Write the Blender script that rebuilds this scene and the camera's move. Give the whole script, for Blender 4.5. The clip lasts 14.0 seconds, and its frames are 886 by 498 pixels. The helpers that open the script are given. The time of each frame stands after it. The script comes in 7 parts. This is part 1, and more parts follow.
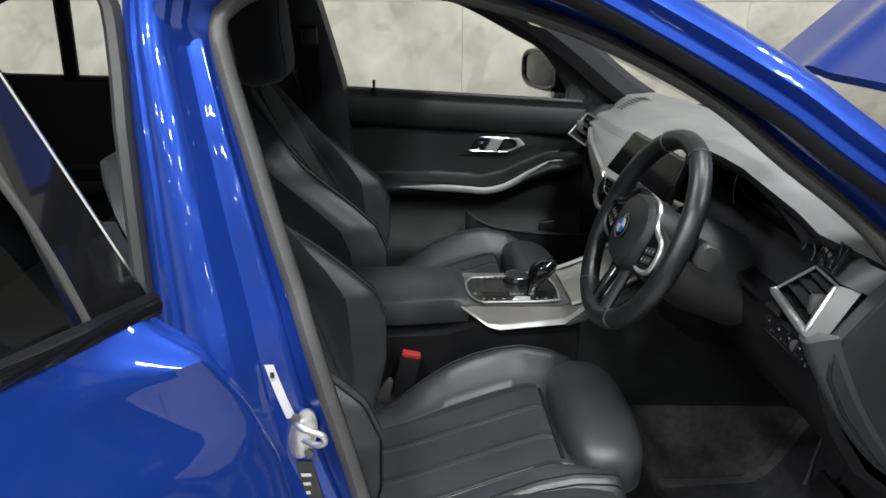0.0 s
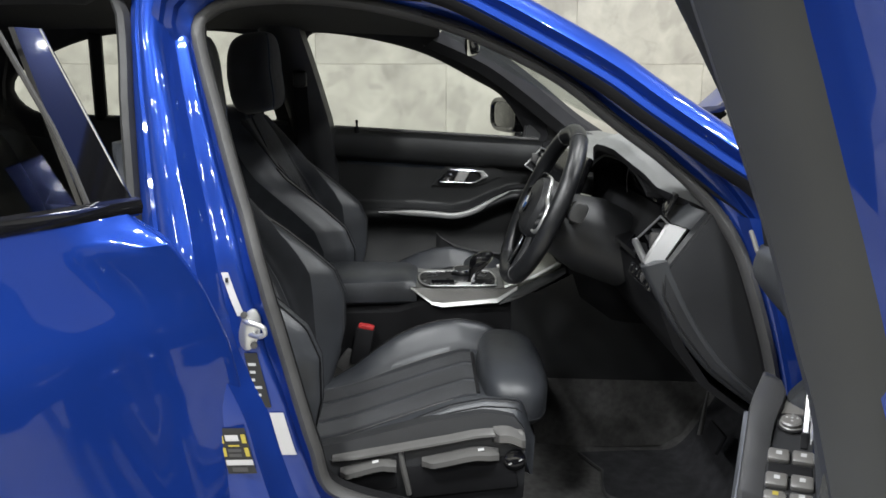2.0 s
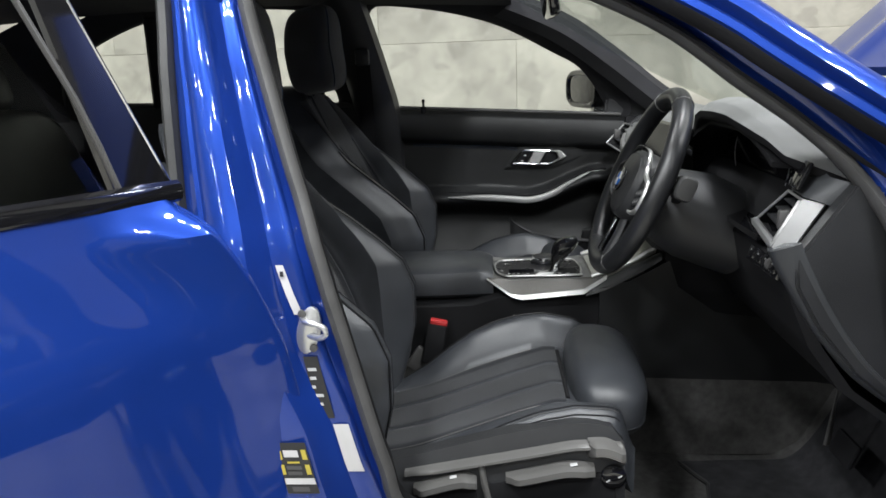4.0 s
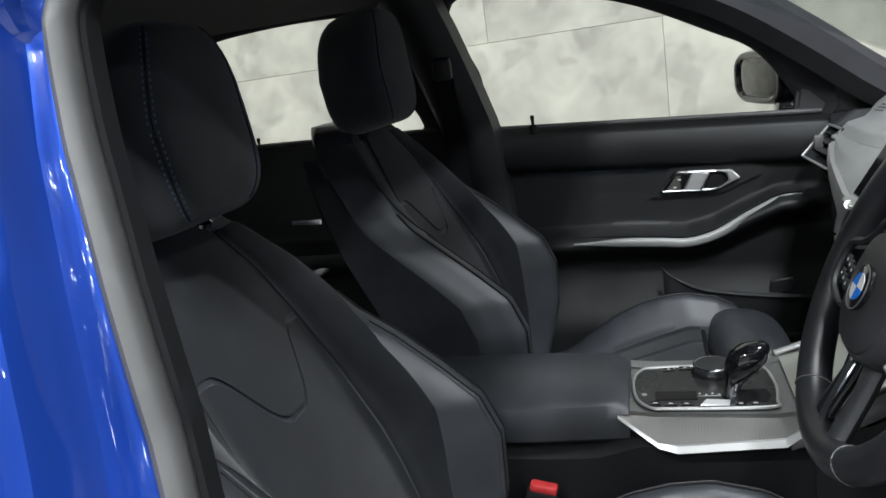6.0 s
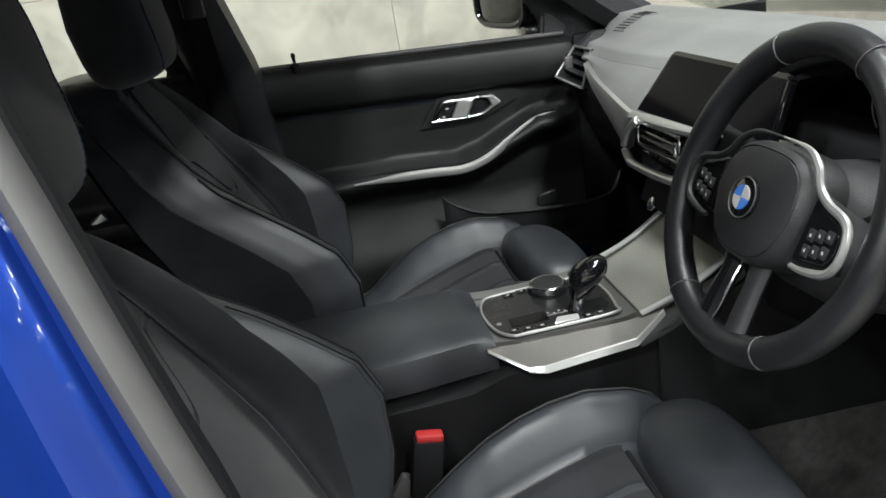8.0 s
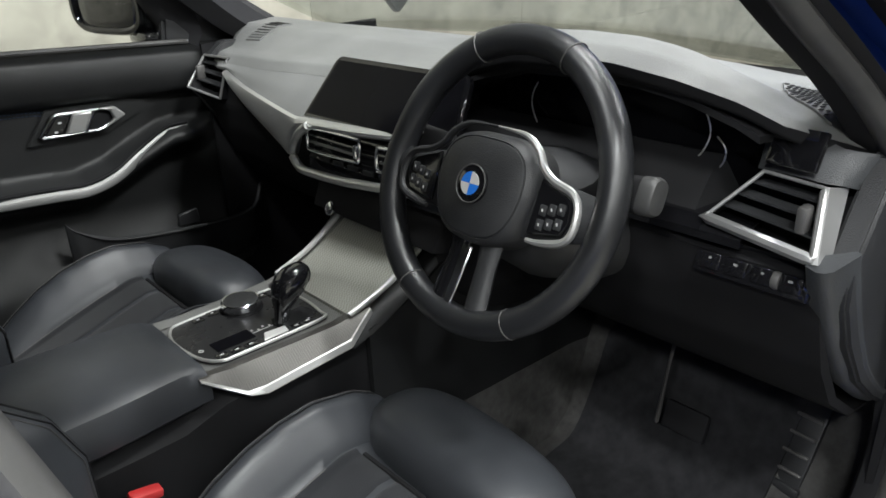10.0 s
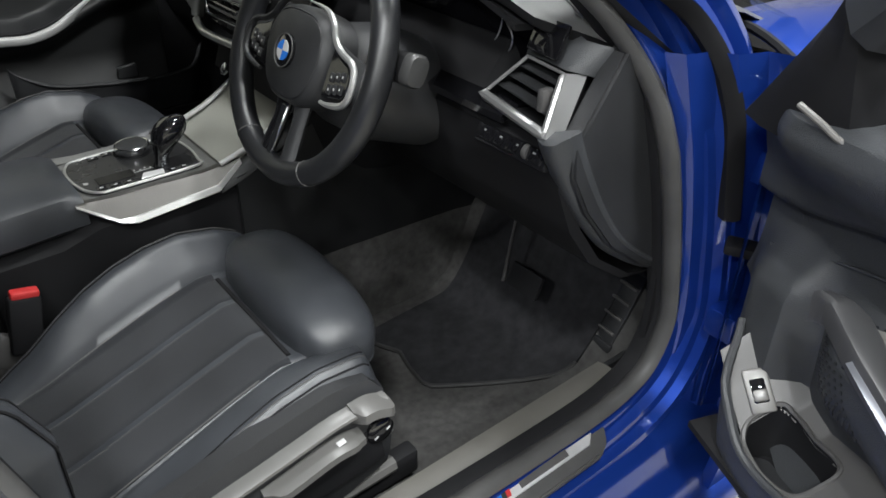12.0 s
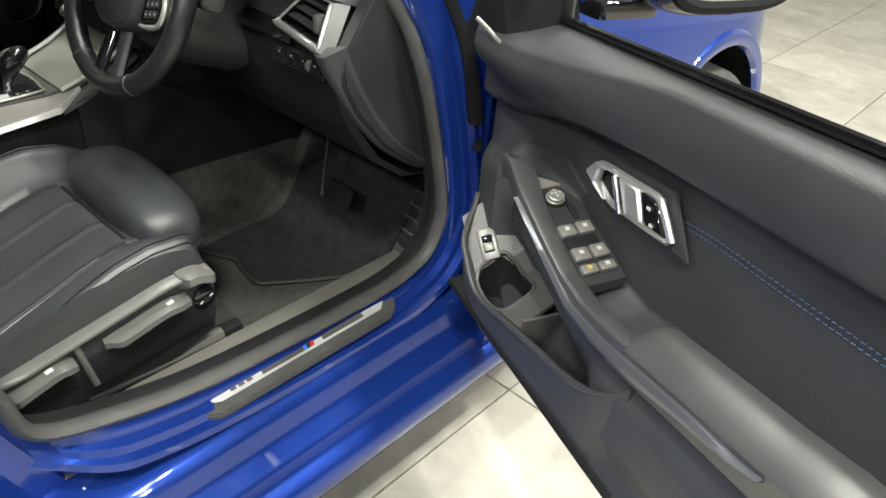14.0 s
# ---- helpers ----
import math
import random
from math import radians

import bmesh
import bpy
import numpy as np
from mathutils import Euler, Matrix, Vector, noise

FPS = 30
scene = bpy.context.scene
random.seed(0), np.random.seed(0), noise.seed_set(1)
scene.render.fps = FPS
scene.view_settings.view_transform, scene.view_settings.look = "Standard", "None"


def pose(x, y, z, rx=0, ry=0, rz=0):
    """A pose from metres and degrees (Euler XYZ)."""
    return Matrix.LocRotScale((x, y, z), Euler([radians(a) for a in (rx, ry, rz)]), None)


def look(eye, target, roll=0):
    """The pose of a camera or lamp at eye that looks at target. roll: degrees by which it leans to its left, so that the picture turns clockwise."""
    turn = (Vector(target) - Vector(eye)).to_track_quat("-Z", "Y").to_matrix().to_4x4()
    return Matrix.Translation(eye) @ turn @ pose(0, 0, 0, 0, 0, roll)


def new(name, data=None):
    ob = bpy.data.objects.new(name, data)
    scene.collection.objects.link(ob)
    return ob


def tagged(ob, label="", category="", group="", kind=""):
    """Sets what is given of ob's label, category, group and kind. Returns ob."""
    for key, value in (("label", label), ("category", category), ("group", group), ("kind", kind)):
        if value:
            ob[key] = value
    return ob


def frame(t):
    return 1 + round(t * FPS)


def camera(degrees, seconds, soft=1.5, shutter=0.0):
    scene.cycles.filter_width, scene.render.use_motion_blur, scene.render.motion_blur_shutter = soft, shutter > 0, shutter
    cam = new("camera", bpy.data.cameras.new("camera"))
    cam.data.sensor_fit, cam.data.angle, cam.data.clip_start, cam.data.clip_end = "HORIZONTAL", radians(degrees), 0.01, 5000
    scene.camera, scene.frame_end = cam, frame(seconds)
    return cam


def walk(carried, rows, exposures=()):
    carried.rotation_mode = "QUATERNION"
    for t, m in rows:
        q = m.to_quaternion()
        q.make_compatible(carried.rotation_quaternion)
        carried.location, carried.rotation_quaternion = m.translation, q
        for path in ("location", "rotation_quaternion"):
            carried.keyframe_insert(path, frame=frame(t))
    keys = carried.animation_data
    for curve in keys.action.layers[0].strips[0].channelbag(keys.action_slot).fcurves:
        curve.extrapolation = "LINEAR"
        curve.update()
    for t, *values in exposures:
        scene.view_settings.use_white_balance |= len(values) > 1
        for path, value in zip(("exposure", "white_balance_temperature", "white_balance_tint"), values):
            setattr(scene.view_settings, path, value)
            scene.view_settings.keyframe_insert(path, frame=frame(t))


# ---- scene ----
# camera and its walk
cam = camera(61.2, 14.0, soft=1.6)
PATH = [
    (0, (0.219, -1.581, 1.365), (0.327, 0.297, 0.687), 0.2),
    (0.5, (0.309, -1.637, 1.296), (0.376, 0.262, 0.673), 0.0),
    (1, (0.358, -1.765, 1.251), (0.409, 0.165, 0.73), -0.5),
    (1.5, (0.38, -1.879, 1.242), (0.421, 0.063, 0.767), -0.5),
    (2, (0.387, -1.95, 1.225), (0.43, -0.001, 0.776), -0.0),
    (2.2, (0.389, -1.953, 1.211), (0.419, -0.004, 0.767), 0.2),
    (4.3, (0.347, -1.672, 1.18), (0.181, 0.262, 0.695), -3.1),
    (4.5, (0.334, -1.592, 1.183), (0.147, 0.337, 0.69), -3.8),
    (5, (0.308, -1.427, 1.215), (0.027, 0.485, 0.701), -5.6),
    (5.5, (0.347, -1.255, 1.211), (-0.095, 0.631, 0.713), -7.5),
    (6, (0.427, -1.112, 1.22), (-0.137, 0.749, 0.754), -8.5),
    (6.5, (0.457, -1.056, 1.239), (-0.198, 0.78, 0.793), -9.2),
    (7, (0.44, -1.045, 1.244), (-0.197, 0.794, 0.783), -9.8),
    (7.5, (0.338, -1.049, 1.259), (0.05, 0.833, 0.646), -10.9),
    (8, (0.193, -1.054, 1.267), (0.411, 0.782, 0.505), -9.8),
    (8.5, (0.125, -1.009, 1.265), (0.844, 0.65, 0.41), -7.0),
    (9, (0.066, -0.956, 1.246), (1.142, 0.503, 0.401), -3.8),
    (9.2, (0.037, -0.943, 1.243), (1.214, 0.458, 0.436), -2.6),
    (11.3, (0.096, -0.971, 1.254), (1.302, 0.352, 0.363), -1.7),
    (11.5, (0.124, -1.043, 1.268), (1.275, 0.285, 0.314), -1.1),
    (12, (0.156, -1.251, 1.284), (1.208, 0.054, 0.194), 0.4),
    (12.5, (0.129, -1.385, 1.298), (1.144, -0.126, 0.121), 1.8),
    (13, (0.056, -1.459, 1.306), (1.135, -0.281, 0.103), 3.5),
    (13.5, (0.02, -1.525, 1.321), (1.206, -0.426, 0.144), 4.6),
    (14, (0.042, -1.586, 1.323), (1.307, -0.516, 0.204), 4.7),
]
walk(cam, [(t, look(eye, target, roll)) for t, eye, target, roll in PATH], exposures=[(0.0, -0.17, 6400, 14), (2.2, -0.17, 6400, 14), (4.4, -0.1, 6350, 14), (5.5, -0.06, 6300, 14), (6.5, 0.05, 6050, 12), (7.0, 0.06, 6100, 12), (7.5, 0.08, 6350, 12), (9.0, 0.04, 6500, 12), (11.5, 0.04, 6400, 13), (13.0, 0.12, 6650, 12), (14.0, 0.27, 7000, 9)])

# world: a closed showroom, lit by its ceiling spotlights
world = bpy.data.worlds.new("world")
scene.world = world
world.use_nodes = True
world.node_tree.nodes["Background"].inputs[0].default_value = (0.8, 0.85, 0.95, 1)
world.node_tree.nodes["Background"].inputs[1].default_value = 0.03
scene.view_settings.exposure = 0.0
CEIL = 3.3
LAMPS = [(x + dx, y + dy) for y in (-5.2, -3.6, -2.0, -0.3) for x in (-2.4, -0.7, 1.0, 2.7) for dx, dy in ((0, 0), (0.22, 0.0), (0.11, 0.2))]
LAMPS += [(x, y) for y in (-6.8, -8.4) for x in (-4.1, -2.4, -0.7, 1.0, 2.7, 4.4)]
POWER = {-8.4: 4.0, -6.8: 5.0, -5.2: 7.0, -3.6: 16.0, -2.0: 31.0, -0.3: 15.5}
for lx, ly in LAMPS:
    data = bpy.data.lights.new("ceiling_spot", "AREA")
    data.shape, data.size, data.energy, data.color = "DISK", 0.09, POWER[min(POWER, key=lambda q: abs(q + 0.07 - ly))], (0.96, 1.0, 0.97)
    lamp = new("ceiling_spot_light", data)
    lamp.matrix_world = pose(lx, ly, CEIL - 0.03)

# ---- materials ----
def material(name, base, rough=0.5, metal=0.0, vary=0.15, scale=6.0, bump=0.0, bump_scale=300.0, coat=0.0, spec=0.5, sheen=0.0,
             kind="noise", dust=0.0):
    m = bpy.data.materials.new(name)
    m.use_nodes = True
    nt = m.node_tree
    b = nt.nodes["Principled BSDF"]
    tc = nt.nodes.new("ShaderNodeTexCoord")
    n1 = nt.nodes.new("ShaderNodeTexNoise")
    n1.inputs["Scale"].default_value, n1.inputs["Detail"].default_value = scale, 6
    nt.links.new(tc.outputs["Object"], n1.inputs["Vector"])
    ramp = nt.nodes.new("ShaderNodeMapRange")
    ramp.inputs["From Min"].default_value, ramp.inputs["From Max"].default_value = 0.3, 0.7
    ramp.inputs["To Min"].default_value, ramp.inputs["To Max"].default_value = 1 - vary, 1 + vary
    nt.links.new(n1.outputs["Fac"], ramp.inputs["Value"])
    mul = nt.nodes.new("ShaderNodeVectorMath")
    mul.operation = "SCALE"
    mul.inputs[0].default_value = base
    nt.links.new(ramp.outputs[0], mul.inputs["Scale"])
    if kind == "checker":
        weave = nt.nodes.new("ShaderNodeTexChecker")
        weave.inputs["Scale"].default_value = bump_scale
        weave.inputs["Color1"].default_value, weave.inputs["Color2"].default_value = (1.12, 1.12, 1.12, 1), (0.78, 0.78, 0.78, 1)
        nt.links.new(tc.outputs["Object"], weave.inputs["Vector"])
        tint = nt.nodes.new("ShaderNodeVectorMath")
        tint.operation = "MULTIPLY"
        nt.links.new(mul.outputs[0], tint.inputs[0])
        nt.links.new(weave.outputs["Color"], tint.inputs[1])
        mul = tint
    nt.links.new(mul.outputs[0], b.inputs["Base Color"])
    b.inputs["Roughness"].default_value, b.inputs["Metallic"].default_value = rough, metal
    if dust:
        r2 = nt.nodes.new("ShaderNodeMapRange")
        r2.inputs["To Min"].default_value, r2.inputs["To Max"].default_value = max(0.0, rough - dust), min(1.0, rough + dust)
        n3 = nt.nodes.new("ShaderNodeTexNoise")
        n3.inputs["Scale"].default_value, n3.inputs["Detail"].default_value = scale * 2.7, 5
        nt.links.new(tc.outputs["Object"], n3.inputs["Vector"])
        nt.links.new(n3.outputs["Fac"], r2.inputs["Value"])
        nt.links.new(r2.outputs[0], b.inputs["Roughness"])
    b.inputs["Specular IOR Level"].default_value = spec
    b.inputs["Coat Weight"].default_value, b.inputs["Coat Roughness"].default_value = coat, 0.03
    b.inputs["Sheen Weight"].default_value = sheen
    b.inputs["Sheen Roughness"].default_value = 0.5
    if bump:
        if kind == "voronoi":
            n2 = nt.nodes.new("ShaderNodeTexVoronoi")
            out = n2.outputs["Distance"]
        elif kind == "checker":
            n2 = nt.nodes.new("ShaderNodeTexChecker")
            out = n2.outputs["Fac"]
        else:
            n2 = nt.nodes.new("ShaderNodeTexNoise")
            n2.inputs["Detail"].default_value = 4
            out = n2.outputs["Fac"]
        n2.inputs["Scale"].default_value = bump_scale
        nt.links.new(tc.outputs["Object"], n2.inputs["Vector"])
        bp = nt.nodes.new("ShaderNodeBump")
        bp.inputs["Strength"].default_value, bp.inputs["Distance"].default_value = bump, 0.001
        nt.links.new(out, bp.inputs["Height"])
        nt.links.new(bp.outputs[0], b.inputs["Normal"])
    return m


def glass_material(name, tint, rough=0.0):
    m = bpy.data.materials.new(name)
    m.use_nodes = True
    nt = m.node_tree
    nt.nodes.remove(nt.nodes["Principled BSDF"])
    mix, tr, gl, fr, pw, ad = (nt.nodes.new("ShaderNode" + k) for k in ("MixShader", "BsdfTransparent", "BsdfGlossy", "LayerWeight", "Math", "Math"))
    tr.inputs[0].default_value = (*tint, 1)
    gl.inputs["Roughness"].default_value = rough
    fr.inputs[0].default_value = 0.5
    pw.operation, ad.operation = "POWER", "MULTIPLY_ADD"
    pw.inputs[1].default_value, ad.inputs[1].default_value, ad.inputs[2].default_value = 5.0, 0.55, 0.03
    nt.links.new(fr.outputs["Facing"], pw.inputs[0])
    nt.links.new(pw.outputs[0], ad.inputs[0])
    nt.links.new(ad.outputs[0], mix.inputs[0])
    nt.links.new(tr.outputs[0], mix.inputs[1])
    nt.links.new(gl.outputs[0], mix.inputs[2])
    nt.links.new(mix.outputs[0], nt.nodes["Material Output"].inputs[0])
    return m


PAINT = material("blue_paint", (0.0090, 0.0355, 0.225), 0.36, 0.45, 0.08, 3.0, 0.05, 1100, coat=1.0, spec=0.05)
SILLTRIM = material("sill_trim_plastic", (0.085, 0.081, 0.073), 0.45, 0, 0.15, 8, 0.3, 700, dust=0.08)
SEATTRIM = material("seat_trim_plastic", (0.085, 0.083, 0.080), 0.33, 0, 0.12, 8, 0.15, 700, dust=0.08)
WHEELSKIN = material("steering_wheel_leather", (0.0115, 0.012, 0.0135), 0.35, 0, 0.2, 12, 0.2, 1000, dust=0.08)
FRAMETRIM = material("window_frame_trim", (0.026, 0.028, 0.030), 0.55, 0, 0.12, 10, 0.08, 1500, dust=0.06)
RUBBER = material("seal_rubber", (0.055, 0.054, 0.053), 0.55, 0, 0.15, 20, 0.1, 500, dust=0.1)
LEATHER = material("black_leather", (0.030, 0.0325, 0.0375), 0.41, 0, 0.22, 9, 0.28, 900, dust=0.11, spec=0.6)
ARMPAD = material("soft_arm_pad", (0.044, 0.044, 0.046), 0.37, 0, 0.12, 8, 0.2, 900, dust=0.06, spec=0.95)
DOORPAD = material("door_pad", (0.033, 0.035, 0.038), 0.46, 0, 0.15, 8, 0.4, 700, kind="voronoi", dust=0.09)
STEEL = material("brushed_steel", (0.60, 0.60, 0.60), 0.3, 0.4, 0.12, 12, 0.1, 400)
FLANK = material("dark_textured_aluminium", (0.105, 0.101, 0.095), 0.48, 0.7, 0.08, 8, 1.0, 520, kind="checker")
REARSEAL = material("black_seal_rubber", (0.02, 0.02, 0.02), 0.6, 0, 0.15, 20, 0.1, 500, dust=0.1)
SUEDE = material("black_suede", (0.0140, 0.0150, 0.0175), 0.9, 0, 0.25, 14, 0.5, 1100, sheen=0.2, spec=0.2)
PLASTIC = material("black_plastic", (0.018, 0.0185, 0.020), 0.48, 0, 0.15, 8, 0.3, 700, kind="voronoi", dust=0.09)
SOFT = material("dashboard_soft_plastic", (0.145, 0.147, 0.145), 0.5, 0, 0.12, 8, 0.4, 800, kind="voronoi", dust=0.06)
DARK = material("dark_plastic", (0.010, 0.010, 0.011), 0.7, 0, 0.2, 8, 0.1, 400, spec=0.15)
FABRIC = material("matt_black_cloth", (0.0190, 0.0205, 0.0235), 0.95, 0, 0.25, 14, 0.4, 1200, spec=0.1)
HEADLINER = material("anthracite_headliner", (0.014, 0.014, 0.016), 0.95, 0, 0.2, 12, 0.3, 900)
CARPET = material("black_carpet", (0.052, 0.051, 0.050), 1.0, 0, 0.22, 60, 1.0, 900, spec=0.1)
MATSHADE = material("mat_and_shade", (0.022, 0.022, 0.024), 1.0, 0, 0.25, 40, 1.0, 800, spec=0.1)
DARKALU = material("satin_dark_aluminium", (0.24, 0.25, 0.28), 0.36, 0.85, 0.06, 10, 0.05, 900)
VENTALU = material("vent_frame_aluminium", (0.40, 0.40, 0.40), 0.38, 0.8, 0.06, 10, 0.05, 900)
CHROME = material("satin_chrome", (0.72, 0.73, 0.75), 0.16, 1.0, 0.04, 8)
ALU = material("satin_aluminium", (0.66, 0.66, 0.65), 0.36, 0.85, 0.06, 10, 0.05, 900)
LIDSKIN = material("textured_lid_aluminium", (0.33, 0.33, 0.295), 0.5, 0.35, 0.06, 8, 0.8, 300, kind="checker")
GEARPANEL = material("satin_gear_panel", (0.016, 0.016, 0.017), 0.28, 0, 0.12, 8, dust=0.05, spec=0.35)
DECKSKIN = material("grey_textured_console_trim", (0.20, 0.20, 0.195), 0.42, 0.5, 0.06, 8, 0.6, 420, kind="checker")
GLOSS = material("gloss_black", (0.006, 0.006, 0.007), 0.05, 0, 0.1, 5, coat=0.5)
SCREEN = material("black_screen_glass", (0.004, 0.004, 0.005), 0.1, 0, 0.1, 3, spec=0.08)
# door panel plastic with the cabin's far-side shade put into its colour
SHADEDTRIM = material("shaded_trim_plastic", (0.0085, 0.009, 0.0095), 0.5, 0, 0.15, 8, 0.3, 700, kind="voronoi", dust=0.09)
GLASS = glass_material("clear_glass", (0.9, 0.93, 0.91))
TINT = glass_material("tinted_glass", (0.35, 0.38, 0.38))
WHITE = material("white_label", (0.50, 0.49, 0.48), 0.55, 0, 0.05, 30)
GREYP = material("grey_plastic", (0.066, 0.064, 0.063), 0.46, 0, 0.1, 8, 0.2, 700, dust=0.06)
STALKCAP = material("stalk_cap_plastic", (0.036, 0.036, 0.036), 0.4, 0, 0.1, 10, 0.1, 700)
RED = material("red_plastic", (0.44, 0.03, 0.03), 0.4, 0, 0.08, 20)
BLUEP = material("blue_enamel", (0.02, 0.16, 0.6), 0.25, 0, 0.05, 20, coat=0.6)
STITCH = material("blue_thread", (0.06, 0.10, 0.19), 0.8, 0, 0.1, 60)
PRINT = material("white_print", (0.42, 0.42, 0.42), 0.5, 0, 0.05, 60)
DIMPRINT = material("grey_print", (0.16, 0.16, 0.16), 0.5, 0, 0.05, 60)
BLACKPRINT = material("black_print", (0.02, 0.02, 0.02), 0.5, 0, 0.05, 60)
YELLOW = material("yellow_print", (0.42, 0.34, 0.05), 0.5, 0, 0.05, 60)
TAUPE = material("pale_taupe_plastic", (0.13, 0.125, 0.118), 0.35, 0, 0.1, 10, 0.1, 900, dust=0.06, spec=1.0)
TYRE = material("tyre_rubber", (0.05, 0.05, 0.048), 0.7, 0, 0.2, 30, 0.3, 300)
TINTMIRROR = material("tinted_mirror_glass", (0.36, 0.38, 0.38), 0.04, 1.0, 0.0, 5)
MIRROR = material("mirror_glass", (0.85, 0.87, 0.88), 0.02, 1.0, 0.0, 5)
LED = bpy.data.materials.new("lamp_glow")
LED.use_nodes = True
LED.node_tree.nodes["Principled BSDF"].inputs["Emission Color"].default_value = (1, 0.96, 0.9, 1)
LED.node_tree.nodes["Principled BSDF"].inputs["Emission Strength"].default_value = 8


def stone_material(name, base, spots, rough, scale, bump, bscale, tones=(0.92, 1.08), stain=0.0):
    """Mottled cement or stone: broad clouds, small stains and thin light veins."""
    m = bpy.data.materials.new(name)
    m.use_nodes = True
    nt = m.node_tree
    b = nt.nodes["Principled BSDF"]
    tc = nt.nodes.new("ShaderNodeTexCoord")
    info = nt.nodes.new("ShaderNodeObjectInfo")
    shift = nt.nodes.new("ShaderNodeVectorMath")
    shift.operation = "MULTIPLY_ADD"
    nt.links.new(info.outputs["Random"], shift.inputs[0])
    shift.inputs[1].default_value = (37, 53, 71)
    nt.links.new(tc.outputs["Object"], shift.inputs[2])
    def noise_node(s, d):
        n = nt.nodes.new("ShaderNodeTexNoise")
        n.inputs["Scale"].default_value, n.inputs["Detail"].default_value, n.inputs["Distortion"].default_value = s, d, 0.6
        nt.links.new(shift.outputs[0], n.inputs["Vector"])
        return n
    a, c = noise_node(scale, 8), noise_node(scale * 4.3, 6)
    ramp = nt.nodes.new("ShaderNodeValToRGB")
    e = ramp.color_ramp.elements
    e[0].position, e[0].color = 0.3, (*spots, 1)
    e[1].position, e[1].color = 0.62, (*base, 1)
    nt.links.new(a.outputs["Fac"], ramp.inputs[0])
    mr = nt.nodes.new("ShaderNodeMapRange")
    mr.inputs["From Min"].default_value, mr.inputs["From Max"].default_value = 0.3, 0.7
    mr.inputs["To Min"].default_value, mr.inputs["To Max"].default_value = 0.86, 1.1
    nt.links.new(c.outputs["Fac"], mr.inputs["Value"])
    tone = nt.nodes.new("ShaderNodeMapRange")
    tone.inputs["To Min"].default_value, tone.inputs["To Max"].default_value = tones
    nt.links.new(info.outputs["Random"], tone.inputs["Value"])
    mm = nt.nodes.new("ShaderNodeMath")
    mm.operation = "MULTIPLY"
    nt.links.new(mr.outputs[0], mm.inputs[0])
    nt.links.new(tone.outputs[0], mm.inputs[1])
    if stain:
        blot = nt.nodes.new("ShaderNodeMapRange")
        blot.inputs["From Min"].default_value, blot.inputs["From Max"].default_value = 0.54, 0.60
        blot.inputs["To Min"].default_value, blot.inputs["To Max"].default_value = 1.0, 1.0 - stain
        nt.links.new(noise_node(scale * 1.7, 10).outputs["Fac"], blot.inputs["Value"])
        m2 = nt.nodes.new("ShaderNodeMath")
        m2.operation = "MULTIPLY"
        nt.links.new(mm.outputs[0], m2.inputs[0])
        nt.links.new(blot.outputs[0], m2.inputs[1])
        mm = m2
    mul = nt.nodes.new("ShaderNodeVectorMath")
    mul.operation = "SCALE"
    nt.links.new(ramp.outputs[0], mul.inputs[0])
    nt.links.new(mm.outputs[0], mul.inputs["Scale"])
    nt.links.new(mul.outputs[0], b.inputs["Base Color"])
    b.inputs["Roughness"].default_value = rough
    bp = nt.nodes.new("ShaderNodeBump")
    bp.inputs["Strength"].default_value, bp.inputs["Distance"].default_value = bump, 0.002
    f = noise_node(bscale, 6)
    nt.links.new(f.outputs["Fac"], bp.inputs["Height"])
    nt.links.new(bp.outputs[0], b.inputs["Normal"])
    return m


TILE = stone_material("floor_tile_stone", (0.43, 0.41, 0.36), (0.32, 0.305, 0.265), 0.08, 2.6, 0.04, 40)
CONCRETE = stone_material("wall_panel_cement", (0.47, 0.443, 0.372), (0.34, 0.316, 0.268), 0.6, 2.6, 0.25, 30, (0.90, 1.02), 0.17)
JOINT = material("wall_joint", (0.42, 0.405, 0.355), 0.9, 0, 0.2, 30, 0.3, 200)
GROUT = material("grout", (0.09, 0.085, 0.08), 0.9, 0, 0.2, 30, 0.3, 200)
CEILPAINT = material("grey_ceiling_paint", (0.24, 0.24, 0.235), 0.85, 0, 0.06, 2, 0.1, 100)
PLASTER = material("white_plaster", (0.72, 0.71, 0.68), 0.8, 0, 0.05, 2, 0.1, 100)

# ---- mesh helpers ----
def part(name, bm, mat, parent=None, label="", sharp=38, two=None):
    bmesh.ops.recalc_face_normals(bm, faces=bm.faces[:])
    me = bpy.data.meshes.new(name)
    bm.to_mesh(me)
    bm.free()
    me.polygons.foreach_set("use_smooth", [True] * len(me.polygons))
    me.set_sharp_from_angle(angle=radians(sharp))
    me.materials.append(mat)
    if two:
        me.materials.append(two)
    ob = new(name, me)
    if parent:
        ob.parent = parent
    if label:
        ob["label"] = label
    return ob


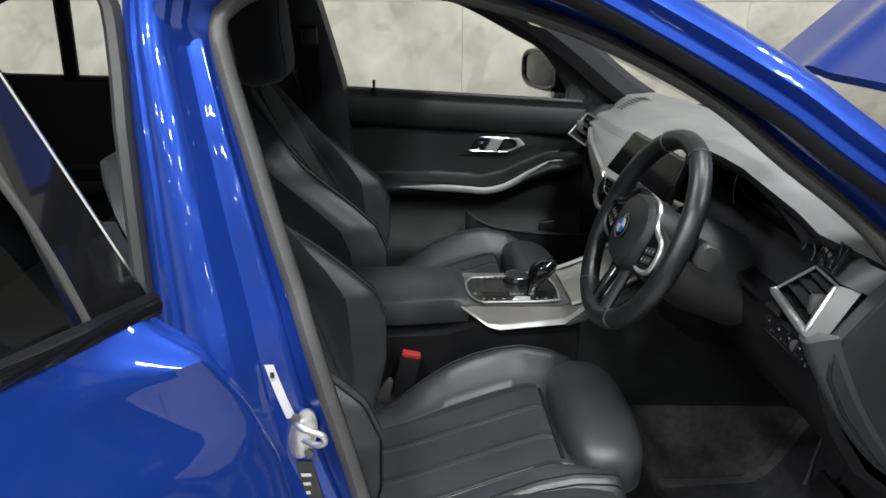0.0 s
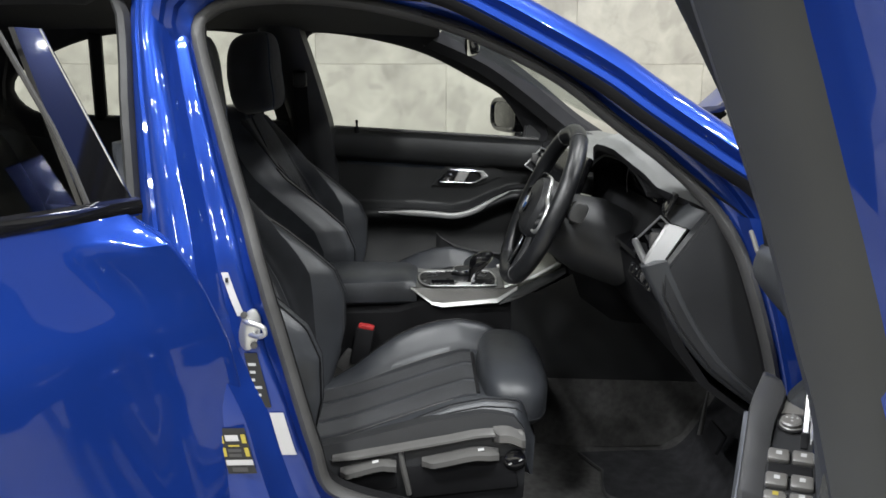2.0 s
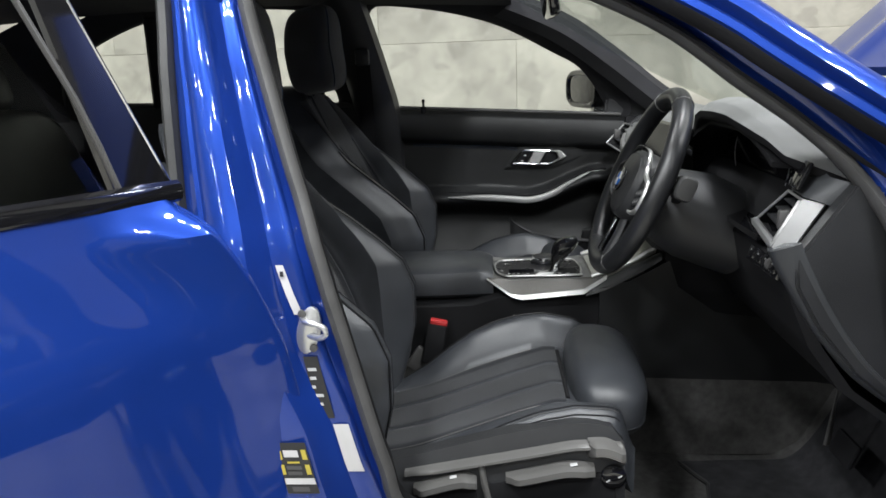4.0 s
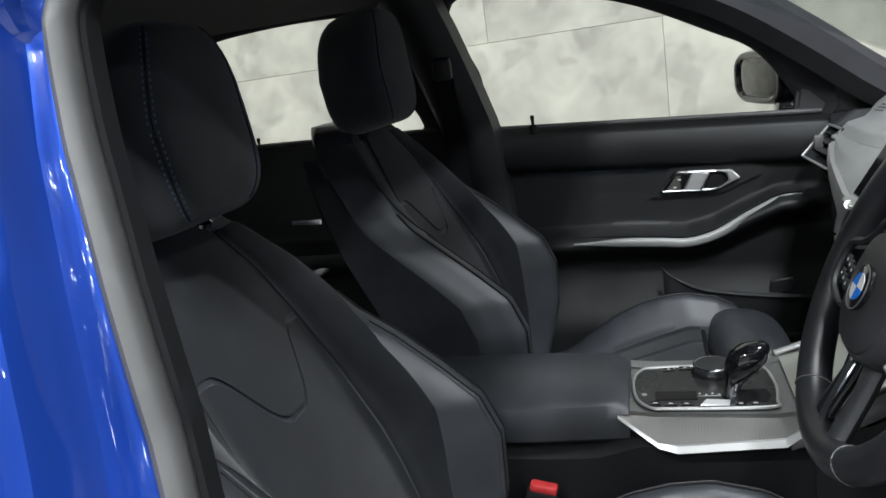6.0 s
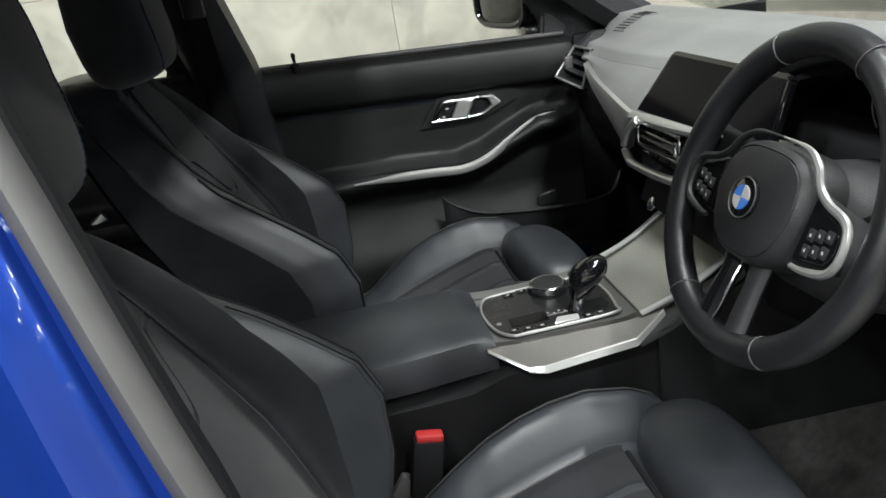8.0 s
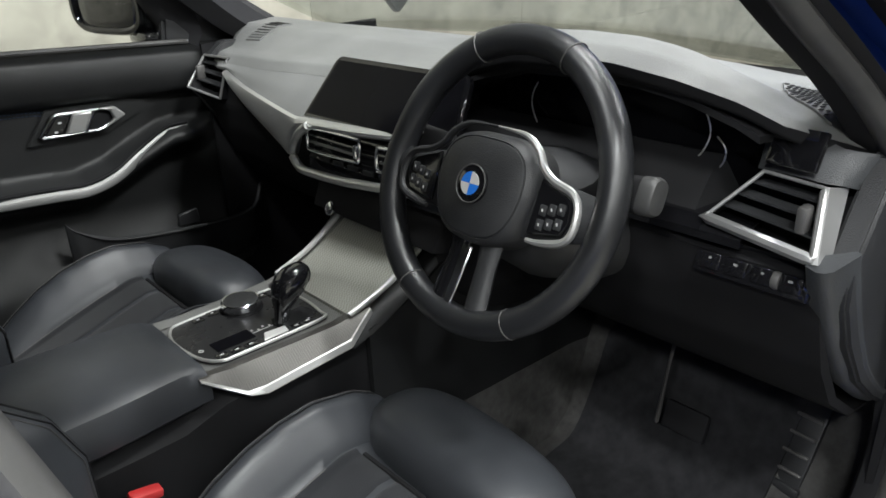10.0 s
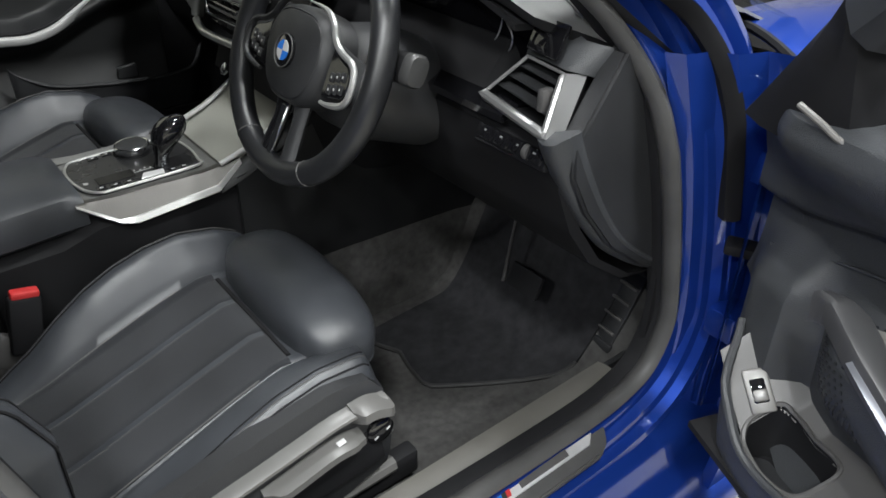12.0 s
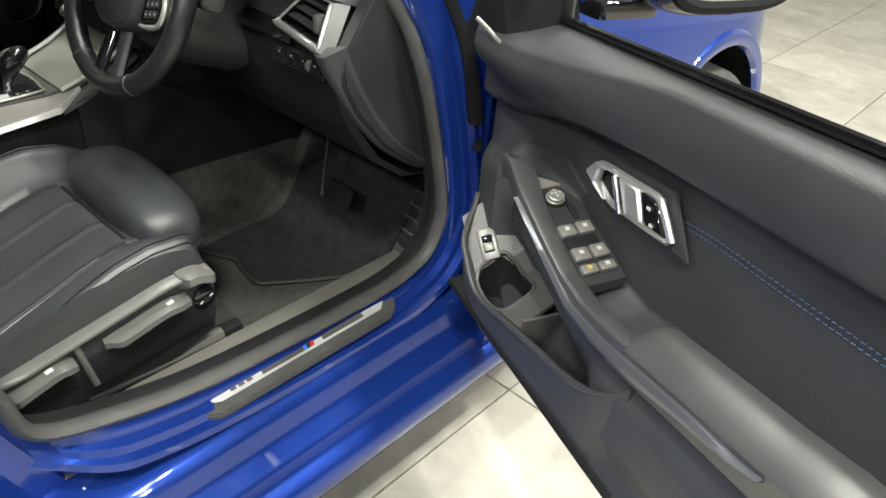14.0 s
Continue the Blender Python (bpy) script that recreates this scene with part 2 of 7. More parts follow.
def catmull(pts, n, closed=False):
    """n points evenly along a smooth curve through pts."""
    P = [np.array(p, float) for p in pts]
    k = len(P)
    out = []
    segs = k if closed else k - 1
    for i in range(segs):
        p0, p1, p2, p3 = (P[(i - 1) % k], P[i], P[(i + 1) % k], P[(i + 2) % k]) if closed else (P[max(i - 1, 0)], P[i], P[i + 1], P[min(i + 2, k - 1)])
        for t in np.linspace(0, 1, 12, endpoint=False):
            out.append(0.5 * (2 * p1 + (p2 - p0) * t + (2 * p0 - 5 * p1 + 4 * p2 - p3) * t * t + (3 * p1 - p0 - 3 * p2 + p3) * t ** 3))
    out.append(P[0] if closed else P[-1])
    out = np.array(out)
    d = np.concatenate([[0], np.cumsum(np.linalg.norm(np.diff(out, axis=0), axis=1))])
    s = np.linspace(0, d[-1], n + 1)[:-1] if closed else np.linspace(0, d[-1], n)
    return np.stack([np.interp(s, d, out[:, j]) for j in range(out.shape[1])], 1)


def rows_mesh(rows, wrap_u=False, wrap_v=False, cap=False, bm=None):
    """A skin over rows of equally many points. wrap_v closes each row, wrap_u joins the last row to the first, cap fills the end rows."""
    bm = bm or bmesh.new()
    vs = [[bm.verts.new(tuple(map(float, p))) for p in r] for r in rows]
    nu, nv = len(vs), len(vs[0])
    for i in range(nu if wrap_u else nu - 1):
        for j in range(nv if wrap_v else nv - 1):
            a, b = vs[i], vs[(i + 1) % nu]
            q = (a[j], a[(j + 1) % nv], b[(j + 1) % nv], b[j])
            if len(set(q)) == 4:
                bm.faces.new(q)
    if cap:
        bm.faces.new(vs[0])
        bm.faces.new(vs[-1][::-1])
    return bm


def box(size, m=Matrix(), r=0.004, seg=2, bm=None, taper=None):
    """A box with rounded edges, centred on m. taper: x and y scale of its top."""
    tmp = bmesh.new()
    bmesh.ops.create_cube(tmp, size=1.0)
    for v in tmp.verts:
        if taper and v.co.z > 0:
            v.co.x *= taper[0]
            v.co.y *= taper[1]
        v.co.x *= size[0]
        v.co.y *= size[1]
        v.co.z *= size[2]
    if r:
        bmesh.ops.bevel(tmp, geom=tmp.edges[:], offset=min(r, 0.49 * min(size)), segments=seg, profile=0.5, affect="EDGES", clamp_overlap=True)
    bmesh.ops.transform(tmp, matrix=m, verts=tmp.verts[:])
    return join(bm, tmp)


def join(bm, tmp):
    if bm is None:
        return tmp
    me = bpy.data.meshes.new("tmp")
    tmp.to_mesh(me)
    tmp.free()
    bm.from_mesh(me)
    bpy.data.meshes.remove(me)
    return bm


def tube(path, r, n=10, closed=False, flat=1.0, up=(0, 0, 1), bm=None, radii=None):
    """A round or flattened bar along a path: r along the side, r * flat along up."""
    path = [Vector(p) for p in path]
    k = len(path)
    rows = []
    for i, p in enumerate(path):
        a = path[(i + 1) % k] if closed or i < k - 1 else p
        b = path[i - 1] if closed or i > 0 else p
        t = (a - b).normalized()
        s = t.cross(Vector(up))
        s = s.normalized() if s.length > 1e-4 else Vector((1, 0, 0))
        w = s.cross(t)
        rr = radii[i] if radii else r
        rows.append([p + s * (rr * math.cos(q)) + w * (rr * flat * math.sin(q)) for q in np.linspace(0, 2 * math.pi, n, endpoint=False)])
    return rows_mesh(rows, wrap_u=closed, wrap_v=True, cap=not closed, bm=bm)


def prism(poly, depth, m=Matrix(), r=0.002, bm=None, seg=1):
    """An outline in local x, y, pushed depth along local z, with bevelled edges."""
    tmp = bmesh.new()
    f = tmp.faces.new([tmp.verts.new((p[0], p[1], 0)) for p in poly])
    ex = bmesh.ops.extrude_face_region(tmp, geom=[f])
    bmesh.ops.translate(tmp, vec=(0, 0, depth), verts=[v for v in ex["geom"] if isinstance(v, bmesh.types.BMVert)])
    if r:
        bmesh.ops.bevel(tmp, geom=tmp.edges[:], offset=r, segments=seg, affect="EDGES", clamp_overlap=True)
    bmesh.ops.transform(tmp, matrix=m, verts=tmp.verts[:])
    return join(bm, tmp)


def lathe(prof, m=Matrix(), n=32, bm=None):
    """prof: pairs of radius and height, turned about local z."""
    rows = [[m @ Vector((r * math.cos(a), r * math.sin(a), h)) for a in np.linspace(0, 2 * math.pi, n, endpoint=False)] for r, h in prof]
    return rows_mesh(rows, wrap_v=True, cap=True, bm=bm)


def sheet(fn, us, vs, thick, bm=None):
    """A closed slab: fn(u, v) gives the outer point, thick the vector to its back."""
    t = np.array(thick)
    front = [[np.array(fn(u, v)) for v in vs] for u in us]
    bm = bm or bmesh.new()
    F = [[bm.verts.new(tuple(map(float, p))) for p in r] for r in front]
    B = [[bm.verts.new(tuple(map(float, p + t))) for p in r] for r in front]
    nu, nv = len(F), len(F[0])
    for i in range(nu - 1):
        for j in range(nv - 1):
            bm.faces.new((F[i][j], F[i + 1][j], F[i + 1][j + 1], F[i][j + 1]))
            bm.faces.new((B[i][j], B[i][j + 1], B[i + 1][j + 1], B[i + 1][j]))
    for i in range(nu - 1):
        for j in (0, nv - 1):
            bm.faces.new((F[i][j], F[i + 1][j], B[i + 1][j], B[i][j]))
    for j in range(nv - 1):
        for i in (0, nu - 1):
            bm.faces.new((F[i][j], F[i][j + 1], B[i][j + 1], B[i][j]))
    return bm


def blob(size, m=Matrix(), e=3.0, n=24, bm=None, fn=None):
    """A pillow: a superellipsoid of exponent e, with an optional bend fn(x, y, z) of its unit coordinates."""
    rows = []
    sp = lambda c: math.copysign(abs(c) ** (2 / e), c)
    for i in range(1, n // 2):
        a = -math.pi / 2 + math.pi * i / (n // 2)
        row = []
        for b in np.linspace(0, 2 * math.pi, n, endpoint=False):
            x, y, z = sp(math.cos(a)) * sp(math.cos(b)), sp(math.cos(a)) * sp(math.sin(b)), sp(math.sin(a))
            if fn:
                x, y, z = fn(x, y, z)
            row.append(m @ Vector((x * size[0] / 2, y * size[1] / 2, z * size[2] / 2)))
        rows.append(row)
    return rows_mesh(rows, wrap_v=True, cap=True, bm=bm)


def smooth(a, b, x):
    t = min(1.0, max(0.0, (x - a) / (b - a)))
    return t * t * (3 - 2 * t)


def lerp_table(tab, x):
    return float(np.interp(x, [t[0] for t in tab], [t[1] for t in tab]))


def thing(name, label, category, at=(0, 0, 0), group=""):
    ob = new(name)
    ob.location = at
    ob.empty_display_size = 0.1
    return tagged(ob, label, category, group)

# ---- the showroom ----
WALL_Y = 1.62
def flat(name, size, centre, mat, kind="structure", label=""):
    ob = part(name, box(size, pose(*centre), 0), mat)
    return tagged(ob, label, kind=kind)


floor = flat("floor", (14, 12, 0.2), (0.5, -3.9, -0.107), GROUT, label="pale stone-look showroom floor tiles with thin dark joints")
flat("wall_far", (14, 0.2, 3.6), (0.5, WALL_Y + 0.112, 1.65), JOINT, label="mottled grey cement panel wall of the showroom")
flat("wall_back", (14, 0.2, 3.6), (0.5, -9.8, 1.65), PLASTER, label="plain pale showroom wall")
flat("wall_left", (0.2, 12, 3.6), (-6.4, -3.9, 1.65), PLASTER, label="plain pale showroom wall")
flat("wall_right", (0.2, 12, 3.6), (7.4, -3.9, 1.65), PLASTER, label="plain pale showroom wall")
flat("ceiling", (14, 12, 0.2), (0.5, -3.9, CEIL + 0.1), CEILPAINT, label="plain grey painted showroom ceiling")
for lx, ly in LAMPS:
    spot = thing("ceiling_spotlight", "small round white recessed ceiling spotlight", "spotlight", (lx, ly, CEIL), "ceiling spotlights")
    part("trim_ring", lathe([(0.085, 0.0), (0.115, -0.002), (0.115, -0.014), (0.085, -0.018)], n=20), PLASTER, spot)

# ---- the car: body ----
car = thing("car", "blue four-door saloon car with open doors and raised bonnet", "car")
INNER = [(0.0, 0.75), (0.385, 0.745), (0.6, 0.745), (0.86, 0.742), (0.93, 0.730), (1.0, 0.705), (1.1, 0.677), (1.2, 0.645), (1.3, 0.60), (1.4, 0.53)]


def inner_y(z):
    return lerp_table(INNER, z)


# outline of the front door opening, x and z, from the foot of the middle pillar up and round
OPENING = [(0.212, 0.508), (0.183, 0.59), (0.164, 0.66), (0.122, 0.835), (0.084, 0.975), (0.061, 1.05), (0.026, 1.17), (-0.012, 1.30), (0.004, 1.338),
           (0.05, 1.36), (0.15, 1.368), (0.27, 1.358), (0.40, 1.328), (0.50, 1.29), (0.62, 1.228), (0.72, 1.15), (0.80, 1.09), (0.865, 1.028),
           (0.915, 0.955), (0.953, 0.85), (0.985, 0.75), (1.015, 0.62), (1.024, 0.54), (0.992, 0.463), (0.93, 0.432), (0.84, 0.422),
           (0.65, 0.425), (0.465, 0.437), (0.335, 0.462)]
LOOP = catmull(OPENING, 240, closed=True)


def tucked(p, d, e):
    """The jamb folds in under the skin of the middle pillar."""
    k = (1 - smooth(0.24, 0.34, p[0])) * smooth(0.44, 0.52, p[1]) * (1 - smooth(1.27, 1.33, p[1]))
    return e * (1 - k) + min(e, -0.022) * k if d > 0.005 else e


def round_opening(loop, prof, side, yfun=inner_y, closed=True, fold=lambda p, d, e: e):
    """A skin round an opening: prof gives steps (outward in the plane of the side, outward across the car)."""
    k = len(loop)
    c = loop.mean(0)
    rows = []
    for i in range(k):
        a = loop[(i + 1) % k] if closed or i < k - 1 else loop[i]
        b = loop[i - 1] if closed or i > 0 else loop[i]
        t = (a - b) / np.linalg.norm(a - b)
        n = np.array([t[1], -t[0]])
        if n @ (loop[i] - c) < 0:
            n = -n
        p = loop[i]
        rows.append([(p[0] + n[0] * d, side * (yfun(p[1]) + fold(p, d, e)), p[1] + n[1] * d) for d, e in prof])
    return rows_mesh(rows, wrap_u=closed)


jamb = part("door_jamb", round_opening(LOOP, [(-0.004, -0.03), (0.0, 0.0), (0.014, 0.012), (0.03, 0.014), (0.034, 0.03), (0.046, 0.034), (0.05, 0.05), (0.062, 0.052)], -1, fold=tucked), PAINT, car, sharp=50)
part("door_seal", round_opening(LOOP, [(0.006, 0.0), (0.0, 0.014), (-0.008, 0.018), (-0.015, 0.012), (-0.018, 0.0), (-0.012, -0.013), (0.004, -0.018), (0.006, 0.0)], -1), RUBBER, car, "thick grey rubber door seal", sharp=60)
part("inner_seal", round_opening(LOOP, [(-0.010, -0.010), (-0.014, -0.018), (-0.010, -0.040), (0.0, -0.045), (0.004, -0.016), (-0.010, -0.010)], -1), DARK, car)
PILLAR = catmull([(-0.04, 1.385), (0.13, 1.405), (0.28, 1.392), (0.38, 1.369), (0.444, 1.347), (0.54, 1.297), (0.622, 1.251), (0.686, 1.213), (0.742, 1.173), (0.793, 1.138), (0.87, 1.087), (0.93, 1.045), (0.98, 0.97), (1.02, 0.86), (1.05, 0.75)], 60)
def pillar_row(p, t):
    n = np.array([-t[1], t[0]])
    n = n if n[1] > 0 else -n
    y = inner_y(p[1] - 0.055)
    prof = [(-0.012, 0.0), (-0.006, 0.048), (0.002, 0.055), (0.012, 0.053), (0.016, 0.047), (0.020, 0.052), (0.028, 0.060), (0.040, 0.054), (0.054, 0.034), (0.061, 0.0), (0.063, -0.06), (0.02, -0.08)]
    return [(p[0] + n[0] * d, -(y + e), p[1] + n[1] * d) for d, e in prof]
rows = []
for i in range(len(PILLAR)):
    t = PILLAR[min(i + 1, 59)] - PILLAR[max(i - 1, 0)]
    rows.append(pillar_row(PILLAR[i], t / np.linalg.norm(t)))
part("roof_pillar", rows_mesh(rows), PAINT, car)
# black weatherstrip between jamb and outer pillar skin
rows = []
for i in range(len(PILLAR)):
    t = PILLAR[min(i + 1, 59)] - PILLAR[max(i - 1, 0)]
    t = t / np.linalg.norm(t)
    n = np.array([-t[1], t[0]])
    n = n if n[1] > 0 else -n
    y = inner_y(PILLAR[i][1] - 0.055)
    rows.append([(PILLAR[i][0] + n[0] * d, -(y + e), PILLAR[i][1] + n[1] * d) for d, e in [(-0.014, 0.03), (-0.02, 0.05), (-0.013, 0.062), (-0.004, 0.066), (-0.002, 0.05)]])
part("weatherstrip", rows_mesh(rows), DARK, car)

# middle pillar between the doors: sections from the rear seal to the front seal
def bpillar(z):
    xr = lerp_table([(0.36, -0.06), (0.95, -0.086), (1.05, -0.096), (1.15, -0.103), (1.25, -0.114), (1.40, -0.135)], z)
    xf = lerp_table([(0.36, 0.28), (0.508, 0.212), (0.59, 0.183), (0.66, 0.164), (0.835, 0.122), (0.975, 0.084), (1.05, 0.061), (1.17, 0.026), (1.30, -0.012), (1.40, -0.02)], z)
    y = inner_y(z)
    w = xf - xr
    prof = [(0.0, -0.03), (0.0, 0.0), (0.08, 0.008), (0.12, 0.010), (0.14, 0.030), (0.19, 0.036), (0.23, 0.034), (0.28, 0.044), (0.36, 0.049), (0.46, 0.048), (0.54, 0.040), (0.57, 0.024), (0.61, 0.004), (0.65, -0.008), (0.72, -0.010), (0.80, -0.008),
            (0.84, -0.010), (0.87, -0.016), (0.94, -0.012), (1.0, 0.0), (1.0, -0.03)]
    foot = 0.12 * (1 - smooth(0.64, 0.80, z))
    return [(xr + w * (a + foot * smooth(0.3, 0.54, a) * (1 - smooth(0.72, 0.98, a))), -(y + e), z) for a, e in prof]
part("middle_pillar", rows_mesh([bpillar(z) for z in np.linspace(0.34, 1.40, 40)]), PAINT, car)
rear_seal = catmull([(-0.065, 0.5), (-0.08, 0.8), (-0.096, 1.02), (-0.108, 1.15), (-0.120, 1.27), (-0.135, 1.335), (-0.17, 1.365), (-0.3, 1.37), (-0.6, 1.36)], 50)
rows = [[(p[0] + d, -(inner_y(p[1]) + e), p[1] + (d if p[0] < -0.17 else 0)) for d, e in [(0.006, 0.0), (0.0, 0.014), (-0.010, 0.017), (-0.018, 0.006), (-0.020, -0.012), (-0.006, -0.03), (0.006, 0.0)]] for p in rear_seal]
part("rear_door_seal", rows_mesh(rows), REARSEAL, car, "grey rubber rear door seal")

# sill and rocker, swept along the car
SILL = [(-0.70, 0.36), (-0.72, 0.38), (-0.735, 0.383), (-0.796, 0.364), (-0.81, 0.358), (-0.819, 0.345), (-0.824, 0.315), (-0.832, 0.303), (-0.858, 0.295), (-0.866, 0.285), (-0.869, 0.268), (-0.878, 0.262), (-0.893, 0.258), (-0.903, 0.245), (-0.907, 0.225), (-0.900, 0.195), (-0.875, 0.17), (-0.80, 0.16)]
part("sill", rows_mesh([[(x, y, z) for y, z in SILL] for x in np.linspace(-0.95, 1.18, 30)]), PAINT, car, sharp=55)
part("sill_trim", rows_mesh([[(x, y, z + 0.004) for y, z in [(-0.655, 0.30), (-0.655, 0.40), (-0.665, 0.425), (-0.69, 0.43), (-0.705, 0.424), (-0.712, 0.398), (-0.735, 0.385)]] for x in np.linspace(0.2, 0.97, 12)]), SILLTRIM, car, "grey plastic sill trim")
low_loop = np.array([p for p in LOOP if p[1] < 0.50 and 0.33 < p[0] < 1.0])
low_loop = low_loop[np.argsort(low_loop[:, 0])]
part("sill_gasket", rows_mesh([[(x, -(inner_y(z) + e), z - d) for d, e in [(0.002, -0.010), (0.006, -0.004), (0.024, -0.002), (0.034, -0.001)]] for x, z in low_loop]), DARK, car)
surround = part("sill_surround", prism([(0.0, 0.062), (-0.006, 0.05), (0.012, 0.008), (0.03, 0.0), (0.405, 0.0), (0.428, 0.012), (0.458, 0.05), (0.45, 0.062)], 0.015, pose(0.438, -0.789, 0.3855, 10), 0.003, seg=2), RUBBER, car, "black rubber sill surround")
plate = part("sill_plate", prism([(0.003, 0.006), (0.016, 0.0), (0.372, 0.0), (0.40, 0.022), (0.398, 0.028), (0.385, 0.031), (0.006, 0.033), (0.0, 0.02)], 0.003, pose(0.464, -0.770, 0.4040, 10), 0.0012), STEEL, car, "bright metal sill plate")
part("plate_field", prism([(0.10, 0.004), (0.19, 0.004), (0.195, 0.029), (0.105, 0.029)], 0.0006, pose(0.464, -0.770, 0.4072, 10), 0), GREYP, surround)
part("plate_field", prism([(0.232, 0.004), (0.33, 0.004), (0.335, 0.028), (0.237, 0.028)], 0.0006, pose(0.464, -0.770, 0.4072, 10), 0), GREYP, surround)
for c, m in ((0, BLUEP), (1, BLACKPRINT), (2, RED)):
    part("sill_badge_stripe", prism([(0, 0), (0.008, 0), (0.016, 0.022), (0.008, 0.022)], 0.001, pose(0.652 + 0.008 * c, -0.766, 0.4082, 10), 0), m, surround)
for i in range(3):
    part("sill_bar", prism([(0, 0), (0.011, 0), (0.011, 0.018), (0, 0.018)], 0.0008, pose(0.502 + 0.016 * i, -0.764, 0.4082, 10), 0), GREYP, surround)

# front hinge pillar outside the seal, and front wing
def wing(u, v):
    x = 1.03 + 1.32 * u
    z = 0.24 + 0.74 * v
    y = -(0.845 + 0.055 * math.sin(math.pi * min(1, 0.2 + 0.75 * v)) + 0.02 * math.sin(math.pi * u))
    z -= 0.16 * u * u * v
    y *= 1 - 1.1 * max(0, u - 0.72) ** 2
    return x, y, z
WHEEL_X, WHEEL_Z, WHEEL_R = 1.85, 0.405, 0.318
bm = sheet(wing, np.linspace(0, 1, 70), np.linspace(0, 1, 30), (0, 0.02, 0))
bmesh.ops.delete(bm, geom=[f for f in bm.faces if (f.calc_center_median() - Vector((WHEEL_X, f.calc_center_median().y, WHEEL_Z))).length < WHEEL_R + 0.045], context="FACES")
part("front_wing", bm, PAINT, car)
def wing_top(u, v):
    """Shoulder of the wing beside the bonnet opening, cut off slantwise behind."""
    o, k = Vector(wing(u, 1.0)), 0.94 * u
    i = Vector((1.165 + k, -0.645, 0.978 - 0.16 * u * u))
    p = o.lerp(i, v)
    return p.x, p.y, p.z + 0.012 * math.sin(math.pi * v)
part("wing_shoulder", sheet(wing_top, np.linspace(0, 1, 30), np.linspace(0, 1, 12), (0, 0, -0.012)), PAINT, car)
part("wing_gutter", tube([Vector(wing_top(0.0, v)) + Vector((-0.004, 0, -0.002)) for v in np.linspace(0, 1, 8)], 0.006, 6), DARK, car)
arch = [(WHEEL_X + (WHEEL_R + 0.045) * math.cos(a), -0.895, WHEEL_Z + (WHEEL_R + 0.045) * math.sin(a)) for a in np.linspace(-0.25, math.pi + 0.25, 40)]
part("wheel_arch_lip", tube(arch, 0.016, 8, flat=1.4), PAINT, car)
part("wheel_arch_liner", rows_mesh([[(p[0], y, p[2]) for y in (-0.88, -0.6)] for p in arch]), DARK, car)
rows = []
for z in np.linspace(0.34, 1.0, 16):
    x0 = float(np.interp(z, [0.34, 0.43, 0.53, 0.62, 0.75, 0.85, 1.0], [1.02, 1.02, 1.03, 1.02, 0.99, 0.96, 0.90]))
    rows.append([(x0 + d * 1.0, y, z) for y, d in [(-0.74, 0.0), (-0.762, 0.012), (-0.775, 0.05), (-0.80, 0.06), (-0.815, 0.10), (-0.85, 0.11), (-0.875, 0.135)]])
part("hinge_pillar", rows_mesh(rows), PAINT, car)
for z in (0.56, 0.83):
    part("door_hinge", box((0.06, 0.05, 0.05), pose(1.08, -0.815, z), 0.006), PAINT, car)
part("check_strap", box((0.035, 0.05, 0.016), pose(1.045, -0.825, 0.71, 0, 0, 25), 0.004), DARK, car, "black door check strap")

# wheels: tyre, rim and ten spokes each
def build_wheel(m, flip):
    f = -1 if flip else 1
    tyre = part("tyre", lathe([(r, f * h) for r, h in ((0.235, -0.1), (0.26, -0.104), (0.30, -0.107), (0.330, -0.096), (0.340, -0.08), (0.344, 0.0), (0.340, 0.08), (0.330, 0.096), (0.30, 0.107), (0.285, 0.107), (0.28, 0.105), (0.26, 0.104), (0.235, 0.1))], m, 64), TYRE, car, "grey-black tyre")
    part("wheel_rim", lathe([(r, f * h) for r, h in ((0.02, 0.05), (0.05, 0.055), (0.07, 0.03), (0.2, 0.045), (0.225, 0.09), (0.238, 0.095), (0.236, 0.06), (0.2, 0.0), (0.05, -0.02))], m, 48), ALU, tyre, "silver alloy rim")
    for i in range(10):
        part("spoke", box((0.18, 0.03, 0.022), m @ pose(0, 0, 0, 0, 0, 36 * i) @ pose(0.13, 0, f * 0.058), 0.006), ALU, tyre)
build_wheel(pose(WHEEL_X + 0.01, -0.775, 0.345, 90, 0, -10), False)
build_wheel(pose(WHEEL_X + 0.01, 0.775, 0.345, 90, 0, -10), True)
for y in (-0.765, 0.765):
    build_wheel(pose(-1.25, y, 0.345, 90), y > 0)

# roof, headliner, windscreen, bonnet, far pillars
def roof(u, v):
    x = -1.25 + 1.68 * u
    y = -0.60 + 1.2 * v
    return x, y, 1.458 - 0.04 * (abs(2 * v - 1)) ** 2.5 - 0.10 * max(0, u - 0.55) ** 1.6 - 0.12 * max(0, 0.35 - u) ** 1.5
part("roof", sheet(roof, np.linspace(0, 1, 20), np.linspace(0, 1, 20), (0, 0, -0.02)), PAINT, car)
part("headliner", sheet(lambda u, v: tuple(np.array(roof(u, v)) * (1, 0.98, 1) - (0, 0, 0.03)), np.linspace(0, 1, 20), np.linspace(0, 1, 20), (0, 0, -0.012)), HEADLINER, car, "black fabric roof lining")
def screen(u, v):
    y = (-1 + 2 * v)
    x = 0.45 + 0.85 * u - 0.10 * y * y * (0.4 + 0.6 * u)
    return x, y * (0.55 + 0.19 * u), 1.405 - 0.40 * u - 0.05 * u * (1 - u) - 0.02 * y * y
part("windscreen", sheet(screen, np.linspace(0, 1, 16), np.linspace(0, 1, 16), (0, 0, -0.005)), GLASS, car, "clear windscreen glass").visible_shadow = False
